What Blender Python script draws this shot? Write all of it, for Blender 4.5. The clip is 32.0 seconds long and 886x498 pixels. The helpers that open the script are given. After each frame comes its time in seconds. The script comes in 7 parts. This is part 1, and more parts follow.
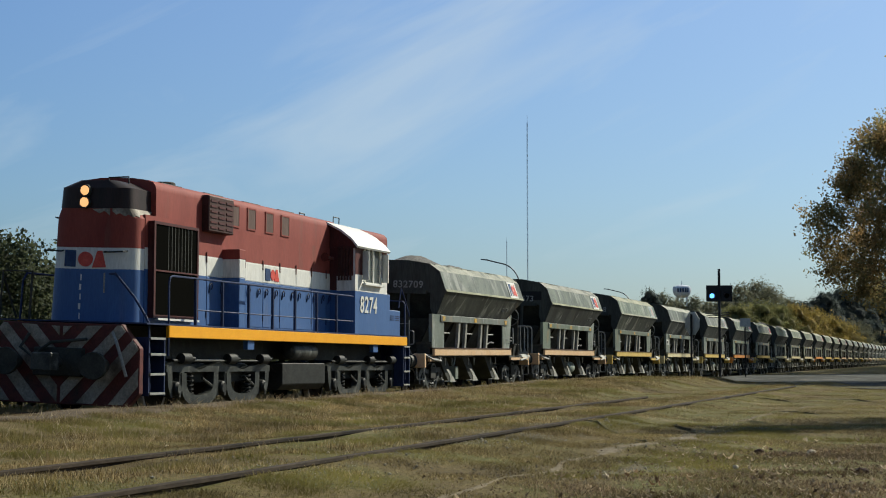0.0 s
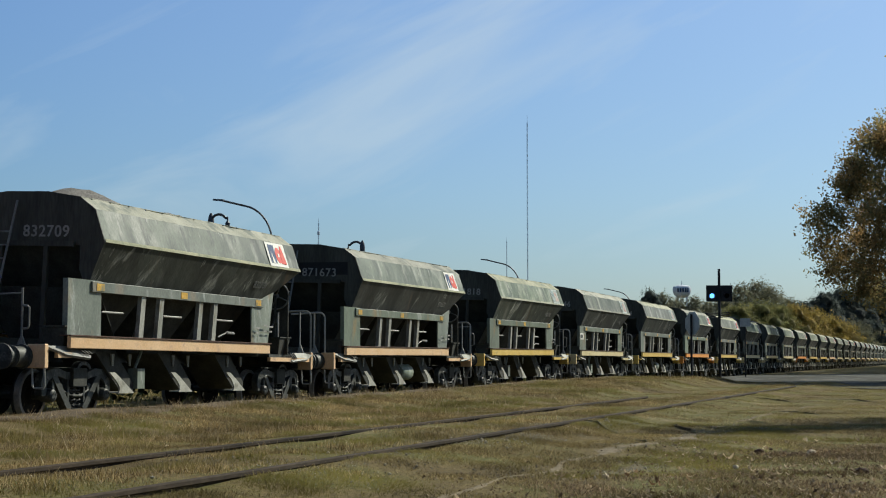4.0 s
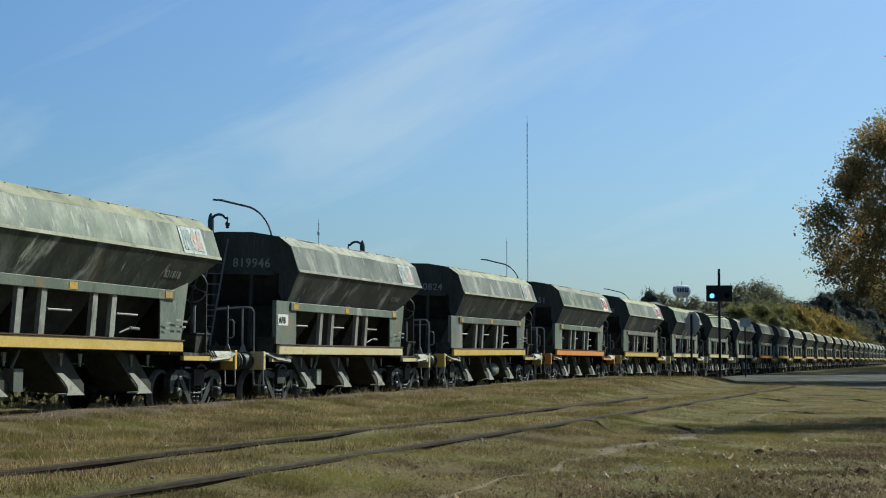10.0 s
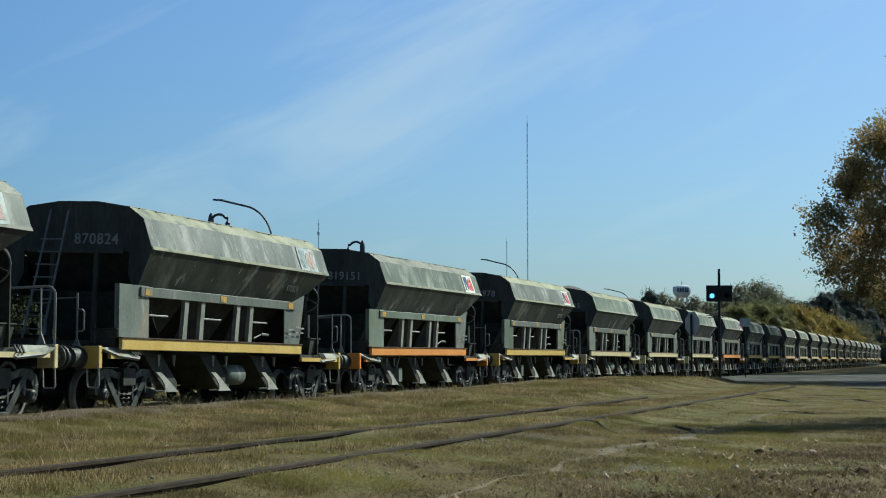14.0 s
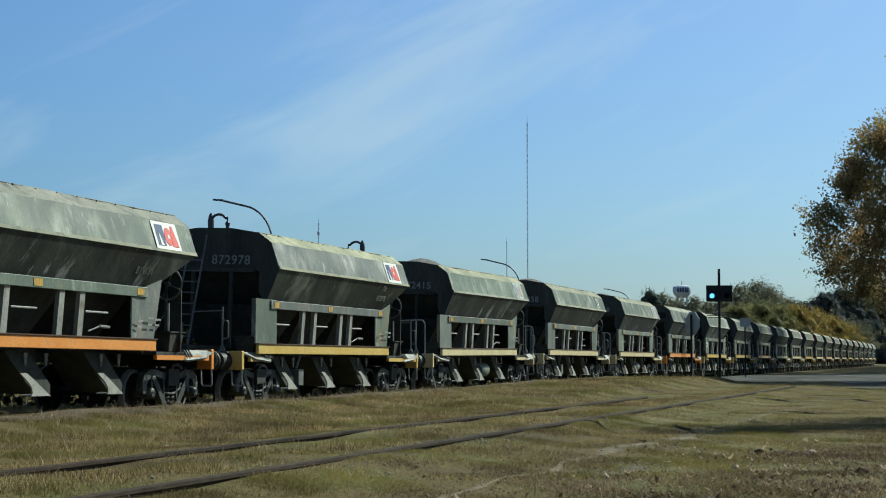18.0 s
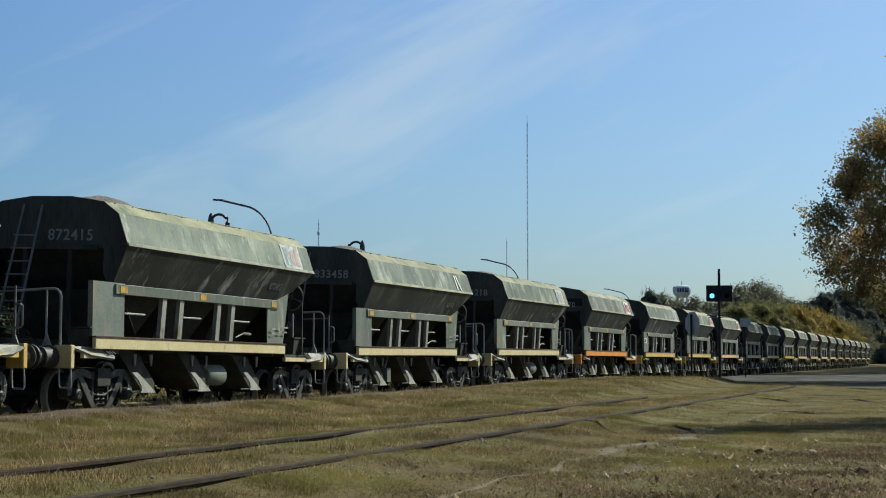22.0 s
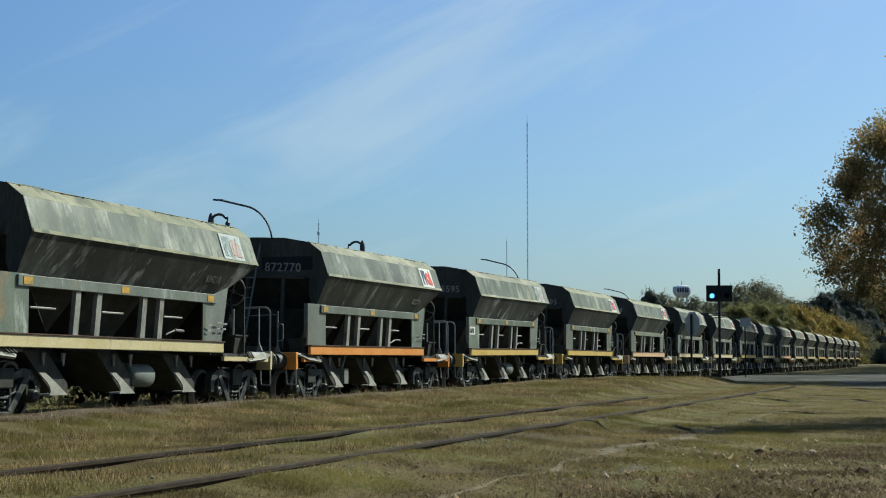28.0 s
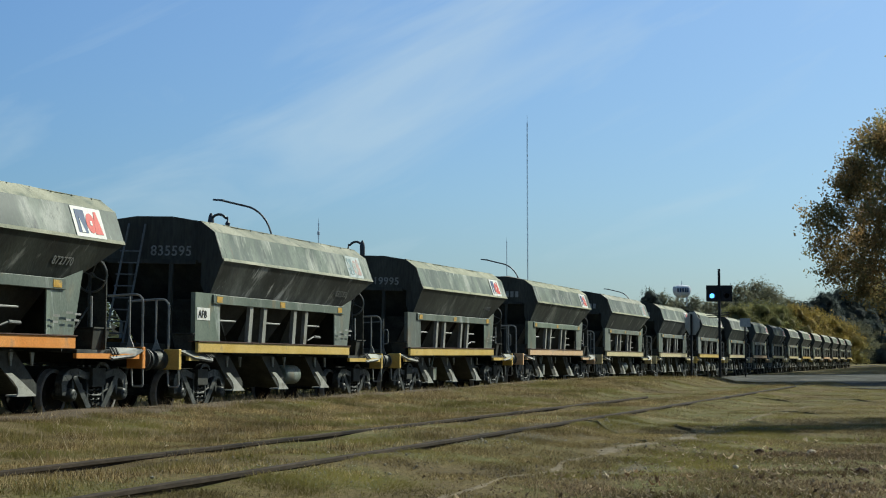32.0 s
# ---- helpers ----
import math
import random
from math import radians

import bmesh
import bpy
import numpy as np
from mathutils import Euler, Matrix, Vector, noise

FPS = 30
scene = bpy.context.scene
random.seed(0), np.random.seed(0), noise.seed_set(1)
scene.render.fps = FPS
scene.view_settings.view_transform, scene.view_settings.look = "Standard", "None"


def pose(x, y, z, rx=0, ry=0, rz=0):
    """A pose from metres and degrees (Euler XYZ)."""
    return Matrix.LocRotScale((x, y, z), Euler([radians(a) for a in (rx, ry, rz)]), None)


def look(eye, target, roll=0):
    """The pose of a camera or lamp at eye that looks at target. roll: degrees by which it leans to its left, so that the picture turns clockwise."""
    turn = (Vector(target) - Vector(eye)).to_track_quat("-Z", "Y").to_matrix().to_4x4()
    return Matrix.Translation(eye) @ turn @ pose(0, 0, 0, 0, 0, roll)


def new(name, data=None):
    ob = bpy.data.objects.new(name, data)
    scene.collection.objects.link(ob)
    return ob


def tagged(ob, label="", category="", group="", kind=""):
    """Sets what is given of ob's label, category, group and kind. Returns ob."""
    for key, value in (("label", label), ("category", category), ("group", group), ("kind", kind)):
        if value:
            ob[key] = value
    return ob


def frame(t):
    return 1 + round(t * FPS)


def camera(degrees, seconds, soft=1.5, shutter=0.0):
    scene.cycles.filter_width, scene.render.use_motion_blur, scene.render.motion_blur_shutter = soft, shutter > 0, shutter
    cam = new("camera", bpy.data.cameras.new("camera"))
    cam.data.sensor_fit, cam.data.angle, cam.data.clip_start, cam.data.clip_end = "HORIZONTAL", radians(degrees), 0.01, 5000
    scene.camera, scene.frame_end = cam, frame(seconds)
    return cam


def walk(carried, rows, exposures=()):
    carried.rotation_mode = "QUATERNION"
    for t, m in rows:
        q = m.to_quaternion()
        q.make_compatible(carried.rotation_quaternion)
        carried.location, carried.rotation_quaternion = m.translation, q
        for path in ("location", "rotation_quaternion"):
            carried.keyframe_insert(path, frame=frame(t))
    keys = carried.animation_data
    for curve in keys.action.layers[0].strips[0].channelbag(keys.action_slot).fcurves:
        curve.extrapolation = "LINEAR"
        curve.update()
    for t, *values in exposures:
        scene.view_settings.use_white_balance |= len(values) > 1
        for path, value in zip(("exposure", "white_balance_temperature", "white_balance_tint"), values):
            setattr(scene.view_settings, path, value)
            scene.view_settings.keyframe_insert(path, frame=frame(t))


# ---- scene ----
THETA, PITCH = radians(17.54), radians(3.905)
EYE = Vector((0, 0, 0.96))
AIM = Vector((math.cos(THETA) * math.cos(PITCH), math.sin(THETA) * math.cos(PITCH), math.sin(PITCH)))
cam = camera(30.4, 32.0, soft=1.05)
walk(cam, [(0.0, look(EYE, EYE + AIM)), (32.0, look(EYE, EYE + AIM))], exposures=[(t, 0.0, kelvin, tint) for t, kelvin, tint in ((0, 6450, 8.0), (2, 6450, 9.0), (3.5, 6420, 8.0), (6, 6300, 5.0), (9, 6100, 3.0), (13, 5900, 0.0), (17, 5870, -0.5), (20, 6120, 3.0), (23, 6260, 5.5), (25, 6160, 4.0), (28, 6120, 2.5), (32, 6120, 3.0))])

# ---- world, sun ----
SUN_AZ, SUN_EL = radians(-31), radians(38)      # measured from +X towards +Y
world = bpy.data.worlds.new("sky")
scene.world = world
world.use_nodes = True
wn, wl = world.node_tree.nodes, world.node_tree.links
sky = wn.new("ShaderNodeTexSky")
sky.sky_type, sky.sun_disc = "NISHITA", False
sky.sun_elevation, sky.sun_rotation = SUN_EL, math.pi / 2 - SUN_AZ
sky.air_density, sky.dust_density, sky.ozone_density = 1.0, 0.9, 2.8
bg = wn["Background"]
bg.inputs[1].default_value = 0.094


def world_node(kind, **values):
    node = wn.new(kind)
    for key, value in values.items():
        node.inputs[key].default_value = value
    return node


# clear air: a bluer, evener sky down to the horizon, with thin cirrus drawn out in streaks
tc = wn.new("ShaderNodeTexCoord")
sep = wn.new("ShaderNodeSeparateXYZ")
wl.new(tc.outputs["Generated"], sep.inputs[0])
air = wn.new("ShaderNodeValToRGB")
for e, (p, c) in zip([air.color_ramp.elements[0], air.color_ramp.elements.new(0.1), air.color_ramp.elements.new(0.22), air.color_ramp.elements.new(0.5), air.color_ramp.elements[-1]],
                     ((0.0, (0.60, 0.72, 0.83, 1)), (0.1, (0.66, 0.84, 1.02, 1)), (0.22, (0.71, 0.91, 1.16, 1)), (0.5, (0.50, 0.62, 0.80, 1)), (1.0, (0.40, 0.48, 0.60, 1)))):
    e.position, e.color = p, c
wl.new(sep.outputs["Z"], air.inputs["Fac"])
tinted = wn.new("ShaderNodeMixRGB")
tinted.blend_type = "MULTIPLY"
tinted.inputs["Fac"].default_value = 1.0
wl.new(sky.outputs[0], tinted.inputs["Color1"])
wl.new(air.outputs["Color"], tinted.inputs["Color2"])
turn = wn.new("ShaderNodeMapping")
turn.inputs["Rotation"].default_value = (radians(24), 0, -THETA)
wl.new(tc.outputs["Generated"], turn.inputs["Vector"])
stretch = wn.new("ShaderNodeMapping")
stretch.inputs["Scale"].default_value = (1.0, 3.2, 17.0)
stretch.inputs["Location"].default_value = (0.3, 1.71, 0.42)
wl.new(turn.outputs[0], stretch.inputs["Vector"])
cirrus = world_node("ShaderNodeTexNoise", Scale=1.25, Detail=7.0, Roughness=0.55, Distortion=0.6)
wl.new(stretch.outputs[0], cirrus.inputs["Vector"])
veil = wn.new("ShaderNodeMapRange")
for key, value in (("From Min", 0.49), ("From Max", 0.76), ("To Min", 0.0), ("To Max", 0.38)):
    veil.inputs[key].default_value = value
wl.new(cirrus.outputs["Fac"], veil.inputs["Value"])
# the haze brightens towards the sun
facing = wn.new("ShaderNodeVectorMath")
facing.operation = "DOT_PRODUCT"
wl.new(tc.outputs["Generated"], facing.inputs[0])
facing.inputs[1].default_value = (math.cos(SUN_AZ) * math.cos(SUN_EL), math.sin(SUN_AZ) * math.cos(SUN_EL), math.sin(SUN_EL))
haze = wn.new("ShaderNodeMapRange")
for key, value in (("From Min", 0.38), ("From Max", 1.0), ("To Min", 0.0), ("To Max", 0.32)):
    haze.inputs[key].default_value = value
wl.new(facing.outputs["Value"], haze.inputs["Value"])
both_veils = wn.new("ShaderNodeMath")
both_veils.operation, both_veils.use_clamp = "ADD", True
wl.new(veil.outputs[0], both_veils.inputs[0])
wl.new(haze.outputs[0], both_veils.inputs[1])
clouds = wn.new("ShaderNodeMixRGB")
clouds.inputs["Color2"].default_value = (6.2, 7.2, 7.8, 1)
wl.new(both_veils.outputs[0], clouds.inputs["Fac"])
wl.new(tinted.outputs["Color"], clouds.inputs["Color1"])
wl.new(clouds.outputs["Color"], bg.inputs[0])

sun = new("sun", bpy.data.lights.new("sun", "SUN"))
sun.data.energy, sun.data.angle, sun.data.color = 6.0, radians(0.6), (1.0, 0.95, 0.81)
toward = Vector((math.cos(SUN_AZ) * math.cos(SUN_EL), math.sin(SUN_AZ) * math.cos(SUN_EL), math.sin(SUN_EL)))
sun.matrix_world = look(toward * 200, (0, 0, 0))

# ---- the plan ----
RAIL_Z = -0.04           # main line, top of rail
MAIN_Y = 15.45
CANT = 2.0               # degrees by which the main line leans towards the siding
GAUGE = 1.746            # between rail-head middles
SIDE_Y, SIDE_Z = 6.02, 0.13
CAR = 12.6               # wagon, coupler to coupler
NCARS = 27


def train_at(t):
    """Metres by which the train's zero mark stands along the track at t seconds."""
    u = t - 16
    return CAR * (-3.33583 - 0.3854151 * u + 0.00014741 * u ** 2 + 0.00002027 * u ** 3 + 1.59e-6 * u ** 4 + 4e-10 * u ** 5 - 3.1e-9 * u ** 6) - 4.36


def uneven(x):
    """The old main line's dips and humps, in metres."""
    return float(np.interp(x, (-40, 10, 19, 23, 26, 29, 33, 39, 46, 56, 72, 110), (0.05, 0.06, 0.055, 0.045, 0.024, -0.008, -0.03, -0.035, -0.018, 0.03, 0.012, 0.0)))


# ---- materials ----
def material(name, base, second, rough=0.75, metal=0.0, scale=3.0, stretch=(1, 1, 1), bump=0.15, fine=40.0, spots=None, amount=0.5, tint=0.25, scuff=None, vary=0.0, spec=0.3):
    """Two-scale procedural surface: broad stains, fine grain, relief, a shift from object to object."""
    m = bpy.data.materials.new(name)
    m.use_nodes = True
    nd, ln = m.node_tree.nodes, m.node_tree.links
    b = nd["Principled BSDF"]
    tc, mp, info = nd.new("ShaderNodeTexCoord"), nd.new("ShaderNodeMapping"), nd.new("ShaderNodeObjectInfo")
    mul = nd.new("ShaderNodeMath")
    mul.operation = "MULTIPLY"
    mul.inputs[1].default_value = 37.0
    ln.new(info.outputs["Random"], mul.inputs[0])
    ln.new(tc.outputs["Object"], mp.inputs["Vector"])
    ln.new(mul.outputs[0], mp.inputs["Location"])
    mp.inputs["Scale"].default_value = stretch
    big, small = nd.new("ShaderNodeTexNoise"), nd.new("ShaderNodeTexNoise")
    big.inputs["Scale"].default_value, big.inputs["Detail"].default_value, big.inputs["Roughness"].default_value = scale, 6.0, 0.65
    small.inputs["Scale"].default_value, small.inputs["Detail"].default_value = fine, 3.0
    for tex in (big, small):
        ln.new(mp.outputs[0], tex.inputs["Vector"])
    ramp = nd.new("ShaderNodeValToRGB")
    ramp.color_ramp.elements[0].position, ramp.color_ramp.elements[1].position = 0.5 - 0.3 * amount, 0.5 + 0.35 * amount
    ramp.color_ramp.elements[0].color, ramp.color_ramp.elements[1].color = (*base, 1), (*second, 1)
    ln.new(big.outputs["Fac"], ramp.inputs["Fac"])
    last = ramp.outputs["Color"]
    if spots:
        col, lo, hi, size = spots
        sp, sr, mix = nd.new("ShaderNodeTexNoise"), nd.new("ShaderNodeMapRange"), nd.new("ShaderNodeMixRGB")
        sp.inputs["Scale"].default_value, sp.inputs["Detail"].default_value = size, 5.0
        ln.new(mp.outputs[0], sp.inputs["Vector"])
        sr.inputs["From Min"].default_value, sr.inputs["From Max"].default_value = lo, hi
        ln.new(sp.outputs["Fac"], sr.inputs["Value"])
        ln.new(sr.outputs[0], mix.inputs["Fac"])
        ln.new(last, mix.inputs["Color1"])
        mix.inputs["Color2"].default_value = (*col, 1)
        last = mix.outputs["Color"]
    for col, lo, hi, size, lean in scuff or ():          # slanting scrapes and worn patches
        sm, sp, sr, mix = nd.new("ShaderNodeMapping"), nd.new("ShaderNodeTexNoise"), nd.new("ShaderNodeMapRange"), nd.new("ShaderNodeMixRGB")
        turn_ = nd.new("ShaderNodeMapping")
        turn_.inputs["Rotation"].default_value = (0, radians(lean), 0)
        sm.inputs["Scale"].default_value = (1.0, 0.6, 0.22)
        sp.inputs["Scale"].default_value, sp.inputs["Detail"].default_value, sp.inputs["Roughness"].default_value = size, 7.0, 0.7
        ln.new(tc.outputs["Object"], turn_.inputs["Vector"])
        ln.new(mul.outputs[0], turn_.inputs["Location"])
        ln.new(turn_.outputs[0], sm.inputs["Vector"])
        ln.new(sm.outputs[0], sp.inputs["Vector"])
        sr.inputs["From Min"].default_value, sr.inputs["From Max"].default_value, sr.inputs["To Max"].default_value = lo, hi, 0.85
        ln.new(sp.outputs["Fac"], sr.inputs["Value"])
        ln.new(sr.outputs[0], mix.inputs["Fac"])
        ln.new(last, mix.inputs["Color1"])
        mix.inputs["Color2"].default_value = (*col, 1)
        last = mix.outputs["Color"]
    grain, gr = nd.new("ShaderNodeMixRGB"), nd.new("ShaderNodeMapRange")
    grain.blend_type = "MULTIPLY"
    grain.inputs["Fac"].default_value = 1.0
    gr.inputs["To Min"].default_value, gr.inputs["To Max"].default_value = 1 - tint, 1 + tint
    gr.inputs["From Min"].default_value, gr.inputs["From Max"].default_value = 0.3, 0.7
    ln.new(small.outputs["Fac"], gr.inputs["Value"])
    ln.new(last, grain.inputs["Color1"])
    ln.new(gr.outputs[0], grain.inputs["Color2"])
    last = grain.outputs["Color"]
    if vary:                    # some wagons are paler or greener than others
        vr, vm, second_hash = nd.new("ShaderNodeMapRange"), nd.new("ShaderNodeHueSaturation"), nd.new("ShaderNodeMath")
        vr.inputs["To Min"].default_value, vr.inputs["To Max"].default_value = 1 - vary, 1 + vary
        ln.new(info.outputs["Random"], vr.inputs["Value"])
        ln.new(vr.outputs[0], vm.inputs["Value"])
        second_hash.operation = "FRACT"
        ln.new(mul.outputs[0], second_hash.inputs[0])
        sr2 = nd.new("ShaderNodeMapRange")
        sr2.inputs["To Min"].default_value, sr2.inputs["To Max"].default_value = 0.6, 1.35
        ln.new(second_hash.outputs[0], sr2.inputs["Value"])
        ln.new(sr2.outputs[0], vm.inputs["Saturation"])
        ln.new(last, vm.inputs["Color"])
        last = vm.outputs["Color"]
    ln.new(last, b.inputs["Base Color"])
    b.inputs["Roughness"].default_value, b.inputs["Metallic"].default_value = rough, metal
    b.inputs["Specular IOR Level"].default_value = spec
    if bump:
        bp = nd.new("ShaderNodeBump")
        bp.inputs["Strength"].default_value, bp.inputs["Distance"].default_value = bump, 0.02
        ln.new(small.outputs["Fac"], bp.inputs["Height"])
        ln.new(bp.outputs["Normal"], b.inputs["Normal"])
    return m


def leafy(name, a, b_, c, rough=0.7, patch=None, patch_scale=0.45, through_=0.4, soft=0.0):
    """Leaves or blades: the colour changes from piece to piece, some light comes through."""
    m = bpy.data.materials.new(name)
    m.use_nodes = True
    nd, ln = m.node_tree.nodes, m.node_tree.links
    b = nd["Principled BSDF"]
    geo, ramp = nd.new("ShaderNodeNewGeometry"), nd.new("ShaderNodeValToRGB")
    ramp.color_ramp.elements[0].color, ramp.color_ramp.elements[1].color = (*a, 1), (*c, 1)
    e = ramp.color_ramp.elements.new(0.5)
    e.color = (*b_, 1)
    ln.new(geo.outputs["Random Per Island"], ramp.inputs["Fac"])
    tc, nz, mix = nd.new("ShaderNodeTexCoord"), nd.new("ShaderNodeTexNoise"), nd.new("ShaderNodeMixRGB")
    mr = nd.new("ShaderNodeMapRange")
    nz.inputs["Scale"].default_value = 0.7
    nz.inputs["Detail"].default_value = 4.0
    mr.inputs["From Min"].default_value, mr.inputs["From Max"].default_value = 0.3, 0.7
    mr.inputs["To Min"].default_value, mr.inputs["To Max"].default_value = 0.48, 1.5
    mix.blend_type = "MULTIPLY"
    mix.inputs["Fac"].default_value = 1.0
    ln.new(tc.outputs["Object"], nz.inputs["Vector"])
    ln.new(nz.outputs["Fac"], mr.inputs["Value"])
    last = ramp.outputs["Color"]
    if patch:
        pn, pm, px = nd.new("ShaderNodeTexNoise"), nd.new("ShaderNodeMapRange"), nd.new("ShaderNodeMixRGB")
        pn.inputs["Scale"].default_value, pn.inputs["Detail"].default_value = patch_scale, 5.0
        pm.inputs["From Min"].default_value, pm.inputs["From Max"].default_value = 0.46, 0.58
        pm.inputs["To Max"].default_value = 0.85
        ln.new(tc.outputs["Object"], pn.inputs["Vector"])
        ln.new(pn.outputs["Fac"], pm.inputs["Value"])
        ln.new(pm.outputs[0], px.inputs["Fac"])
        ln.new(last, px.inputs["Color1"])
        px.inputs["Color2"].default_value = (*patch, 1)
        last = px.outputs["Color"]
    ln.new(last, mix.inputs["Color1"])
    ln.new(mr.outputs[0], mix.inputs["Color2"])
    ln.new(mix.outputs["Color"], b.inputs["Base Color"])
    b.inputs["Roughness"].default_value = rough
    b.inputs["Specular IOR Level"].default_value = 0.15
    if soft:                     # the many small leaves of a crown shade together as a rounded mass
        outward, both_, unit = nd.new("ShaderNodeVectorMath"), nd.new("ShaderNodeMix"), nd.new("ShaderNodeVectorMath")
        outward.operation, unit.operation, both_.data_type = "NORMALIZE", "NORMALIZE", "VECTOR"
        ln.new(tc.outputs["Object"], outward.inputs[0])
        both_.inputs["Factor"].default_value = soft
        ln.new(geo.outputs["Normal"], both_.inputs["A"])
        ln.new(outward.outputs[0], both_.inputs["B"])
        ln.new(both_.outputs["Result"], unit.inputs[0])
        ln.new(unit.outputs[0], b.inputs["Normal"])
    tr, add = nd.new("ShaderNodeBsdfTranslucent"), nd.new("ShaderNodeMixShader")
    if soft:
        ln.new(unit.outputs[0], tr.inputs["Normal"])
    ln.new(mix.outputs["Color"], tr.inputs["Color"])
    add.inputs["Fac"].default_value = through_
    ln.new(b.outputs[0], add.inputs[1])
    ln.new(tr.outputs[0], add.inputs[2])
    ln.new(add.outputs[0], nd["Material Output"].inputs["Surface"])
    return m


def glow(name, colour, strength):
    m = bpy.data.materials.new(name)
    m.use_nodes = True
    b = m.node_tree.nodes["Principled BSDF"]
    b.inputs["Base Color"].default_value = (*colour, 1)
    b.inputs["Emission Color"].default_value = (*colour, 1)
    b.inputs["Emission Strength"].default_value = strength
    return m


DOWN = (1.0, 1.0, 0.18)      # streaks that run down a wall
HOPPER = material("hopper_paint", (0.038, 0.056, 0.040), (0.125, 0.153, 0.112), 0.55, 0, 0.9, (1, 1, 0.35), 0.1, 30, ((0.235, 0.25, 0.205), 0.54, 0.66, 1.3), 0.40, 0.22, (((0.042, 0.055, 0.044), 0.53, 0.62, 2.2, 8), ((0.34, 0.345, 0.30), 0.58, 0.68, 3.6, 5), ((0.028, 0.035, 0.028), 0.60, 0.66, 7.0, 0), ((0.13, 0.085, 0.05), 0.64, 0.74, 2.4, 0)), 0.16, 0.35)
HOPPER_RIM = material("dusty_rim", (0.19, 0.20, 0.145), (0.38, 0.37, 0.275), 0.85, 0, 1.0, (1, 1, 1), 0.1, 40, ((0.13, 0.15, 0.12), 0.54, 0.68, 2.2), 0.6, 0.2, (((0.09, 0.10, 0.08), 0.60, 0.70, 4.0, 40),), 0.14)
# grime, plus the shade of the downward face put into the dark base
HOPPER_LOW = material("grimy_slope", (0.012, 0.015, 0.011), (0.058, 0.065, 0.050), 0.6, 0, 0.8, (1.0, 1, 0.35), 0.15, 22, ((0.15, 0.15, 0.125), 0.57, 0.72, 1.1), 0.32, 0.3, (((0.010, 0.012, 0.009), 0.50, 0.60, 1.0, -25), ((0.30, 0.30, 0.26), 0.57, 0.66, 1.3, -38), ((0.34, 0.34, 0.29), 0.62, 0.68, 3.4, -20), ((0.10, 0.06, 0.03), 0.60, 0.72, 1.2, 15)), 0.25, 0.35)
END_PAINT = material("end_paint", (0.032, 0.033, 0.025), (0.070, 0.070, 0.054), 0.7, 0, 1.5, DOWN, 0.1, 25)
PANEL = material("panel_paint", (0.088, 0.112, 0.086), (0.180, 0.205, 0.165), 0.55, 0, 1.4, (1, 1, 0.5), 0.08, 40, ((0.20, 0.165, 0.10), 0.57, 0.72, 2.6), 0.6, 0.18, (((0.38, 0.40, 0.365), 0.57, 0.69, 2.6, 12), ((0.06, 0.065, 0.05), 0.61, 0.71, 4.0, -20)), 0.24, 0.4)
SILLS = {
    "yellow": material("yellow_sill_paint", (0.50, 0.33, 0.06), (0.62, 0.45, 0.14), 0.6, 0, 2, (1, 1, 1), 0.08, 40, ((0.22, 0.17, 0.10), 0.6, 0.8, 4), 0.6, 0.15),
    "orange": material("orange_sill_paint", (0.62, 0.22, 0.03), (0.70, 0.30, 0.07), 0.6, 0, 2, (1, 1, 1), 0.08, 40, ((0.30, 0.17, 0.10), 0.6, 0.8, 4), 0.6, 0.15),
    "salmon": material("faded_orange_sill_paint", (0.58, 0.37, 0.19), (0.66, 0.47, 0.28), 0.65, 0, 2, (1, 1, 1), 0.08, 40, ((0.35, 0.22, 0.15), 0.6, 0.8, 4), 0.6, 0.15),
    "cream": material("faded_yellow_sill_paint", (0.52, 0.43, 0.21), (0.62, 0.54, 0.32), 0.65, 0, 2, (1, 1, 1), 0.08, 40, ((0.28, 0.22, 0.14), 0.6, 0.8, 4), 0.6, 0.15),
}
RUST = material("rusty_iron", (0.055, 0.030, 0.02), (0.12, 0.07, 0.05), 0.85, 0.1, 6, (1, 1, 1), 0.3, 50)
IRON = material("dusty_iron", (0.022, 0.025, 0.022), (0.076, 0.080, 0.070), 0.55, 0.1, 4, (1, 1, 1), 0.3, 40, ((0.17, 0.17, 0.15), 0.58, 0.76, 5), 0.45)
# general black; on the hopper insides it also carries their shade
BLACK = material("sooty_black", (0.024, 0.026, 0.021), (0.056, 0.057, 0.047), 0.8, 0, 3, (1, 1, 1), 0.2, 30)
TRUCK = material("oily_black_iron", (0.008, 0.009, 0.008), (0.026, 0.028, 0.024), 0.6, 0.0, 4, (1, 1, 1), 0.3, 40, ((0.07, 0.068, 0.058), 0.60, 0.8, 5), 0.55, 0.25, None, 0.0, 0.2)
TRUCK_FRAME = material("dusty_cast_steel", (0.014, 0.016, 0.014), (0.048, 0.052, 0.045), 0.5, 0.0, 4, (1, 1, 1), 0.3, 40, ((0.12, 0.118, 0.10), 0.57, 0.75, 5), 0.5, 0.25, None, 0.0, 0.25)
WHEELDISC = material("dusty_wheel_disc", (0.008, 0.0075, 0.0065), (0.020, 0.018, 0.015), 0.85, 0.0, 5, (1, 1, 1), 0.3, 40, ((0.045, 0.040, 0.032), 0.60, 0.78, 4), 0.6, 0.25, None, 0.0, 0.15)
TREAD = material("worn_steel", (0.15, 0.14, 0.125), (0.28, 0.265, 0.24), 0.5, 0.0, 6, (1, 1, 1), 0.1, 60)
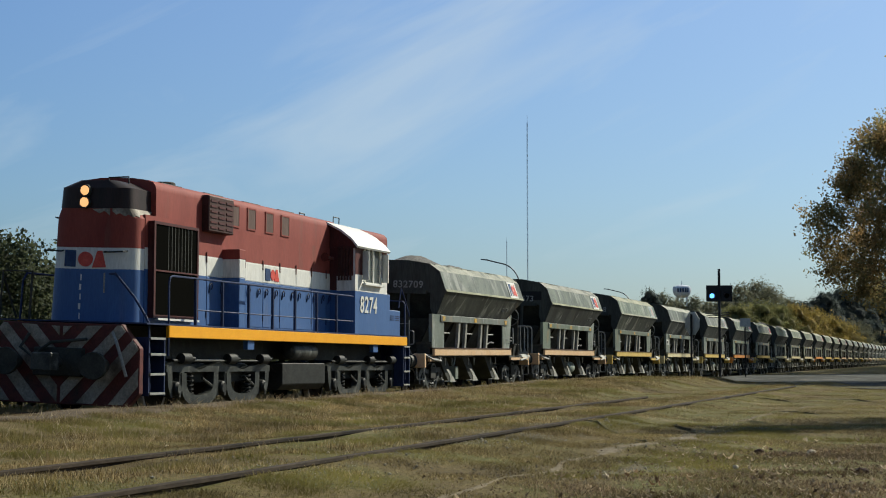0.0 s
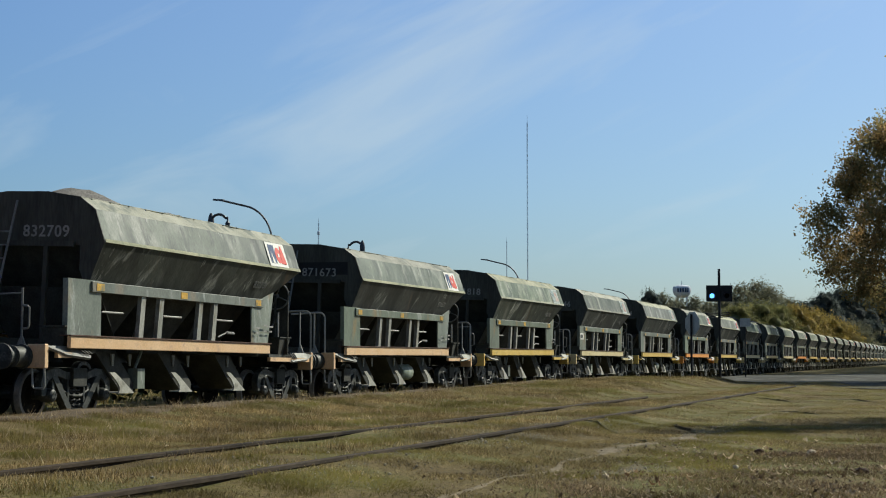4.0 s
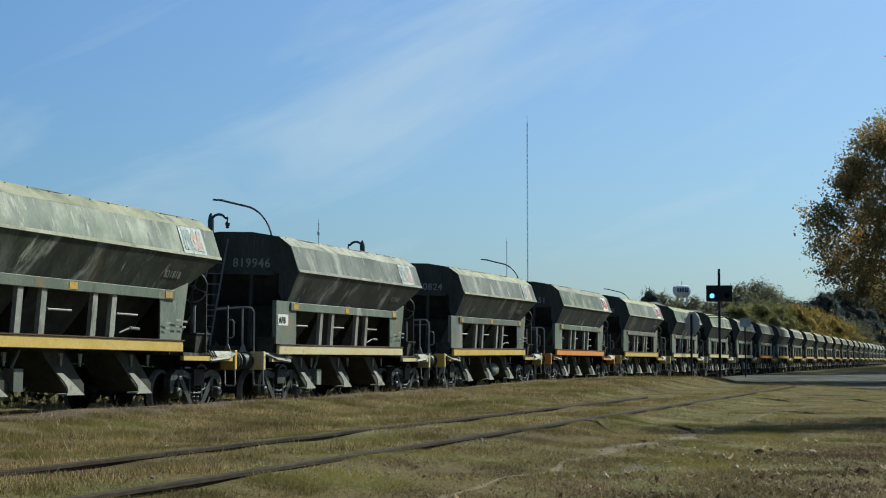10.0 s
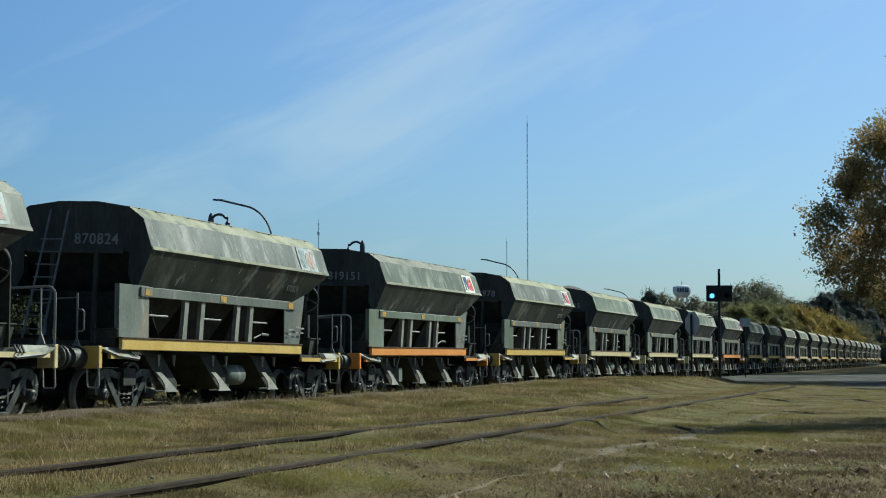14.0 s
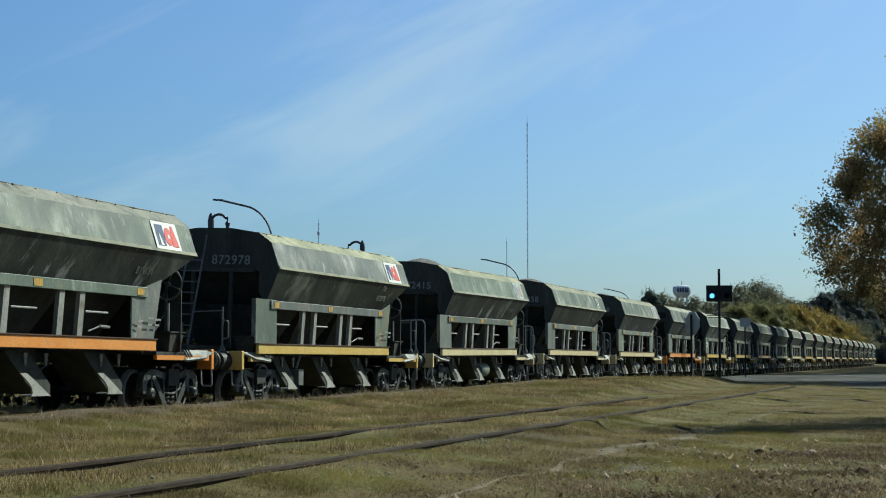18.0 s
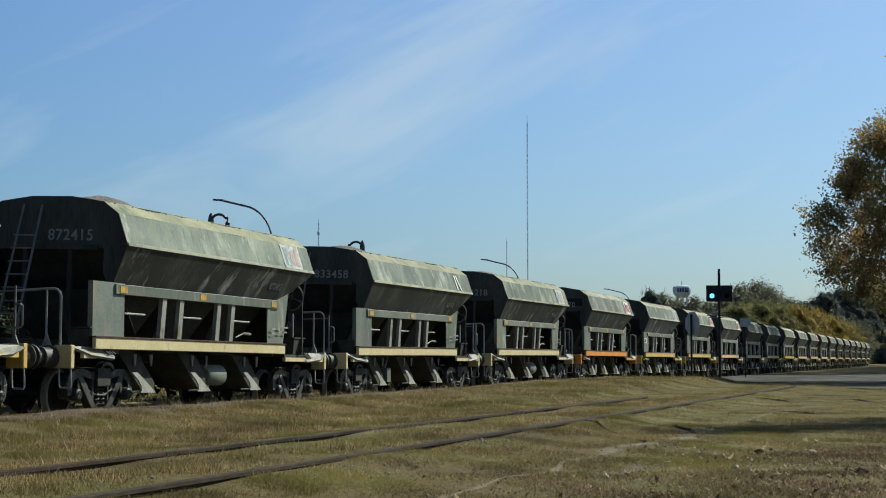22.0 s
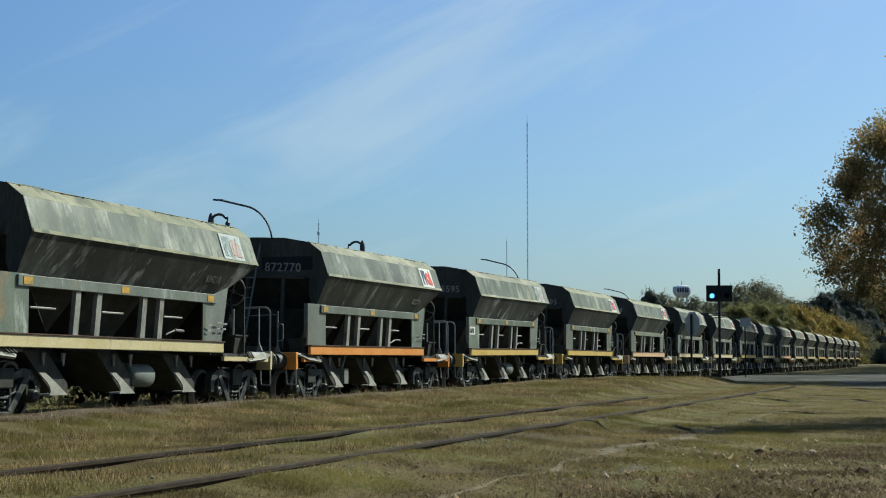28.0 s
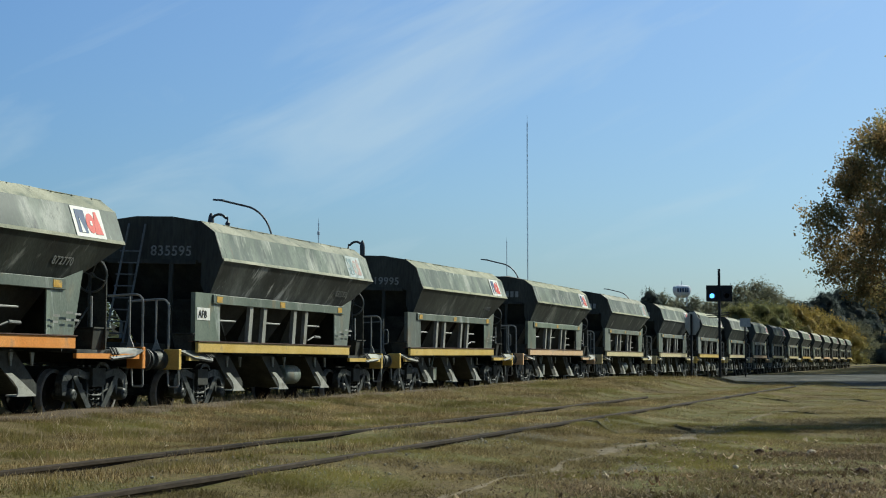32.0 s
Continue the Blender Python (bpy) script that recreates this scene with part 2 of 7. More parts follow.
WHITE = material("white_paint", (0.62, 0.61, 0.55), (0.76, 0.75, 0.69), 0.5, 0, 3, DOWN, 0.05, 40, ((0.45, 0.42, 0.34), 0.62, 0.8, 3), 0.6, 0.1)
TUBE = material("pale_handrail_paint", (0.23, 0.235, 0.215), (0.36, 0.36, 0.33), 0.5, 0, 8, (1, 1, 1), 0.05, 50)
AMBER = material("amber_reflector", (0.42, 0.24, 0.035), (0.58, 0.36, 0.07), 0.5, 0, 8, (1, 1, 1), 0.0, 50, ((0.25, 0.22, 0.12), 0.52, 0.66, 6))
REDMARK = material("red_mark_paint", (0.55, 0.06, 0.04), (0.62, 0.10, 0.07), 0.5, 0, 8, (1, 1, 1), 0.0, 50, None, 0.5, 0.2)
REDFADE = material("faded_red_mark_paint", (0.36, 0.22, 0.19), (0.46, 0.32, 0.28), 0.7, 0, 6, (1, 1, 1), 0.0, 50, ((0.33, 0.36, 0.33), 0.5, 0.6, 7))
BLUEFADE = material("faded_blue_mark_paint", (0.14, 0.21, 0.22), (0.24, 0.31, 0.31), 0.7, 0, 6, (1, 1, 1), 0.0, 50, ((0.33, 0.37, 0.34), 0.52, 0.62, 7))
BLUEMARK = material("dark_blue_mark_paint", (0.02, 0.04, 0.11), (0.03, 0.07, 0.15), 0.5, 0, 8, (1, 1, 1), 0.0, 50)
FIGURES = material("grey_figures", (0.20, 0.20, 0.18), (0.32, 0.32, 0.29), 0.7, 0, 6, (1, 1, 1), 0.0, 50)
GRAVEL = material("grey_gravel_load", (0.10, 0.095, 0.085), (0.19, 0.18, 0.16), 0.95, 0, 5, (1, 1, 1), 1.0, 28, None, 0.6, 0.45)
LRED = material("locomotive_red", (0.20, 0.036, 0.026), (0.275, 0.060, 0.042), 0.75, 0, 1.2, DOWN, 0.06, 40, ((0.17, 0.07, 0.05), 0.6, 0.85, 2.5), 0.6, 0.1)
LDRED = material("locomotive_dark_red", (0.060, 0.015, 0.012), (0.10, 0.024, 0.019), 0.55, 0, 1.5, DOWN, 0.06, 40)
LBLUE = material("locomotive_blue", (0.040, 0.100, 0.25), (0.062, 0.135, 0.30), 0.5, 0, 1.2, DOWN, 0.06, 40, ((0.10, 0.13, 0.22), 0.62, 0.85, 2.5), 0.6, 0.1)
LDBLUE = material("locomotive_dark_blue", (0.012, 0.022, 0.065), (0.02, 0.035, 0.09), 0.55, 0, 2, DOWN, 0.05, 40)
LYELLOW = material("locomotive_yellow", (0.80, 0.34, 0.004), (0.86, 0.40, 0.008), 0.5, 0, 2, (1, 1, 1), 0.05, 40, ((0.50, 0.27, 0.05), 0.72, 0.9, 4), 0.6, 0.08)
GRILLE = material("grille_metal", (0.05, 0.022, 0.016), (0.09, 0.04, 0.03), 0.6, 0.2, 4, (1, 1, 1), 0.1, 40)
STRIPE_R = material("dull_red_stripe", (0.072, 0.018, 0.015), (0.12, 0.028, 0.022), 0.7, 0, 4, (1, 1, 1), 0.1, 30, ((0.04, 0.022, 0.016), 0.52, 0.70, 2.5))
STRIPE_W = material("grimy_white_stripe", (0.21, 0.185, 0.145), (0.38, 0.335, 0.265), 0.7, 0, 4, (1, 1, 1), 0.1, 30, ((0.10, 0.075, 0.05), 0.50, 0.70, 2.2))
RAIL = material("rail_steel", (0.024, 0.017, 0.011), (0.060, 0.045, 0.031), 0.9, 0.0, 6, (0.3, 1, 1), 0.2, 40, ((0.012, 0.009, 0.006), 0.52, 0.64, 3), 0.6, 0.3, None, 0.0, 0.15)
WOOD = material("grey_sleeper_wood", (0.05, 0.042, 0.034), (0.11, 0.09, 0.075), 0.9, 0, 4, (0.3, 1, 1), 0.4, 25)
ASPHALT = material("worn_asphalt", (0.034, 0.035, 0.030), (0.074, 0.075, 0.066), 0.95, 0, 0.30, (0.35, 1, 1), 0.3, 20, ((0.15, 0.145, 0.125), 0.56, 0.66, 0.7), 0.45, 0.3, (((0.030, 0.029, 0.018), 0.52, 0.60, 0.5, 90), ((0.16, 0.15, 0.12), 0.60, 0.66, 1.3, 90)), 0.0, 0.1)
POLE = material("dark_pole_paint", (0.012, 0.013, 0.014), (0.025, 0.026, 0.028), 0.6, 0.2, 4, (1, 1, 1), 0.05, 40)
GREYPOLE = material("grey_lamp_pole_paint", (0.05, 0.055, 0.065), (0.09, 0.095, 0.105), 0.5, 0.3, 4, (1, 1, 1), 0.05, 40)
# far steelwork, its pale blue holding the haze of distance
MAST = material("galvanised_mast", (0.36, 0.44, 0.54), (0.44, 0.52, 0.62), 0.6, 0.0, 0.3, (1, 1, 1), 0.0, 5)
SIGN = material("grey_sign_back", (0.34, 0.37, 0.37), (0.44, 0.47, 0.46), 0.5, 0.0, 4, (1, 1, 1), 0.05, 40)
TANKPAINT = material("tank_white", (0.48, 0.52, 0.58), (0.56, 0.60, 0.65), 0.6, 0, 0.5, DOWN, 0.0, 5)
BARK = material("brown_bark", (0.045, 0.036, 0.028), (0.10, 0.082, 0.065), 0.95, 0, 4, (1, 1, 0.25), 0.8, 14)
STONE = material("pale_stone", (0.52, 0.41, 0.25), (0.72, 0.61, 0.43), 0.9, 0, 6, (1, 1, 1), 0.5, 30)
SAND = material("pale_sandy_soil", (0.115, 0.090, 0.052), (0.205, 0.165, 0.103), 0.95, 0, 1.6, (1, 1, 1), 0.8, 40, ((0.095, 0.075, 0.040), 0.48, 0.60, 4), 0.6, 0.35)
CURLED = leafy("curled_dead_leaves", (0.075, 0.042, 0.022), (0.19, 0.135, 0.080), (0.46, 0.37, 0.25))
LITTER = leafy("brown_fallen_leaves", (0.060, 0.038, 0.021), (0.12, 0.083, 0.048), (0.25, 0.195, 0.125))
DRYGRASS = leafy("dry_grass_blades", (0.060, 0.040, 0.016), (0.205, 0.146, 0.056), (0.56, 0.44, 0.24), patch=(0.150, 0.140, 0.036), patch_scale=0.5)
SHORTGRASS = leafy("short_grass_blades", (0.056, 0.040, 0.016), (0.185, 0.140, 0.052), (0.52, 0.42, 0.22), patch=(0.175, 0.158, 0.040), patch_scale=0.6)
BROWNGRASS = leafy("brown_worn_grass_blades", (0.036, 0.025, 0.015), (0.115, 0.078, 0.044), (0.38, 0.285, 0.185), patch=(0.105, 0.088, 0.032), patch_scale=0.9)
STRAW = leafy("dry_straw", (0.13, 0.085, 0.045), (0.27, 0.205, 0.115), (0.48, 0.40, 0.26))
LEAF_AUTUMN = leafy("autumn_leaves", (0.17, 0.15, 0.070), (0.34, 0.225, 0.090), (0.46, 0.30, 0.13), patch=(0.17, 0.165, 0.075), patch_scale=0.35, through_=0.6)
LEAF_YELLOW = leafy("golden_leaves", (0.36, 0.31, 0.10), (0.48, 0.37, 0.10), (0.55, 0.39, 0.10), patch=(0.33, 0.31, 0.11), patch_scale=0.15, through_=0.65, soft=0.8)
LEAF_GREEN = leafy("yellow_green_leaves", (0.27, 0.29, 0.12), (0.34, 0.34, 0.13), (0.42, 0.375, 0.14), patch=(0.23, 0.26, 0.115), patch_scale=0.15, through_=0.7, soft=0.8)
LEAF_OLIVE = leafy("olive_leaves", (0.23, 0.25, 0.16), (0.30, 0.30, 0.195), (0.37, 0.35, 0.245), through_=0.75, soft=0.75)
LEAF_DARK = leafy("dark_green_leaves", (0.066, 0.084, 0.042), (0.092, 0.112, 0.056), (0.125, 0.140, 0.074), through_=0.6, soft=0.75)
# farthest trees: distance haze is put into the leaf colour
LEAF_HAZE = leafy("blue_green_leaves", (0.115, 0.148, 0.135), (0.126, 0.158, 0.144), (0.138, 0.168, 0.152), through_=0.75, soft=0.92)
HEADLIGHT = glow("lit_headlight", (1.0, 0.52, 0.20), 1.0)
SIGNAL_LIGHT = glow("lit_blue_white_signal", (0.12, 0.42, 1.0), 2.6)
HOUSING = material("sooty_black_red", (0.016, 0.010, 0.008), (0.038, 0.018, 0.014), 0.55, 0, 1.6, DOWN, 0.06, 40)


def glass_material(name, colour, rough=0.12, shine=0.6):
    m = bpy.data.materials.new(name)
    m.use_nodes = True
    b = m.node_tree.nodes["Principled BSDF"]
    b.inputs["Base Color"].default_value = (*colour, 1)
    b.inputs["Roughness"].default_value = rough
    b.inputs["Specular IOR Level"].default_value = shine
    return m


GLASS = glass_material("dusty_cab_glass", (0.10, 0.115, 0.11))
DARKGLASS = glass_material("dark_opening", (0.006, 0.006, 0.005), 0.8, 0.0)
VENT = material("brown_dusty_vent", (0.085, 0.050, 0.038), (0.14, 0.085, 0.065), 0.6, 0, 4, DOWN, 0.1, 40)


# ---- building helpers ----
def bx(bm, x0, x1, y0, y1, z0, z1):
    v = [bm.verts.new(p) for p in ((x0, y0, z0), (x1, y0, z0), (x1, y1, z0), (x0, y1, z0), (x0, y0, z1), (x1, y0, z1), (x1, y1, z1), (x0, y1, z1))]
    for f in ((3, 2, 1, 0), (4, 5, 6, 7), (0, 1, 5, 4), (1, 2, 6, 5), (2, 3, 7, 6), (3, 0, 4, 7)):
        bm.faces.new([v[i] for i in f])
    return bm


def extrude(bm, a, b):
    """A solid between two rings of points of the same length."""
    a, b = [bm.verts.new(p) for p in a], [bm.verts.new(p) for p in b]
    bm.faces.new(a[::-1])
    bm.faces.new(b)
    for i in range(len(a)):
        j = (i + 1) % len(a)
        bm.faces.new((a[i], a[j], b[j], b[i]))
    return bm


def along_x(bm, poly, x0, x1):
    return extrude(bm, [(x0, y, z) for y, z in poly], [(x1, y, z) for y, z in poly])


def along_y(bm, poly, y0, y1):
    return extrude(bm, [(x, y0, z) for x, z in poly], [(x, y1, z) for x, z in poly])


def rod(bm, p, q, r, n=8, r2=None):
    p, q = Vector(p), Vector(q)
    d = (q - p).normalized()
    u = d.orthogonal().normalized()
    w = d.cross(u)
    r2 = r if r2 is None else r2
    ring = [(math.cos(k * 2 * math.pi / n), math.sin(k * 2 * math.pi / n)) for k in range(n)]
    return extrude(bm, [p + (u * c + w * s) * r for c, s in ring], [q + (u * c + w * s) * r2 for c, s in ring])


def tube(bm, pts, r, n=6):
    """A bent pipe through the points."""
    pts = [Vector(p) for p in pts]
    rings, u = [], None
    for i, p in enumerate(pts):
        d = (pts[min(i + 1, len(pts) - 1)] - pts[max(i - 1, 0)]).normalized()
        u = d.orthogonal().normalized() if u is None else (u - d * u.dot(d)).normalized()
        w = d.cross(u)
        rings.append([bm.verts.new(p + (u * math.cos(k * 2 * math.pi / n) + w * math.sin(k * 2 * math.pi / n)) * r) for k in range(n)])
    bm.faces.new(rings[0][::-1])
    bm.faces.new(rings[-1])
    for a, b in zip(rings, rings[1:]):
        for k in range(n):
            bm.faces.new((a[k], a[(k + 1) % n], b[(k + 1) % n], b[k]))
    return bm


def lathe(bm, profile, n=20, axis="y", at=(0, 0, 0), ring_only=False):
    """Turn (distance along the axis, radius) points round an axis."""
    at = Vector(at)
    rings = []
    for h, r in profile:
        ring = []
        for k in range(n):
            c, s = math.cos(k * 2 * math.pi / n) * r, math.sin(k * 2 * math.pi / n) * r
            ring.append(bm.verts.new(at + (Vector((c, h, s)) if axis == "y" else Vector((c, s, h)) if axis == "z" else Vector((h, c, s)))))
        rings.append(ring)
    if ring_only:
        rings.append(rings[0])
    else:
        bm.faces.new(rings[0])
        bm.faces.new(rings[-1][::-1])
    for a, b in zip(rings, rings[1:]):
        for k in range(n):
            bm.faces.new((a[k], b[k], b[(k + 1) % n], a[(k + 1) % n]))
    return bm


WIDER = [0.0]     # how much the vehicles' outer parts stand out from the drawing


def widen(bm):
    for q in bm.verts:
        f = min(abs(q.co.y) / 0.9, 1.0)
        q.co.y += math.copysign(f * (WIDER[0] - 0.035 * max(q.co.z, 0.0)), q.co.y)
        q.co.z += 0.035 * abs(q.co.y) * min(max((q.co.z - 0.6) / 0.7, 0.0), 1.0)


def finish(name, bm, mat, bevel=0.0, smooth=False):
    if WIDER[0]:
        widen(bm)
    if bevel:
        bmesh.ops.bevel(bm, geom=list(bm.edges), offset=bevel, segments=1, affect="EDGES", clamp_overlap=True)
    bmesh.ops.recalc_face_normals(bm, faces=bm.faces)
    me = bpy.data.meshes.new(name)
    bm.to_mesh(me)
    bm.free()
    me.materials.append(mat)
    if smooth:
        me.shade_smooth()
        me.set_sharp_from_angle(angle=radians(35))
    return me


def part(name, bm, mat, parent, label="", bevel=0.0, smooth=False):
    ob = new(name, finish(name, bm, mat, bevel, smooth))
    ob.parent = parent
    return tagged(ob, label)


STORE = {}


def shared(key, name, build, mat, parent, label="", bevel=0.0, smooth=False, at=None):
    """A part whose mesh is built once and shared by all alike parts."""
    if key not in STORE:
        STORE[key] = finish(name, build(bmesh.new()), mat, bevel, smooth)
    ob = new(name, STORE[key])
    ob.parent = parent
    if at is not None:
        ob.matrix_basis = at
    return tagged(ob, label)


def glyph_mesh(text):
    """Raised characters of size 1 in the built-in font, as a mesh."""
    cu = bpy.data.curves.new("glyph", "FONT")
    cu.body, cu.size, cu.extrude, cu.offset, cu.space_character = text, 1.0, 0.012, 0.014, 1.1
    tmp = new("text", cu)
    me = bpy.data.meshes.new_from_object(tmp.evaluated_get(bpy.context.evaluated_depsgraph_get()))
    bpy.data.objects.remove(tmp)
    bpy.data.curves.remove(cu)
    return me


def span(me):
    return max(q.co.x for q in me.vertices) - min(q.co.x for q in me.vertices)


GLYPHS = {}
for c in "0123456789tAFB":
    one, two = glyph_mesh(c), glyph_mesh(c + c)
    GLYPHS[c] = (one, span(two) - span(one))


def words(name, text, size, mat, parent, m, label=""):
    """A row of raised characters, each a part of its own; m places the lower left corner."""
    x = 0.0
    for c in text:
        key = "glyph" + c + mat.name
        if key not in STORE:
            STORE[key] = GLYPHS[c][0].copy()
            STORE[key].materials.clear()
            STORE[key].materials.append(mat)
        ob = new(name, STORE[key])
        ob.parent, ob.matrix_basis = parent, m @ Matrix.Translation((x, 0, 0)) @ Matrix.Diagonal((size, size, size, 1))
        tagged(ob, label)
        x += GLYPHS[c][1] * size


def numpy_mesh(name, verts, faces, mat):
    """Many small faces in one mesh. verts: (n, 3); faces: (m, k)."""
    me = bpy.data.meshes.new(name)
    k = faces.shape[1]
    me.vertices.add(len(verts))
    me.vertices.foreach_set("co", verts.astype(np.float32).ravel())
    me.loops.add(faces.size)
    me.loops.foreach_set("vertex_index", faces.astype(np.int32).ravel())
    me.polygons.add(len(faces))
    me.polygons.foreach_set("loop_start", np.arange(0, faces.size, k, dtype=np.int32))
    me.update(calc_edges=True)
    me.materials.append(mat)
    return me


# ---- ground ----
def smooth_step(a, b, v):
    t = np.clip((v - a) / (b - a), 0, 1)
    return t * t * (3 - 2 * t)


def ground_z(x, y):
    """Height of the ground: flat, a grassy bank between the two tracks, a bed for the main line."""
    x, y = np.asarray(x, float), np.asarray(y, float)
    z = 0.02 * np.sin(x * 0.9 + y * 0.4) * np.sin(y * 1.1 - x * 0.3) + 0.012 * np.sin(2.3 * x + 1.3 * y)
    z = z * smooth_step(140, 60, x)
    bank = smooth_step(22, 52, x) * smooth_step(68, 61, x) * smooth_step(7.2, 9.0, y) * smooth_step(14.0, 12.4, y)
    z = z + 0.33 * bank + 0.080 * smooth_step(4.2, 4.9, y) * smooth_step(8.2, 7.2, y)
    z = z + 0.15 * smooth_step(9.6, 12.4, y) * smooth_step(14.0, 13.5, y) * smooth_step(46, 26, x)
    bed = smooth_step(13.5, 14.1, y) * smooth_step(17.9, 17.0, y)
    z = z - 0.21 * bed
    road = smooth_step(66.0, 72.0, x) * smooth_step(122.0, 117.0, x) * (1 - bed)
    return z * (1 - road) - 0.02 * road


xs = np.concatenate([np.arange(-80, 6, 4.0), np.arange(6, 100, 0.45), np.geomspace(101, 4200, 40)])
ys = np.concatenate([-np.geomspace(2500, 13, 26), np.arange(-12, 20, 0.35), np.geomspace(21, 2500, 30)])
gx, gy = np.meshgrid(xs, ys, indexing="ij")
gv = np.stack([gx, gy, ground_z(gx, gy)], -1).reshape(-1, 3)
idx = np.arange(len(gv)).reshape(gx.shape)
gf = np.stack([idx[:-1, :-1], idx[1:, :-1], idx[1:, 1:], idx[:-1, 1:]], -1).reshape(-1, 4)


def ground_material():
    m = bpy.data.materials.new("dry_turf_and_soil")
    m.use_nodes = True
    nd, ln = m.node_tree.nodes, m.node_tree.links
    b = nd["Principled BSDF"]
    tc = nd.new("ShaderNodeTexCoord")

    def noisy(scale, detail=6.0):
        n = nd.new("ShaderNodeTexNoise")
        n.inputs["Scale"].default_value, n.inputs["Detail"].default_value, n.inputs["Roughness"].default_value = scale, detail, 0.65
        ln.new(tc.outputs["Object"], n.inputs["Vector"])
        return n

    def ramp_of(n, stops):
        r = nd.new("ShaderNodeValToRGB")
        els = r.color_ramp.elements
        while len(els) < len(stops):
            els.new(0.5)
        for e, (p, c) in zip(els, stops):
            e.position, e.color = p, (*c, 1)
        ln.new(n.outputs["Fac"], r.inputs["Fac"])
        return r
    broad = ramp_of(noisy(0.35), [(0.30, (0.084, 0.060, 0.029)), (0.46, (0.140, 0.108, 0.047)), (0.56, (0.110, 0.106, 0.034)), (0.72, (0.23, 0.185, 0.108))])
    fine = ramp_of(noisy(14.0, 8.0), [(0.3, (0.5, 0.5, 0.5)), (0.7, (1.3, 1.3, 1.3))])
    mix = nd.new("ShaderNodeMixRGB")
    mix.blend_type = "MULTIPLY"
    mix.inputs["Fac"].default_value = 1.0
    ln.new(broad.outputs["Color"], mix.inputs["Color1"])
    ln.new(fine.outputs["Color"], mix.inputs["Color2"])
    ln.new(mix.outputs["Color"], b.inputs["Base Color"])
    b.inputs["Roughness"].default_value = 0.95
    b.inputs["Specular IOR Level"].default_value = 0.1
    bp = nd.new("ShaderNodeBump")
    bp.inputs["Strength"].default_value, bp.inputs["Distance"].default_value = 0.8, 0.05
    ln.new(noisy(9.0, 8.0).outputs["Fac"], bp.inputs["Height"])
    ln.new(bp.outputs["Normal"], b.inputs["Normal"])
    return m


ground = new("ground", numpy_mesh("ground", gv, gf, ground_material()))
tagged(ground, "flat ground of dry turf and bare soil", "ground", kind="structure")

# bare brown earth along the foot of the main line
sx_, sy_ = np.meshgrid(np.arange(4, 70, 0.4), np.linspace(11.9, 14.1, 9), indexing="ij")
sy_ = sy_ + (sy_ < 12.1) * (0.25 * np.sin(sx_ * 0.8) + 0.18 * np.sin(sx_ * 2.3 + 1))
sv = np.stack([sx_, sy_, ground_z(sx_, sy_) + np.where(np.abs(sy_ - 13.0) > 0.95, -0.02, 0.012)], -1).reshape(-1, 3)
si_ = np.arange(len(sv)).reshape(sx_.shape)
EARTH = material("brown_bare_earth", (0.060, 0.042, 0.023), (0.130, 0.094, 0.052), 0.95, 0, 1.4, (0.5, 1, 1), 0.9, 30, ((0.07, 0.050, 0.028), 0.52, 0.66, 3), 0.6, 0.35)
tagged(new("track_shoulder", numpy_mesh("track_shoulder", sv, np.stack([si_[:-1, :-1], si_[1:, :-1], si_[1:, 1:], si_[:-1, 1:]], -1).reshape(-1, 4), EARTH)), "bare brown earth along the main track", "ground", kind="structure")

# road over the tracks
bm = bmesh.new()
plan = [(53.0, 1.5), (55.0, 2.25), (58.0, 3.7), (61.4, 4.9), (67.0, 7.0), (73.7, 9.1), (78.0, 11.2), (81.0, 13.0), (104.0, 13.0), (118.0, 7.0), (118.0, 1.5)]
extrude(bm, [(a, b, -0.12) for a, b in plan], [(a, b, 0.018) for a, b in plan])
bx(bm, 82.0, 100.0, 18.0, 26.0, -0.12, 0.05)
bx(bm, 82.0, 100.0, 14.75, 16.15, -0.25, -0.05)
road = part("road", bm, ASPHALT, None)
tagged(road, "worn grey asphalt road crossing the tracks", "road", kind="structure")


# ---- tracks ----
def rail_poly(z):
    """Flat-bottomed rail, head at z."""
    return [(-0.06, z - 0.15), (0.06, z - 0.15), (0.06, z - 0.135), (0.010, z - 0.115), (0.010, z - 0.045), (0.036, z - 0.032), (0.036, z - 0.006),
            (0.030, z), (-0.030, z), (-0.036, z - 0.006), (-0.036, z - 0.032), (-0.010, z - 0.045), (-0.010, z - 0.115), (-0.06, z - 0.135)]


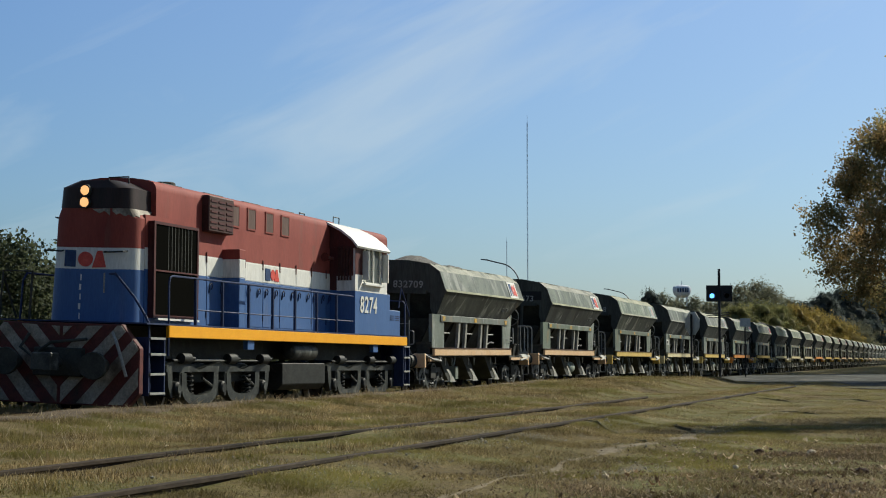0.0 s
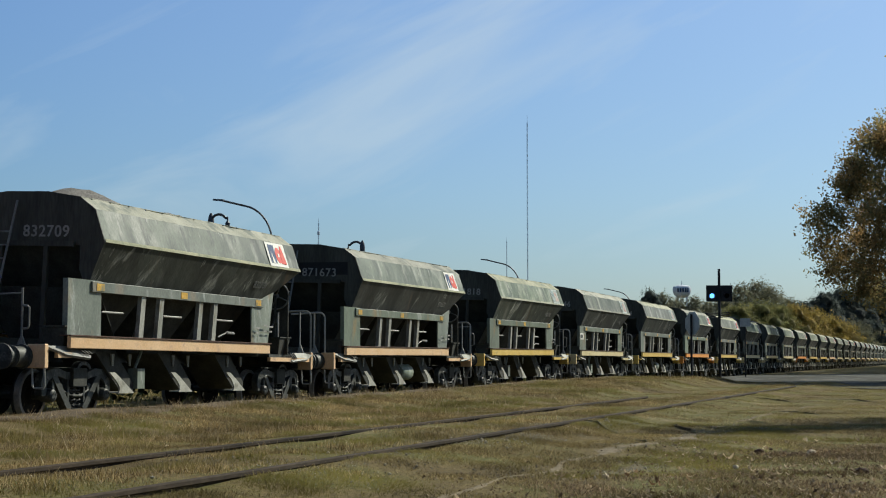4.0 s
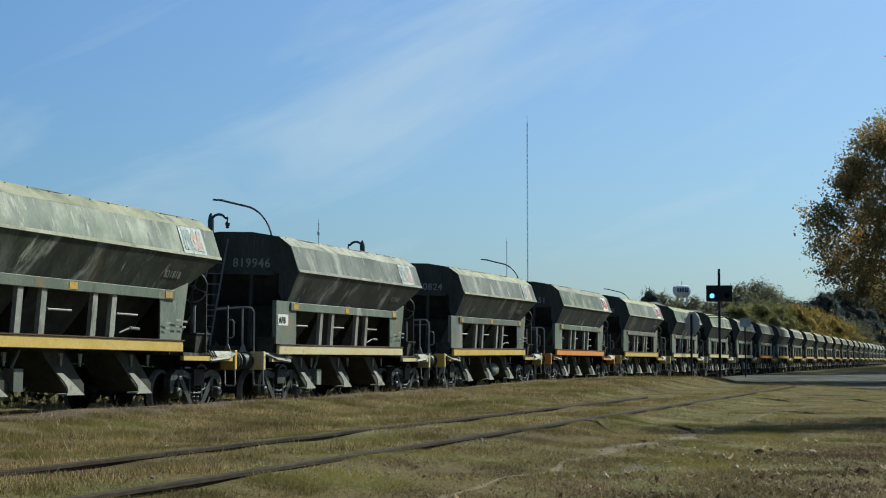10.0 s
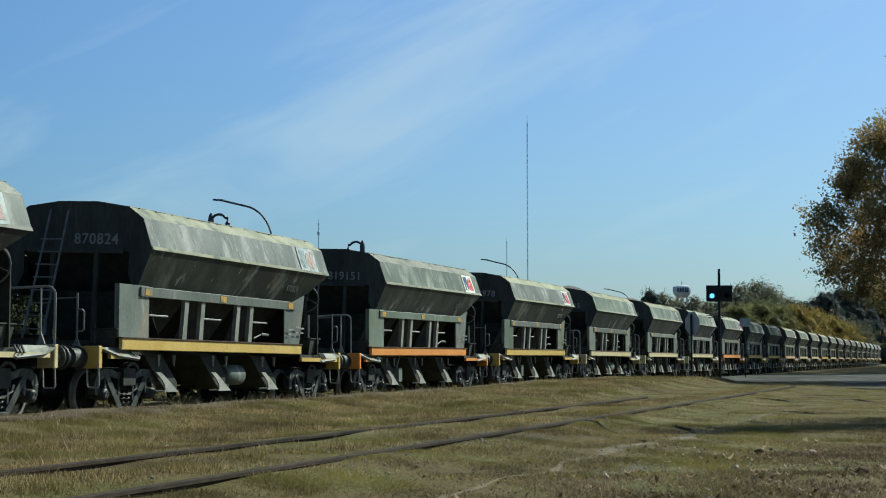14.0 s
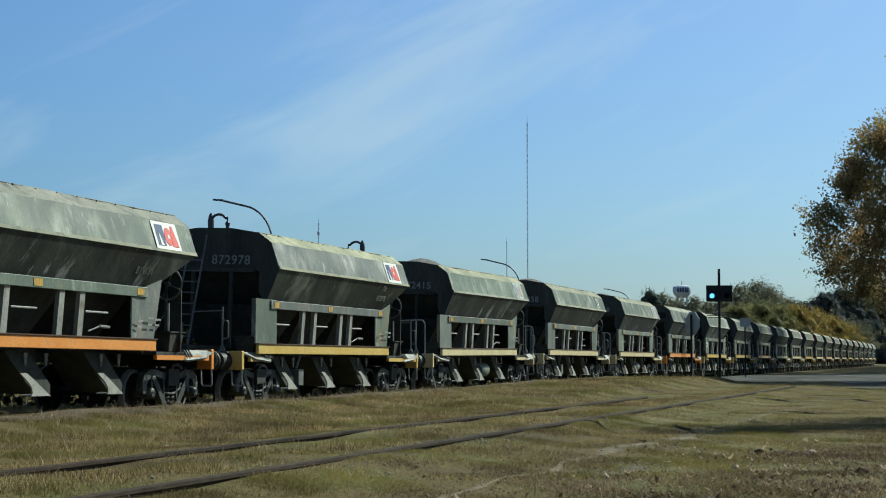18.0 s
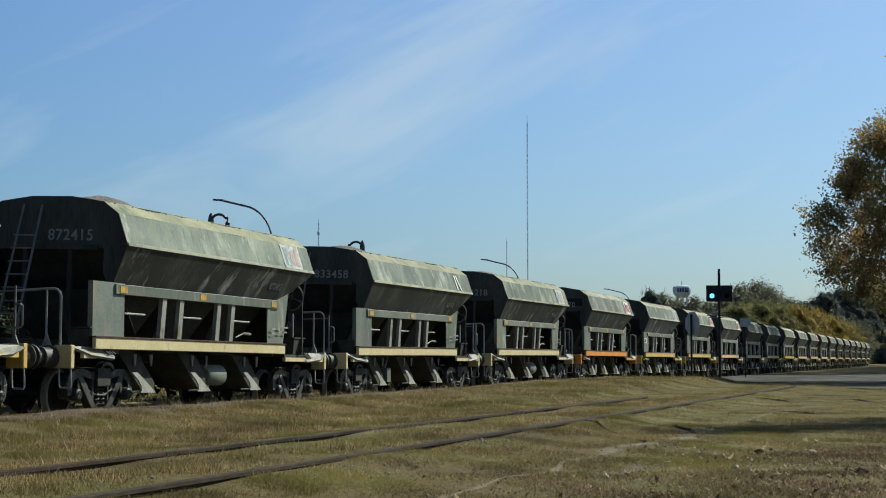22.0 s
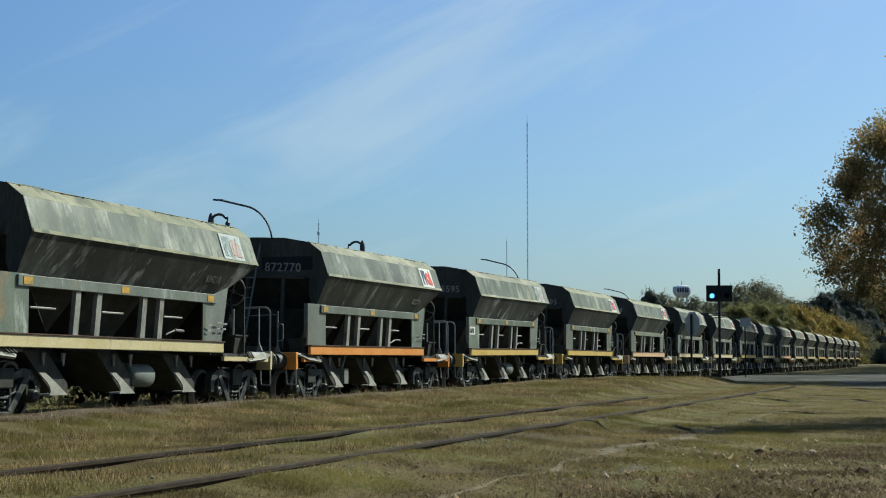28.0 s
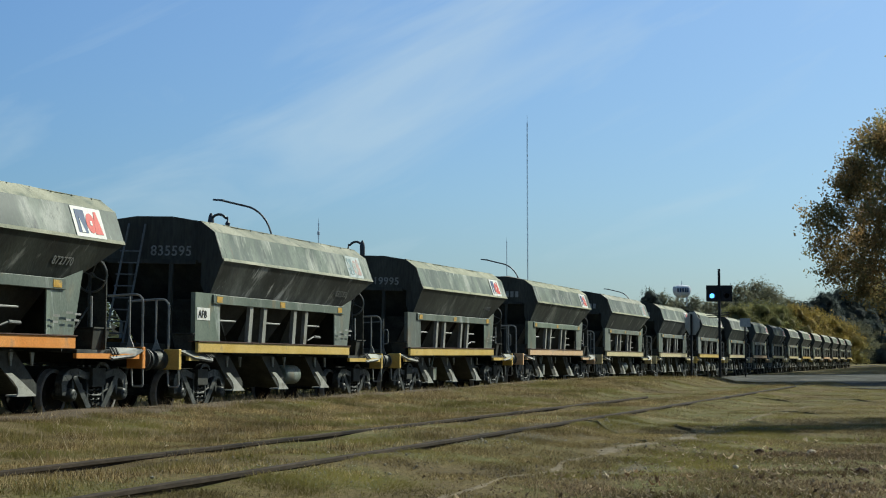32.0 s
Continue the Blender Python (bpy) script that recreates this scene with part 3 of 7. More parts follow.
def make_track(name, y, z, joints, label, sleepers, lean=0.0, stop={}):
    track = new(name)
    track.location = (0, y, 0)
    for side in (-1, 1):
        ends = [j for j in joints if j <= stop.get(side, 1e9)]
        for a, b in zip(ends, ends[1:]):
            poly = [(py + side * GAUGE / 2, pz) for py, pz in rail_poly(z)]
            part("rail", along_x(bmesh.new(), poly, a + 0.006, b - 0.006), RAIL, track, "worn brown steel rail")
        for j in ends[1:-1]:
            bm = bmesh.new()
            for s2 in (-1, 1):
                bx(bm, j - 0.35, j + 0.35, side * GAUGE / 2 + s2 * 0.022 - 0.012, side * GAUGE / 2 + s2 * 0.022 + 0.012, z - 0.115, z - 0.045)
                for k in (-0.25, -0.09, 0.09, 0.25):
                    yy = side * GAUGE / 2 + s2 * 0.034
                    rod(bm, (j + k, yy, z - 0.08), (j + k, yy + s2 * 0.025, z - 0.08), 0.016, 6)
            part("fishplate", bm, RUST, track)
    for k in range(*sleepers):
        shared(name + "_sleeper", "sleeper", lambda b: bx(b, -0.12, 0.12, -1.35, 1.35, z - 0.29, z - 0.155), WOOD, track, bevel=0.008, at=pose(k * 0.62 + random.uniform(-0.03, 0.03), random.uniform(-0.04, 0.04), 0, 0, 0, random.uniform(-1.5, 1.5)))
    if lean:
        for ob in track.children:
            if ob.name.startswith("sleeper"):
                ob.location.z += uneven(ob.location.x)
            else:
                for q in ob.data.vertices:
                    q.co.z += uneven(q.co.x)
    track.rotation_euler.x = radians(lean)
    return tagged(track, label, "railway track", kind="structure")


main_track = make_track("main_track", MAIN_Y, RAIL_Z, [-30, 6, 12, 18, 24, 30, 36, 42, 48, 54, 60, 66, 78, 90, 102, 150, 250, 420, 700], "main railway track on dark wooden sleepers", (10, 150), CANT)
side_track = make_track("side_track", SIDE_Y, SIDE_Z, [-20, 1.5, 13.4, 25.4, 37.4, 54.5], "disused siding half buried in dry grass", (0, 0), 0.0, {1: 40})


# ---- grass, leaves, stones ----
rng = np.random.default_rng(4)


def blades(n, where, height, width, lean, mat, name, label, keep=None, low=0.0):
    """Scattered blades of grass, three points each, in clumps."""
    x = rng.uniform(where[0], where[1], n)
    y = rng.uniform(where[2], where[3], n)
    clump = np.sin(x * 2.1 + 1.7 * np.sin(y * 1.3)) * np.sin(y * 2.7 + 1.9 * np.sin(x * 0.9)) + 0.6 * np.sin(x * 5.3 - y * 4.1)
    ok = clump + rng.normal(0, 0.9, n) > -0.25
    if keep is not None:
        ok &= keep(x, y)
    x, y, clump = x[ok], y[ok], clump[ok]
    n = len(x)
    h = rng.uniform(height[0], height[1], n) * (0.75 + 0.25 * np.clip(clump, -1, 1.2))
    if low:          # trodden short beside the rails
        h = h * np.clip(np.abs(y - SIDE_Y - GAUGE / 2) / low, 0.42, 1) * np.clip(np.abs(y - SIDE_Y + GAUGE / 2) / low, 0.42, 1)
    a, turn = rng.uniform(0, 2 * np.pi, n), rng.uniform(0, 2 * np.pi, n)
    w = rng.uniform(0.6, 1.3, n) * width * 0.5
    base = np.stack([x, y, ground_z(x, y) - 0.01], -1)
    side = np.stack([np.cos(a) * w, np.sin(a) * w, 0 * w], -1)
    bend = rng.uniform(0.1, lean, n) * h
    tip = base + np.stack([np.cos(turn) * bend, np.sin(turn) * bend, h], -1)
    v = np.stack([base - side, base + side, tip], 1).reshape(-1, 3)
    ob = new(name, numpy_mesh(name, v, np.arange(3 * n).reshape(-1, 3), mat))
    return tagged(ob, label, "grass", kind="stuff")


def ground_at(px, py, z=0.0):
    """World place on the level z along a sight line."""
    f = 784 / math.tan(radians(15.2))
    right, up = Vector((math.sin(THETA), -math.cos(THETA), 0)), None
    up = right.cross(AIM)
    d = AIM * f + right * (px - 784) + up * (441 - py)
    return EYE + d * ((z - EYE.z) / d.z)


def foot(x, y):
    """Ground that comes into view."""
    return (y < 0.66 * x + 1.0) & (y > 0.035 * x - 1.6) & (x * 0.954 + y * 0.301 > 9.5)


PATH = [ground_at(*p) for p in ((745, 892), (840, 862), (950, 836), (1050, 806), (1150, 788), (1200, 776), (1235, 766), (1330, 742), (1450, 716))]


def bare(x, y):
    """Chance that grass grows: thin along the trodden sandy path."""
    d = np.full(np.shape(x), 9.0)
    for a, b in zip(PATH, PATH[1:]):
        s = np.clip(((x - a.x) * (b.x - a.x) + (y - a.y) * (b.y - a.y)) / ((b.x - a.x) ** 2 + (b.y - a.y) ** 2), 0, 1)
        d = np.minimum(d, np.hypot(x - a.x - s * (b.x - a.x), y - a.y - s * (b.y - a.y)))
    return np.maximum(d + 0.12 * np.sin(3.1 * x + 1.2 * np.sin(2 * y)), 0)


blades(520000, (9.5, 70, 6.93, 12.9), (0.02, 0.115), 0.0075, 0.9, DRYGRASS, "tall_grass", "tall dry yellow grass between the tracks", lambda x, y: foot(x, y) & (rng.uniform(0, 1, len(x)) < np.clip(34 / x, 0.25, 1)) & (rng.uniform(0, 1, len(x)) < np.clip((12.6 - y) / 1.4, 0.04, 1)), 1.6)
blades(240000, (12, 66, 11.2, 14.1), (0.012, 0.060), 0.0075, 1.5, BROWNGRASS, "trackside_grass", "short brown dead grass along the main track", lambda x, y: foot(x, y) & (rng.uniform(0, 1, len(x)) < np.clip(34 / x, 0.3, 1) * np.clip((y - 11.4) / 1.2, 0.1, 1)))
blades(150000, (9, 60, 5.20, 6.84), (0.03, 0.11), 0.008, 0.9, DRYGRASS, "siding_grass", "dry grass growing inside the siding", lambda x, y: foot(x, y) & (rng.uniform(0, 1, len(x)) < np.clip(22 / x, 0.2, 1)), 0.75)
def worn(x, y):
    """Brown, leaf-strewn turf nearest the trees."""
    a, b = ground_at(930, 882), ground_at(1568, 772)
    d = ((x - a.x) * (b.y - a.y) - (y - a.y) * (b.x - a.x)) / math.hypot(b.x - a.x, b.y - a.y)
    return d + 0.35 * np.sin(1.7 * x + 2.1 * y) + 0.25 * np.sin(4.1 * x - 3.3 * y) + rng.normal(0, 0.3, len(x)) > 0


blades(290000, (8, 24, -1.8, 5.10), (0.015, 0.075), 0.0085, 1.7, BROWNGRASS, "worn_grass", "short brown worn grass under dead leaves", lambda x, y: foot(x, y) & worn(x, y) & (rng.uniform(0, 1, len(x)) < np.clip(18 / x, 0.2, 1)))
blades(760000, (8, 66, -1.6, 5.10), (0.015, 0.070), 0.007, 1.6, SHORTGRASS, "short_grass", "short worn grass turning yellow", lambda x, y: foot(x, y) & ~worn(x, y) & (rng.uniform(0, 1, len(x)) < np.clip(18 / x, 0.2, 1) * np.clip(bare(x, y) / 0.36, 0.42, 1) * np.where((y > 2.6) & (x < 20), 0.8, 1)))
blades(420000, (9, 25, -1.6, 5.10), (0.012, 0.055), 0.006, 1.5, SHORTGRASS, "turf", "close dry turf turning yellow and green", lambda x, y: foot(x, y) & ~worn(x, y) & (rng.uniform(0, 1, len(x)) < np.clip(bare(x, y) / 0.30, 0.25, 1)))
blades(240000, (9.5, 32, 6.93, 12.2), (0.015, 0.085), 0.006, 1.0, DRYGRASS, "undergrowth", "short dry grass between the tracks", lambda x, y: foot(x, y), 1.2)
blades(60000, (20, 110, 17.4, 27.0), (0.05, 0.30), 0.02, 0.7, DRYGRASS, "far_grass", "dry grass behind the main track")

EDGE = [(53.0, 1.5), (55.0, 2.25), (58.0, 3.7), (61.4, 4.9), (67.0, 7.0), (73.7, 9.1), (78.0, 11.2), (81.0, 13.0)]
blades(60000, (48, 84, 0.5, 13.6), (0.015, 0.05), 0.03, 2.5, DRYGRASS, "verge_grass", "ragged dry grass along the road's edge", lambda x, y: np.abs(y - np.interp(x, *zip(*EDGE)) - 0.25 + 0.45 * np.sin(x * 1.7) + rng.normal(0, 0.25, len(x))) < 0.55)
n = 34000
lx, ly = rng.uniform(9, 32, n), rng.uniform(-2.0, 5.0, n)
ok = foot(lx, ly) & (rng.uniform(0, 1, n) < np.clip(1.15 - 0.26 * (ly - 0.02 * lx), 0.05, 1) * np.clip((20 - lx) / 6, 0.05, 1))
lx, ly = lx[ok], ly[ok]
n = len(lx)
a, sz = rng.uniform(0, 2 * np.pi, n), rng.uniform(0.005, 0.014, n) * (1 + 0.9 * (rng.uniform(0, 1, n) < 0.06))
c, s = np.cos(a) * sz, np.sin(a) * sz
gz = ground_z(lx, ly) + rng.uniform(0.01, 0.05, n)
curl = rng.uniform(-0.4, 1.3, (n, 4)) * sz[:, None]
v = np.stack([np.stack([lx + c, ly + s, gz + curl[:, 0]], -1), np.stack([lx - s * 0.4, ly + c * 0.4, gz + curl[:, 1]], -1),
              np.stack([lx - c, ly - s, gz + curl[:, 2]], -1), np.stack([lx + s * 0.4, ly - c * 0.4, gz + curl[:, 3]], -1)], 1).reshape(-1, 3)
tagged(new("fallen_leaves", numpy_mesh("fallen_leaves", v, np.arange(4 * n).reshape(-1, 4), LITTER)), "brown fallen leaves lying in the grass", "leaves", kind="stuff")


blades(50000, (8, 40, -1.6, 5.1), (0.01, 0.05), 0.012, 3.2, STRAW, "straw", "pale dry straw lying in the grass", lambda x, y: foot(x, y) & (rng.uniform(0, 1, len(x)) < np.clip(16 / x, 0.2, 1)))
blades(50000, (9.5, 40, 5.2, 13.2), (0.05, 0.22), 0.011, 1.6, STRAW, "pale_stalks", "pale dry stalks standing in the grass", lambda x, y: foot(x, y) & (rng.uniform(0, 1, len(x)) < np.where(y < 6.9, 0.75, 0.30)), 1.4)


def pebbles(n, where, size, name, label):
    """Loose crushed stone, eight faces a piece."""
    x, y = rng.uniform(where[0], where[1], n), rng.uniform(where[2], where[3], n)
    ok = (np.sin(x * 1.3 + 0.7 * y) + 0.8 * np.sin(2.9 * x - 1.7 * y) + rng.normal(0, 0.7, n) > 0.35) & foot(x, y)
    x, y = x[ok], y[ok]
    n = len(x)
    r = rng.uniform(size[0], size[1], n) * (1 + 1.2 * (rng.uniform(0, 1, n) < 0.05))
    c = np.stack([x, y, ground_z(x, y) + r * 0.5], -1)
    dirs = np.array([[1, 0, 0], [0, 1, 0], [-1, 0, 0], [0, -1, 0], [0, 0, 0.8], [0, 0, -0.8]])
    v = c[:, None, :] + dirs[None] * (r[:, None] * rng.uniform(0.6, 1.25, (n, 6)))[:, :, None] + rng.normal(0, 0.15, (n, 6, 3)) * r[:, None, None]
    f = np.array([[0, 1, 4], [1, 2, 4], [2, 3, 4], [3, 0, 4], [1, 0, 5], [2, 1, 5], [3, 2, 5], [0, 3, 5]])
    f = (f[None] + 6 * np.arange(n)[:, None, None]).reshape(-1, 3)
    return tagged(new(name, numpy_mesh(name, v.reshape(-1, 3), f, PEBBLE)), label, "gravel", kind="stuff")


PEBBLE = leafy("grey_pebbles", (0.20, 0.18, 0.14), (0.29, 0.265, 0.21), (0.42, 0.385, 0.31))
pebbles(9000, (9, 24, 2.6, 5.0), (0.003, 0.009), "gravel", "grey crushed stone scattered beside the siding")
near_ = [ground_at(*p) for p in ((830, 800), (1010, 762))]
pebbles(3500, (near_[0].x, near_[1].x, min(near_[0].y, near_[1].y) - 0.5, max(near_[0].y, near_[1].y) + 0.5), (0.004, 0.011), "crushed_stone", "blue-grey crushed stone by the siding rail")
pebbles(5000, (9, 27, 5.35, 6.65), (0.003, 0.009), "siding_gravel", "crushed stone lying inside the siding")


# bare sandy path worn through the turf
at_ = np.array([(p.x, p.y) for p in PATH])
way_ = np.concatenate([[0], np.cumsum(np.hypot(*np.diff(at_, axis=0).T))])
u_, w_ = np.meshgrid(np.linspace(0, way_[-1], 220), np.linspace(-1, 1, 9), indexing="ij")
half = np.interp(u_, way_, (0.05, 0.07, 0.05, 0.13, 0.19, 0.20, 0.11, 0.05, 0.02)) * (1 + 0.35 * np.sin(u_ * 4.1) + 0.25 * np.sin(u_ * 9.7 + 1) + 0.2 * np.sin(u_ * 23 + 2 * w_))
half = half * np.clip(0.62 + 0.75 * np.sin(u_ * 1.9 + 0.6) + 0.25 * np.sin(u_ * 5.3), 0.08, 1.0)
mx_, my_ = np.interp(u_, way_, at_[:, 0]), np.interp(u_, way_, at_[:, 1])
dx_, dy_ = np.gradient(mx_, axis=0), np.gradient(my_, axis=0)
ln_ = np.hypot(dx_, dy_)
bx_, by_ = mx_ - dy_ / ln_ * w_ * half, my_ + dx_ / ln_ * w_ * half + 0.05 * np.sin(u_ * 3)
pv = np.stack([bx_, by_, ground_z(bx_, by_) + 0.010 - 0.03 * np.abs(w_) ** 3 + 0.006 * np.sin(u_ * 17) * np.sin(w_ * 5)], -1).reshape(-1, 3)
pi_ = np.arange(len(pv)).reshape(u_.shape)
pf = np.stack([pi_[:-1, :-1], pi_[1:, :-1], pi_[1:, 1:], pi_[:-1, 1:]], -1).reshape(-1, 4)
tagged(new("path", numpy_mesh("path", pv, pf, SAND)), "narrow strip of bare pale sandy soil in the turf", "path", kind="structure")


def soil_step(points, height, seed):
    """Eroded edge of the turf: a low crumbling face towards the path, level with the turf behind."""
    r = np.random.default_rng(seed)
    p = np.array([(q.x, q.y) for q in (ground_at(*v) for v in points)])
    d = np.concatenate([[0], np.cumsum(np.hypot(*np.diff(p, axis=0).T))])
    n = max(int(d[-1] / 0.05), 12)
    t = np.linspace(0, d[-1], n)
    x, y = np.interp(t, d, p[:, 0]), np.interp(t, d, p[:, 1]) + 0.03 * np.sin(t * 5) + 0.012 * np.sin(t * 23)
    h = 0.55 * height * np.sin(np.pi * np.linspace(0.0, 1.0, n)) ** 0.7 * (1 + 0.3 * np.sin(t * 6 + seed) + 0.2 * np.sin(t * 19) + r.normal(0, 0.05, n))
    away = np.array((math.cos(THETA), math.sin(THETA)))
    rows = []
    for back, up in ((-0.10, -0.4), (-0.02, 0.10), (0.0, 0.70), (0.03, 1.0), (0.25, 0.7), (0.70, -0.4)):
        px_, py_ = x + away[0] * back, y + away[1] * back
        rows.append(np.stack([px_, py_, ground_z(px_, py_) + h * up], -1))
    v = np.stack(rows, 1).reshape(-1, 3)
    k = np.arange(len(v)).reshape(n, 6)
    f = np.stack([k[:-1, :-1], k[1:, :-1], k[1:, 1:], k[:-1, 1:]], -1).reshape(-1, 4)
    return tagged(new("soil_step", numpy_mesh("soil_step", v, f, SOIL)), "low crumbling edge of brown soil and turf", "soil", kind="structure")


SOIL = material("brown_turf_soil", (0.060, 0.048, 0.024), (0.125, 0.105, 0.050), 0.95, 0, 2.5, (1, 1, 1), 0.9, 40, ((0.10, 0.105, 0.03), 0.5, 0.65, 3), 0.7, 0.4)
for k, (points, height) in enumerate((([(985, 757), (1035, 757), (1075, 764), (1105, 768)], 0.055), ([(1095, 775), (1135, 781), (1160, 788)], 0.05), ([(1170, 752), (1200, 758), (1232, 766), (1300, 766)], 0.06), ([(1335, 708), (1408, 713)], 0.06), ([(1370, 728), (1410, 730), (1450, 736)], 0.05), ([(1440, 709), (1500, 709), (1566, 712)], 0.05), ([(1020, 846), (1080, 836), (1150, 826)], 0.03))):
    soil_step(points, height, k)

def curled(n, where, size, chance, name, label):
    """Dead leaves on the turf, each bent in three strips."""
    cx, cy = rng.uniform(where[0], where[1], n), rng.uniform(where[2], where[3], n)
    ok = foot(cx, cy) & (rng.uniform(0, 1, n) < chance(cx, cy))
    cx, cy = cx[ok], cy[ok]
    n = len(cx)
    a, sz = rng.uniform(0, 2 * np.pi, n), rng.uniform(size[0], size[1], n)
    sz = sz * (1 + 0.6 * (rng.uniform(0, 1, n) < 0.08))
    bend = rng.uniform(0.3, 1.1, n)
    pts = []
    for f, wide in ((-1.0, 0.1), (-0.35, 0.42), (0.35, 0.38), (1.0, 0.06)):
        for sd in (-1, 1):
            lx_, ly_ = f * sz, sd * wide * sz
            pts.append(np.stack([cx + np.cos(a) * lx_ - np.sin(a) * ly_, cy + np.sin(a) * lx_ + np.cos(a) * ly_, ground_z(cx, cy) + 0.02 + sz * (bend * f * f + 0.25 * wide) + sd * 0.2 * sz * bend], -1))
    v = np.stack(pts, 1).reshape(-1, 3)
    f = (np.array([[0, 2, 3, 1], [2, 4, 5, 3], [4, 6, 7, 5]])[None] + 8 * np.arange(n)[:, None, None]).reshape(-1, 4)
    return tagged(new(name, numpy_mesh(name, v, f, CURLED)), label, "leaves", kind="stuff")


curled(2600, (9, 21, -1.8, 3.2), (0.010, 0.034), lambda x, y: np.clip(1.0 - 0.3 * (y - 0.05 * x), 0.05, 1) * np.clip((22 - x) / 8, 0.1, 1), "curled_leaves", "large curled dead leaves, pale tan and brown, on the turf")
curled(10000, (9, 30, -1.8, 7.0), (0.005, 0.012), lambda x, y: np.clip((32 - x) / 16, 0.1, 1) * np.where(y > 3, 0.45, 1.0) * (np.abs(np.abs(y - SIDE_Y) - GAUGE / 2) > 0.14) * (np.sin(x * 1.1 + y) + 0.8 * np.sin(2.3 * x - 1.9 * y) > -0.6), "leaf_litter", "small pale dead leaves scattered over the turf and siding")


def make_stone(at, size, mat=None, seed=0):
    r = random.Random(seed)
    bm = bmesh.new()
    bmesh.ops.create_icosphere(bm, subdivisions=2, radius=1.0)
    for q in bm.verts:
        q.co *= 1 + r.uniform(-0.18, 0.18)
        q.co = Vector((q.co.x * size, q.co.y * size * r.uniform(0.6, 0.8), q.co.z * size * 0.55))
    ob = part("stone", bm, mat or STONE, None)
    ob.location = (at.x, at.y, at.z + size * 0.45)
    ob.rotation_euler = (0, 0, r.uniform(0, 6))
    return tagged(ob, "pale rough stone lying in the grass" if mat is None else "dark clod of soil lying in the grass", "stone", "loose stones")


for k, (px, py, size, dark) in enumerate([(1437, 806, 0.055, 0), (740, 802, 0.035, 0), (680, 815, 0.03, 0), (492, 848, 0.03, 0), (1302, 830, 0.035, 0), (1072, 847, 0.04, 0),
                                          (1112, 732, 0.05, 0), (295, 793, 0.035, 0), (518, 820, 0.05, 1), (346, 872, 0.06, 1), (1525, 840, 0.085, 1), (1343, 803, 0.07, 1),
                                          (1425, 768, 0.07, 1), (1250, 792, 0.03, 0), (890, 742, 0.05, 1), (1010, 762, 0.04, 1), (505, 866, 0.03, 1), (1365, 797, 0.03, 1)]):
    make_stone(ground_at(px, py), size * (0.72 if dark else 1), RUST if dark else None, k)


# ---- the train: hopper wagons ----
ROLLING = []      # (thing, metres behind the zero mark)
WHEELS = []       # (wheelset, its place on the vehicle, wheel radius)

WIDER[0] = 0.2
SIDE = [(1.03, 3.80), (1.335, 3.59), (1.545, 3.03), (1.24, 2.27)]     # half width and height down the hopper's side
LOGO_STATE = {1: 2, 2: 2, 3: 1, 4: 1, 5: 1, 6: 2, 7: 2, 8: 1, 9: 0, 10: 1, 11: 3, 12: 1, 13: 2}
NUMBER = {1: "832709", 2: "871673", 3: "831818", 4: "819946", 5: "870824", 6: "819151", 7: "872978", 8: "872415", 9: "833458", 10: "834218", 11: "872770", 12: "835595", 13: "819995"}
SILL = {1: "salmon", 2: "salmon", 3: "yellow", 4: "cream", 5: "yellow", 6: "orange", 7: "yellow", 8: "cream", 9: "cream", 10: "cream", 11: "orange", 12: "yellow", 13: "yellow"}
FRONT, REAR = -1.75, 9.55          # outer faces of the end beams
BOGIES = (-0.18, 8.37)
TANK = {2, 5, 8, 10, 12, 15, 17, 20, 22, 25}
HEAP = {1: 0.30, 5: 0.1, 6: 0.14, 8: 0.26, 9: 0.24, 10: 0.2, 11: 0.13, 12: 0.03, 2: 0.04, 7: 0.05, 14: 0.2, 16: 0.15}


def dented(bm, i, rows, seed):
    """Sheet between two corners of the hopper's side, knocked out of true along its edges and middle."""
    (ya, za), (yb, zb) = SIDE[i], SIDE[i + 1]
    amp = (0.020, 0.010, 0.004, 0.0)
    nx, grid = 30, []
    n = Vector((0, za - zb, yb - ya)).normalized()
    for k in range(nx + 1):
        x, col = 8.6 * k / nx, []
        for j in range(rows + 1):
            f = j / rows
            edge = amp[i] if j == 0 else amp[i + 1] if j == rows else 0.016
            key = float(i) if j == 0 else i + 1.0 if j == rows else i + f
            d = edge * noise.noise(Vector((x * 0.9, key * 7.3, seed * 5.1))) * 1.6 * min(1, x * 2, (8.6 - x) * 2)
            col.append(Vector((x, -(ya + (yb - ya) * f), za + (zb - za) * f)) + Vector((0, -n.y * d, n.z * d)))
        grid.append(col)
    rim = [[bm.verts.new(q) for q in col] for col in grid]
    back = [[bm.verts.new(q + Vector((0, 0.012 * n.y, -0.012 * n.z))) for q in col] for col in grid]
    for sheet, turned in ((rim, False), (back, True)):
        for a, b in zip(sheet, sheet[1:]):
            for j in range(rows):
                q = (a[j], a[j + 1], b[j + 1], b[j])
                bm.faces.new(q[::-1] if turned else q)
    for j in (0, rows):
        for k in range(nx):
            bm.faces.new((rim[k][j], rim[k + 1][j], back[k + 1][j], back[k][j]))
    for k in (0, nx):
        for j in range(rows):
            bm.faces.new((rim[k][j], rim[k][j + 1], back[k][j + 1], back[k][j]))
    return bm


def hopper_side(bm, seed=0):
    return dented(bm, 1, 3, seed)


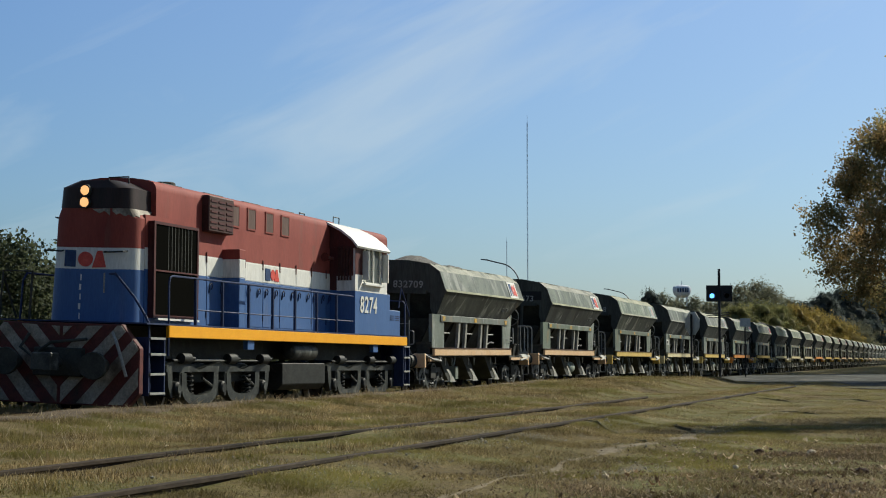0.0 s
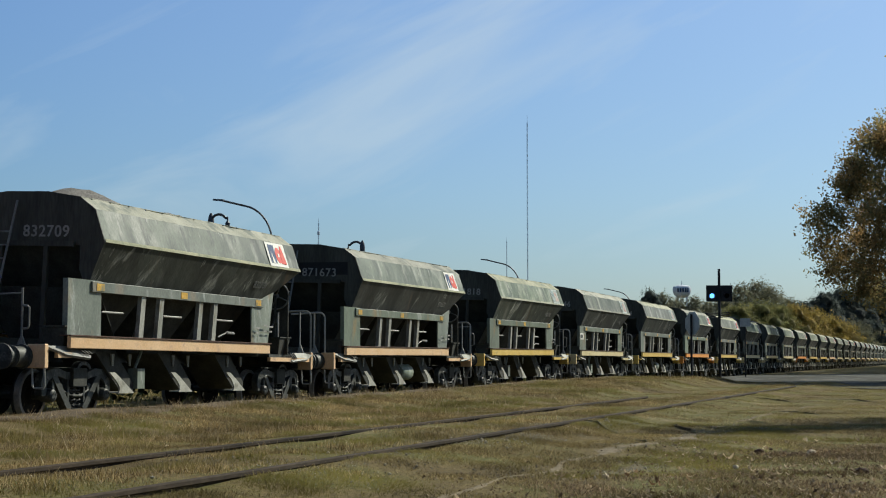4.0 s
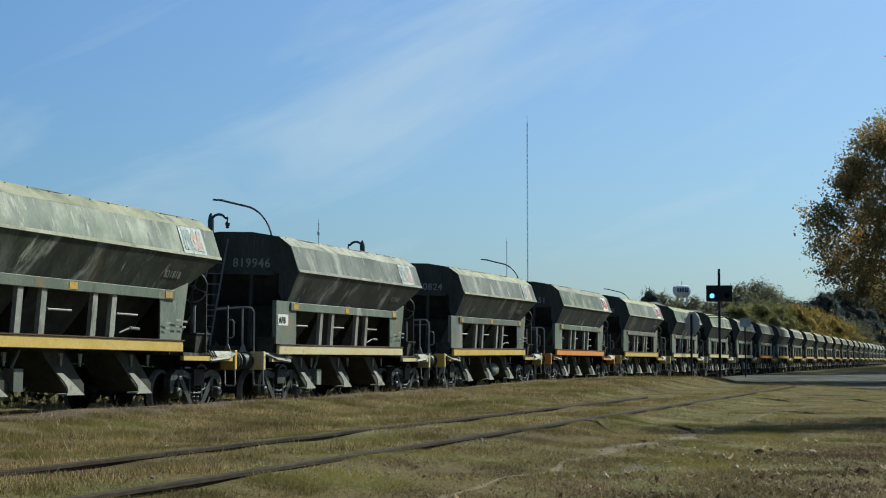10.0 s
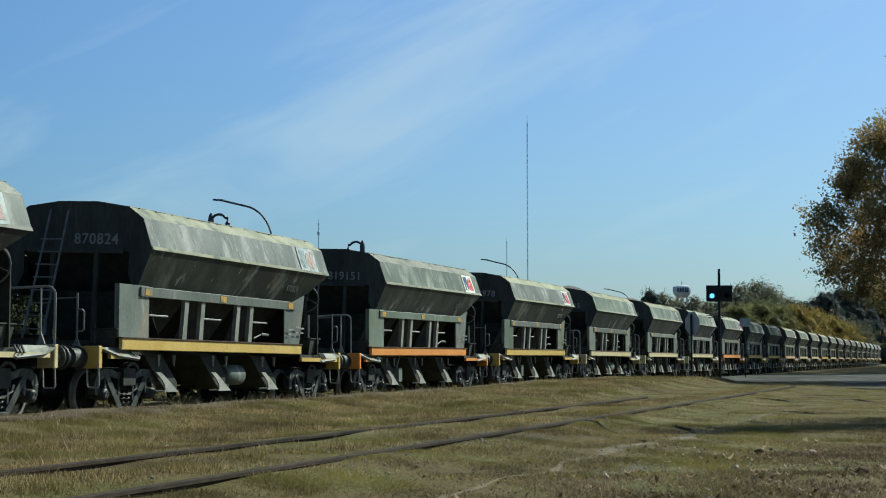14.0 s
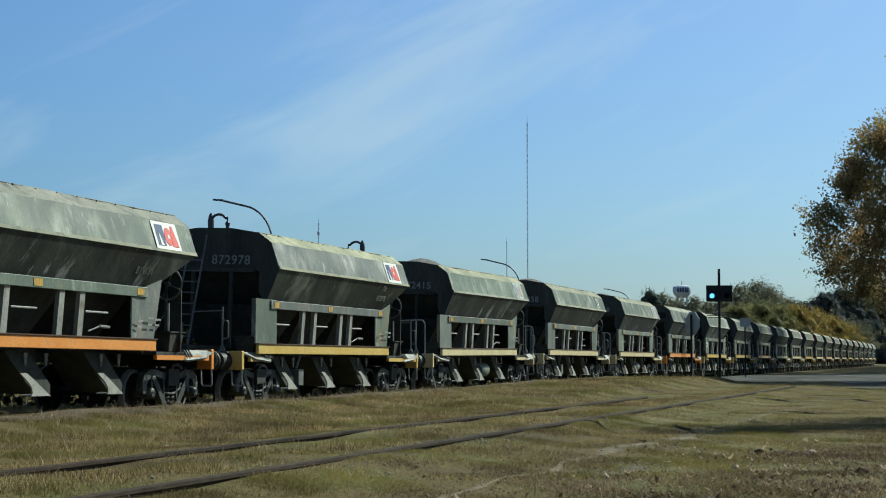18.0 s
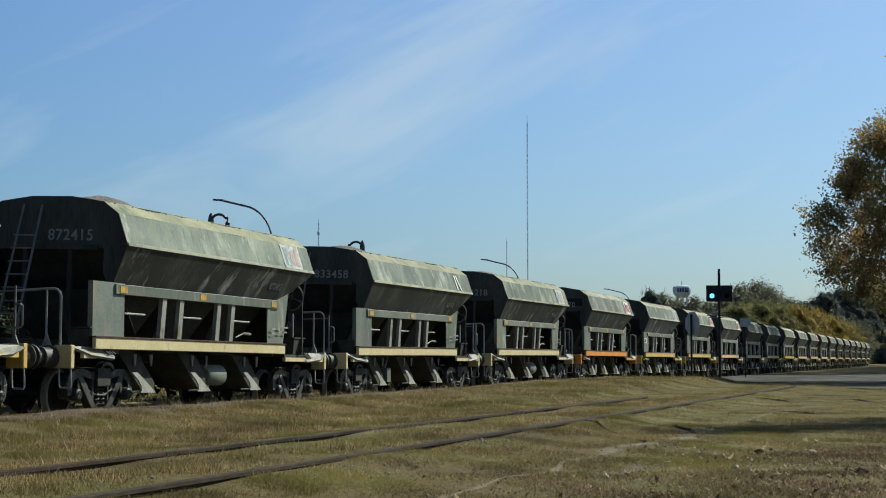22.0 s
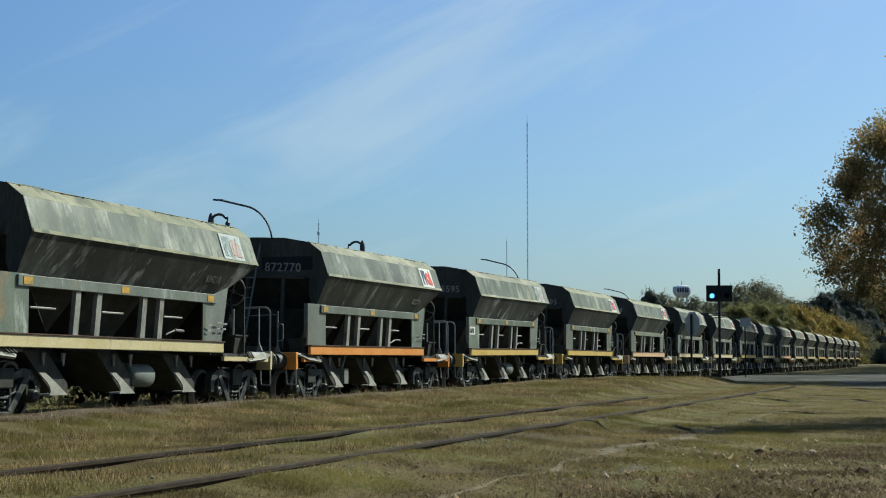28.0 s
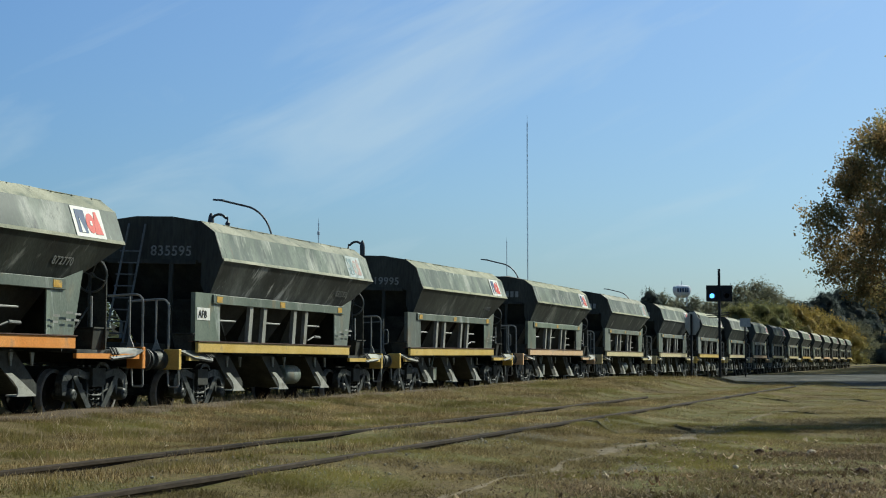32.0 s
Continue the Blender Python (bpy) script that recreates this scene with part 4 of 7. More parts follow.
def hopper_rim(bm, seed=0):
    dented(bm, 0, 1, seed)
    along_x(bm, [(-1.045, 3.80), (-1.0, 3.815), (-0.98, 3.77), (-1.02, 3.765)], 0.0, 8.6)
    for k in range(13):          # bolt heads along the rim
        x = 0.3 + k * 0.66
        rod(bm, (x, -1.06, 3.78), (x, -1.075, 3.80), 0.014, 6)
    return bm


def ridge_lip(bm):
    return along_x(bm, [(-1.537, 3.085), (-1.562, 3.025), (-1.50, 3.01), (-1.51, 3.08)], 0.0, 8.6)


def lower_slope(bm):
    a, b = SIDE[2], SIDE[3]
    outer = [(0.0, -a[0], a[1]), (8.6, -a[0], a[1]), (7.25, -b[0], b[1]), (0.0, -b[0], b[1])]
    return extrude(bm, outer, [(x, y + 0.015, z - 0.006) for x, y, z in outer])


def bulkhead(bm):
    half = [(-0.4, 3.89), (-1.03, 3.80), (-1.335, 3.59), (-1.545, 3.03), (-1.24, 2.22), (-1.08, 2.55), (-1.08, 2.97)]
    poly = half + [(-y, z) for y, z in half[::-1]]
    return along_x(bm, poly, -0.025, 0.0)


def rear_wall(bm):
    p = [(8.6, 1.03, 3.80), (8.6, 1.335, 3.59), (8.6, 1.545, 3.03)]
    ring = [Vector((x, -y, z)) for x, y, z in p] + [Vector((7.25, -1.24, 2.27)), Vector((7.25, 1.24, 2.27))] + [Vector((x, y, z)) for x, y, z in p[::-1]]
    up, low = ring[:3] + ring[5:], [ring[2], ring[3], ring[4], ring[5]]
    extrude(bm, up, [q + Vector((-0.012, 0, 0)) for q in up])
    extrude(bm, low, [q + Vector((-0.012, 0, 0.01)) for q in low])
    return bm


def front_slope(bm):
    ring = [(0.02, -1.12, 2.98), (0.02, 1.12, 2.98), (1.5, 1.0, 1.35), (1.5, -1.0, 1.35)]
    return extrude(bm, ring, [(x + 0.02, y, z) for x, y, z in ring])


def gravel(bm, top, seed):
    """Two heaps of crushed stone above the rim."""
    r = random.Random(seed)
    nx, ny = 44, 12
    c = [(1.9 + r.uniform(-0.3, 0.3), top), (4.6 + r.uniform(-0.5, 0.5), top * r.uniform(0.3, 0.8)), (7.0, top * r.uniform(0.2, 0.7))]
    rows = []
    for i in range(nx + 1):
        row = []
        for j in range(ny + 1):
            x, y = 0.03 + 8.54 * i / nx, -1.0 + 2.0 * j / ny
            h = max(hh * math.exp(-((x - cx) / 1.15) ** 2 - (y / 0.75) ** 2) for cx, hh in c)
            row.append(bm.verts.new((x, y, 3.70 + h * 1.4 + 0.035 * noise.noise(Vector((x * 2.5, y * 2.5, seed))) + r.uniform(-0.012, 0.012))))
        rows.append(row)
    for a, b in zip(rows, rows[1:]):
        for j in range(ny):
            bm.faces.new((a[j], b[j], b[j + 1], a[j + 1]))
    return bm


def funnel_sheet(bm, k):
    """One of the four sheets of a hopper bottom, seen through the side openings, inside shade painted in."""
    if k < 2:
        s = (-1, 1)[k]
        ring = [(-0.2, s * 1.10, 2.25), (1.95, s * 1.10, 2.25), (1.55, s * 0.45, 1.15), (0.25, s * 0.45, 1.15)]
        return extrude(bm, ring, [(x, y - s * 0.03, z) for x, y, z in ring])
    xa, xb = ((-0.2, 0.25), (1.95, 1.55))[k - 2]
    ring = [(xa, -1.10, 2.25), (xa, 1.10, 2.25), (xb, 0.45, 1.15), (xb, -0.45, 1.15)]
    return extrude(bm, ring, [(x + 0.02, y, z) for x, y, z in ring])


def side_panel(bm, x0, x1, ztop):
    bx(bm, x0, x1, -1.365, -1.345, 1.37, ztop)
    bx(bm, x0, x0 + 0.05, -1.345, -1.27, 1.37, ztop)
    bx(bm, x1 - 0.05, x1, -1.345, -1.27, 1.37, min(ztop, 2.12))
    return bm


def rear_panel(bm):
    """Panel under the rear slope, its free edge raked outwards."""
    along_y(bm, [(6.20, 1.37), (7.06, 1.37), (7.34, 2.46), (6.80, 2.32), (6.20, 2.14)], -1.365, -1.345)
    along_y(bm, [(7.02, 1.37), (7.06, 1.37), (7.30, 2.30), (7.26, 2.30)], -1.345, -1.27)
    return bm


def chute(bm):
    """Slanting discharge duct with an open foot."""
    ring = [(-0.75, 1.12), (-0.05, 1.12), (0.62, 0.62), (0.62, 0.46), (0.20, 0.46), (-0.20, 0.72)]
    return along_y(bm, ring, -1.12, -0.45)


def chute_lip(bm):
    ring = [(-0.57, 0.80), (-0.38, 0.80), (-0.09, 0.67), (0.33, 0.45), (-0.25, 0.45), (-0.20, 0.50), (-0.22, 0.58), (-0.33, 0.67)]
    along_y(bm, [(-0.25, 0.45), (0.33, 0.45), (0.30, 0.475), (-0.22, 0.475)], -1.28, -1.10)      # bottom flange back to the duct
    return along_y(bm, ring, -1.305, -1.28)


def bogie_frame(bm):
    """Cast side frame of a two-axle bogie: arched shoulders, V below, open windows."""
    y0, y1 = -1.06, -0.92
    top = [(-1.10, 0.42), (-1.13, 0.62), (-1.06, 0.76), (-0.88, 0.845), (-0.60, 0.86), (-0.34, 0.80), (0.34, 0.80), (0.60, 0.86), (0.88, 0.845), (1.06, 0.76), (1.13, 0.62), (1.10, 0.42),
           (0.94, 0.42), (0.96, 0.58), (0.90, 0.66), (0.78, 0.71), (0.58, 0.73), (0.34, 0.68), (-0.34, 0.68), (-0.58, 0.73), (-0.78, 0.71), (-0.90, 0.66), (-0.96, 0.58), (-0.94, 0.42)]
    for a, b in zip(range(11), range(23, 12, -1)):
        along_y(bm, [top[a], top[a + 1], top[b - 1], top[b]], y0, y1)
    for s in (-1, 1):
        k = 1 if s > 0 else -1
        along_y(bm, [(s * 0.80, 0.72), (s * 0.64, 0.74), (s * 0.17, 0.22), (s * 0.28, 0.14)][::k], y0 - 0.01, y1)
        bx(bm, s * 0.26 - 0.03, s * 0.26 + 0.03, y0 + 0.01, y1 - 0.01, 0.20, 0.72)
        along_y(bm, [(s * 0.78, 0.70), (s * 0.70, 0.70), (s * 0.70, 0.46), (s * 0.77, 0.36)][::k], y0 + 0.01, y1)
        along_y(bm, [(s * 0.56, 0.60), (s * 0.42, 0.62), (s * 0.38, 0.52), (s * 0.50, 0.46)][::k], y0 + 0.03, y1 + 0.05)      # brake block
        rod(bm, (s * 0.46, y0 + 0.03, 0.52), (s * 0.10, y0 + 0.03, 0.40), 0.020, 5)
    bx(bm, -0.30, 0.30, y0 - 0.01, y1, 0.12, 0.195)
    bx(bm, -0.20, 0.20, y0 - 0.04, y1, 0.56, 0.64)
    bx(bm, -0.13, 0.13, y0 - 0.05, y1, 0.645, 0.79)
    bx(bm, -0.16, 0.16, y0 - 0.015, y1, 0.40, 0.43)
    for a in range(6):          # arched bearing on the top
        t0, t1 = math.pi * a / 6, math.pi * (a + 1) / 6
        along_y(bm, [(0.25 + 0.24 * math.cos(t0), 0.84 + 0.13 * math.sin(t0)), (0.25 + 0.24 * math.cos(t1), 0.84 + 0.13 * math.sin(t1)), (0.25 + 0.16 * math.cos(t1), 0.84 + 0.07 * math.sin(t1)), (0.25 + 0.16 * math.cos(t0), 0.84 + 0.07 * math.sin(t0))], y0 + 0.01, y1)
    return bm


def coil(bm, x, z0, z1, r=0.055):
    pts = [(x + r * math.cos(a), -1.00 + r * math.sin(a), z0 + (z1 - z0) * i / 40) for i, a in enumerate(k * 0.72 for k in range(41))]
    return tube(bm, pts, 0.015, 5)


def axle_box(bm):
    lathe(bm, [(-1.135, 0.03), (-1.135, 0.075), (-1.115, 0.10), (-1.04, 0.115), (-0.90, 0.115)], 14)
    for k in range(3):
        a = k * 2.1 + 0.5
        rod(bm, (0.05 * math.cos(a), -1.15, 0.05 * math.sin(a)), (0.05 * math.cos(a), -1.12, 0.05 * math.sin(a)), 0.016, 6)
    return bm


def wheel(bm, r=0.43, s=-1):
    g = GAUGE / 2
    return lathe(bm, [(s * (g - 0.10), 0.11), (s * (g - 0.10), 0.15), (s * (g - 0.035), 0.17), (s * (g - 0.03), r - 0.09), (s * (g - 0.075), r - 0.06), (s * (g - 0.075), r + 0.025),
                      (s * (g - 0.045), r + 0.028), (s * (g - 0.035), r), (s * (g + 0.06), r - 0.012), (s * (g + 0.06), r - 0.06), (s * (g + 0.02), r - 0.09), (s * (g + 0.02), 0.17), (s * (g + 0.075), 0.14), (s * (g + 0.075), 0.11)], 22)


def add_wheelset(parent, x, r, key):
    WIDER[0] = 0.0
    ws = shared(key + "_axle", "wheelset", lambda b: rod(b, (0, -1.12, 0), (0, 1.12, 0), 0.085, 10), IRON, parent, at=pose(x, 0, r))
    for s in (-1, 1):
        shared(key + "_wheel%d" % s, "wheel", lambda b: wheel(b, r, s), WHEELDISC, ws, "dark dusty wheel disc", smooth=True)
        shared(key + "_tread%d" % s, "tread", lambda b: lathe(b, [(s * (GAUGE / 2 - 0.034), r - 0.006), (s * (GAUGE / 2 - 0.034), r + 0.0015), (s * (GAUGE / 2 + 0.062), r - 0.010), (s * (GAUGE / 2 + 0.062), r - 0.02)], 32, ring_only=True), TREAD, ws, "worn bright wheel tread", smooth=True)
        shared(key + "_rim%d" % s, "wheel_rim", lambda b: lathe(b, [(s * (GAUGE / 2 + 0.055), r - 0.07), (s * (GAUGE / 2 + 0.066), r - 0.066), (s * (GAUGE / 2 + 0.066), r - 0.018), (s * (GAUGE / 2 + 0.055), r - 0.014)], 32, ring_only=True), TREAD, ws, "worn pale wheel rim")
    WIDER[0] = 0.2
    WHEELS.append((ws, Vector((x, 0, r)), r))
    return ws


def hoop(bm, x, inward=0.0):
    """Bent handrail over the end platform, with a thinner upright inside the bend."""
    o = inward
    pts = [(x, -0.35, 2.12), (x, -1.18 + o, 2.15)] + [(x, -1.22 + o - 0.14 * math.sin(a), 2.01 + 0.14 * math.cos(a)) for a in (0.2, 0.6, 1.0, 1.4)] + [(x, -1.36 + o, 1.87), (x, -1.36 + o, 1.0)]
    tube(bm, pts, 0.023)
    rod(bm, (x, -1.10 + o, 2.16), (x, -1.10 + o, 1.36), 0.017, 6)
    return along_x(bm, [(-1.02 + o, 1.15), (-1.22 + o, 1.15), (-1.11 + o, 1.42)], x - 0.012, x + 0.012)


def grab_rail(bm, x, inward=0.0):
    """Thin upright with a small loop, tied back by a level bar."""
    o = inward
    tube(bm, [(x, -0.30, 2.02), (x, -1.18 + o, 2.04)], 0.014)
    tube(bm, [(x, -1.20 + o, 2.12), (x, -1.20 + o, 1.0)], 0.018)
    along_x(bm, [(-1.10 + o, 1.15), (-1.30 + o, 1.15), (-1.20 + o, 1.38)], x - 0.012, x + 0.012)
    return tube(bm, [(x, -1.20 + o, 1.84), (x, -1.30 + o, 1.83), (x, -1.33 + o, 1.80), (x, -1.33 + o, 1.50), (x, -1.30 + o, 1.47), (x, -1.20 + o, 1.46)], 0.018)


def stirrup(bm, x):
    """Narrow step hung under the beam's corner."""
    return tube(bm, [(x, -1.12, 1.0), (x, -1.14, 0.60), (x, -1.16, 0.56), (x, -1.34, 0.56), (x, -1.36, 0.60), (x, -1.34, 1.0)], 0.018)


def corner_plate(bm, x, s):
    """Pale folded plate over the bogie at the wagon's corner, drooping towards the middle."""
    ring = [(x + s * 0.10, -1.30, 1.20), (x + s * 0.95, -1.30, 1.20), (x + s * 1.36, -1.42, 1.06), (x + s * 1.28, -1.46, 1.02), (x + s * 0.50, -1.47, 1.07), (x + s * 0.10, -1.42, 1.16)]
    return extrude(bm, ring, [(a, y + 0.03, z - 0.03) for a, y, z in ring])


def hand_wheel(bm, x):
    pts = [(x, -1.12 + 0.29 * math.cos(a), 2.42 + 0.29 * math.sin(a)) for a in (k * math.pi / 10 for k in range(21))]
    tube(bm, pts, 0.02)
    for k in range(4):
        a = k * math.pi / 2 + 0.4
        rod(bm, (x, -1.12, 2.42), (x, -1.12 + 0.29 * math.cos(a), 2.42 + 0.29 * math.sin(a)), 0.014, 5)
    rod(bm, (x - 0.05, -1.12, 2.42), (x + 0.05, -1.12, 2.42), 0.05, 8)
    return bm


def mark_panel(wagon, n):
    """White square with the operator's mark as plain blue and red shapes; worn off on some wagons."""
    state = LOGO_STATE.get(n, (1, 2, 3)[n % 3])
    (ya, za), (yb, zb) = SIDE[1], SIDE[2]
    slope = math.degrees(math.atan2(yb - ya, za - zb))
    m = Matrix.Translation((7.0, -yb + 0.0, zb + 0.02)) @ pose(0, 0, 0, -slope, 0, 0)

    def flat(key, name, poly, mat, lift, label=""):
        shared(key, name, lambda b: along_y(b, poly, -lift - 0.004, -lift), mat, wagon, label, at=m)
    if state == 0:
        flat("mk0", "mark_stroke", [(0.1, 0.06), (0.2, 0.06), (0.2, 0.5), (0.1, 0.5)], WHITE, 0.006)
        flat("mk1", "mark_wedge", [(0.25, 0.5), (0.35, 0.5), (0.55, 0.06), (0.45, 0.06)], WHITE, 0.006)
        return
    faded = state == 1
    flat("mkp%d" % faded, "mark_panel", [(0, 0.02), (0.98, 0.02), (0.98, 0.56), (0, 0.56)], PALEMARK if faded else WHITE, 0.006, "white painted square")
    red, blue = (REDFADE, BLUEFADE) if faded else (REDMARK, BLUEMARK)
    if state:
        flat("mkb%d" % faded, "mark_block", [(0.10, 0.09), (0.40, 0.09), (0.40, 0.50), (0.10, 0.50), (0.10, 0.3)], blue, 0.011)
        flat("mkc%d" % faded, "mark_notch", [(0.19, 0.09), (0.31, 0.09), (0.19, 0.36)], PALEMARK if faded else WHITE, 0.016)
    if state:
        disc = [(0.56 + 0.15 * math.cos(a), 0.28 + 0.18 * math.sin(a)) for a in (k * math.pi / 8 for k in range(16))]
        flat("mkd%d" % faded, "mark_disc", disc, red, 0.011)
    if state >= 1:
        flat("mke%d" % faded, "mark_wedge_red", [(0.64, 0.09), (0.90, 0.09), (0.80, 0.50), (0.73, 0.50)], red, 0.013)
        flat("mkf%d" % faded, "mark_dot", [(0.53, 0.24), (0.60, 0.24), (0.60, 0.32), (0.53, 0.32)], PALEMARK if faded else WHITE, 0.016)


LIPPLATE = material("pale_chute_lip_paint", (0.27, 0.27, 0.225), (0.42, 0.41, 0.35), 0.6, 0, 3, (1, 1, 1), 0.1, 40, ((0.16, 0.15, 0.115), 0.58, 0.74, 4), 0.5, 0.2)
PALEMARK = material("faded_white_paint", (0.33, 0.38, 0.37), (0.50, 0.54, 0.52), 0.6, 0, 3, (1, 1, 1), 0.0, 40, ((0.22, 0.26, 0.23), 0.48, 0.62, 6), 0.8, 0.2)
STENCIL = material("black_stencil_patch", (0.008, 0.008, 0.008), (0.015, 0.015, 0.015), 0.7, 0, 5, (1, 1, 1), 0.0, 40)


def make_wagon(n):
    w = new("hopper_wagon")
    paint = SILL.get(n, ("cream", "cream", "yellow", "cream", "salmon")[n % 5])
    flip = Matrix.Diagonal((1, -1, 1, 1))
    for side, m in (("near", Matrix()), ("far", flip)):
        def both(key, name, build, mat, label="", **kw):
            if side == "far":
                def mirrored(b):
                    build(b)
                    bmesh.ops.transform(b, matrix=flip, verts=b.verts)
                    return b
                return shared(key + "_far", name, mirrored, mat, w, label, **kw)
            return shared(key, name, build, mat, w, label, **kw)
        WIDER[0] = 0.0
        both("hs%d" % (n % 4), "hopper_side", lambda b: hopper_side(b, n % 4), HOPPER, "pale grey-green streaked steel side", smooth=True)
        both("hr%d" % (n % 4), "hopper_rim", lambda b: hopper_rim(b, n % 4), HOPPER_RIM, "dust-covered dented sloping rim", smooth=True)
        both("hl", "ridge_lip", ridge_lip, HOPPER_RIM)
        both("ls", "lower_slope", lower_slope, HOPPER_LOW, "grimy inward-sloping lower sheet, its shade put into the paint")
        WIDER[0] = 0.2
        both("sb", "side_beam", lambda b: bx(b, -0.32, 6.75, -1.40, -1.33, 2.11, 2.29), PANEL, bevel=0.008)
        both("sp1", "side_panel", lambda b: side_panel(b, -1.05, 0.04, 2.31), PANEL)
        both("sp2", "side_panel", rear_panel, PANEL)
        both("rpost", "panel_edge", lambda b: bx(b, 6.20, 6.32, -1.376, -1.3655, 1.378, 2.10), PANEL)
        for x in (1.57, 2.27, 3.89, 4.54):
            both("post", "side_post", lambda b: extrude(b, [(-0.085, -1.33, 1.37), (0.085, -1.33, 1.37), (0.085, -1.25, 1.37), (-0.085, -1.25, 1.37)], [(-0.05, -1.37, 2.115), (0.11, -1.37, 2.115), (0.11, -1.29, 2.115), (-0.05, -1.29, 2.115)]), PALEPOST, at=pose(x - 0.04, 0, 0))
        both("varm", "valve_arm", lambda b: rod(rod(b, (5.1, -1.15, 1.47), (5.42, -1.18, 1.56), 0.016, 6), (5.42, -1.18, 1.56), (5.72, -1.2, 1.55), 0.03, 7), END_TUBE)
        for x in (0.35, 2.62, 4.9):
            both("rodd", "door_rod", lambda b: rod(b, (0, -1.2, 1.80), (0.75, -1.2, 1.80), 0.018, 6), TUBE, at=pose(x, 0, 0))
        both("sill_" + paint, "side_sill", lambda b: bx(b, -1.08, 7.0, -1.45, -1.38, 1.165, 1.355), SILLS[paint], paint + " painted side sill", bevel=0.01)
        both("silltop", "sill_flange", lambda b: bx(b, -1.10, 7.02, -1.47, -1.25, 1.357, 1.377), RUST, "rust-brown flange")
        for x, s in ((FRONT + 0.03, 1), (REAR - 0.03, -1)):
            cp = both("corner%d" % s, "corner_plate", lambda b: corner_plate(b, x, s), PALEPLATE, "pale folded corner plate")
            for k in range(3):
                ym = -1 if side == "near" else 1
                shared("slot%d%s%d" % (s, side, k), "slot", lambda b: extrude(b, [(x + s * (0.98 + 0.10 * k), ym * 1.345, 1.202), (x + s * (1.02 + 0.10 * k), ym * 1.345, 1.202), (x + s * (1.12 + 0.10 * k), ym * 1.475, 1.09), (x + s * (1.08 + 0.10 * k), ym * 1.475, 1.09)][::-1], [(x + s * (0.98 + 0.10 * k), ym * 1.335, 1.19), (x + s * (1.02 + 0.10 * k), ym * 1.335, 1.19), (x + s * (1.12 + 0.10 * k), ym * 1.45, 1.08), (x + s * (1.08 + 0.10 * k), ym * 1.45, 1.08)][::-1]), BLACK, cp)
            both("strap%d_" % s + paint, "corner_strap", lambda b: bx(b, *sorted((x + s * 0.30, x + s * (0.72 if s > 0 else 2.45))), -1.43, -1.36, 1.02, 1.10), SILLS[paint])
            ym = -1 if side == "near" else 1
            bf = both("bufcase%d" % s, "buffer", lambda b: lathe(b, [(-s * 0.0, 0.19), (-s * 0.04, 0.19), (-s * 0.05, 0.155), (-s * 0.30, 0.150), (-s * 0.31, 0.165), (-s * 0.34, 0.165), (-s * 0.35, 0.11), (-s * 0.57, 0.105)], 16, "x", (x - s * 0.03, -0.98, 1.03)), PALEPLATE if s < 0 else IRON, "pale worn buffer" if s < 0 else "dark iron buffer", smooth=True)
            both("bufhead%d" % s, "buffer_head", lambda b: lathe(b, [(-s * 0.56, 0.17), (-s * 0.57, 0.195), (-s * 0.60, 0.19), (-s * 0.615, 0.10), (-s * 0.618, 0.02)], 18, "x", (x - s * 0.03, -0.98, 1.03)), IRON, smooth=True).parent = bf
            rail = ("hoop", "loop")[n % 2] if s > 0 else {1: "hoop", 11: "hoop", 6: ""}.get(n, ("hoop", "loop")[n % 2])
            if rail == "loop":
                both("loop%d" % s, "grab_rail", lambda b: grab_rail(b, x + s * 0.06, 0.30 if s > 0 else 0.0), END_TUBE, "thin grab rail with a small loop", smooth=True)
            elif rail:
                both("hoop%d" % s, "handrail", lambda b: hoop(b, x + s * 0.06, 0.24 if s > 0 else 0.0), TUBE, "pale bent tube handrail", smooth=True)
            both("stir%d" % s, "step", lambda b: stirrup(b, x + s * 0.02), TUBE, smooth=True)
        for k, x in enumerate((1.05, 3.35, 5.75)):
            both("chute", "chute", chute, BLACK, "dark discharge chute", at=pose(x, 0, 0))
            both("lip", "chute_lip", chute_lip, LIPPLATE, "pale worn chute lip", at=pose(x, 0, 0))
            both("strut", "strut", lambda b: extrude(b, [(-0.045, -1.16, 1.10), (0.06, -1.16, 1.10), (0.06, -1.13, 1.10), (-0.045, -1.13, 1.10)], [(-0.01, -1.155, 0.90), (0.03, -1.155, 0.90), (0.03, -1.135, 0.90), (-0.01, -1.135, 0.90)]), PALEPLATE, at=pose(x - 0.20, 0, 0))
            both("strut", "strut", lambda b: b, PALEPLATE, at=pose(x + 0.42, 0, 0))
        for x in BOGIES:
            bg_ = both("bogie", "bogie_frame", bogie_frame, IRON, "dusty cast bogie frame", at=pose(x, 0, 0), bevel=0.006)
            for dx in (-0.865, 0.865):
                shared("abox" + side, "axle_box", lambda b: (axle_box(b), bmesh.ops.transform(b, matrix=m, verts=b.verts))[0], IRON, bg_, at=pose(dx, 0, 0.43), smooth=True)
            for dx in (-0.09, 0.09):
                shared("coil" + side, "spring", lambda b: (coil(b, 0, 0.20, 0.58), bmesh.ops.transform(b, matrix=m, verts=b.verts))[0], IRON, bg_, at=pose(dx, 0, 0))
    for x in BOGIES:
        shared("bolster", "bolster", lambda b: bx(b, -0.22, 0.22, -1.12, 1.12, 0.58, 0.86), BLACK, w, at=pose(x, 0, 0))
        for dx in (-0.865, 0.865):
            add_wheelset(w, x + dx, 0.43, "wag")
    WIDER[0] = 0.0
    shared("bulk", "end_bulkhead", bulkhead, END_PAINT, w, "dark end wall with stencilled number")
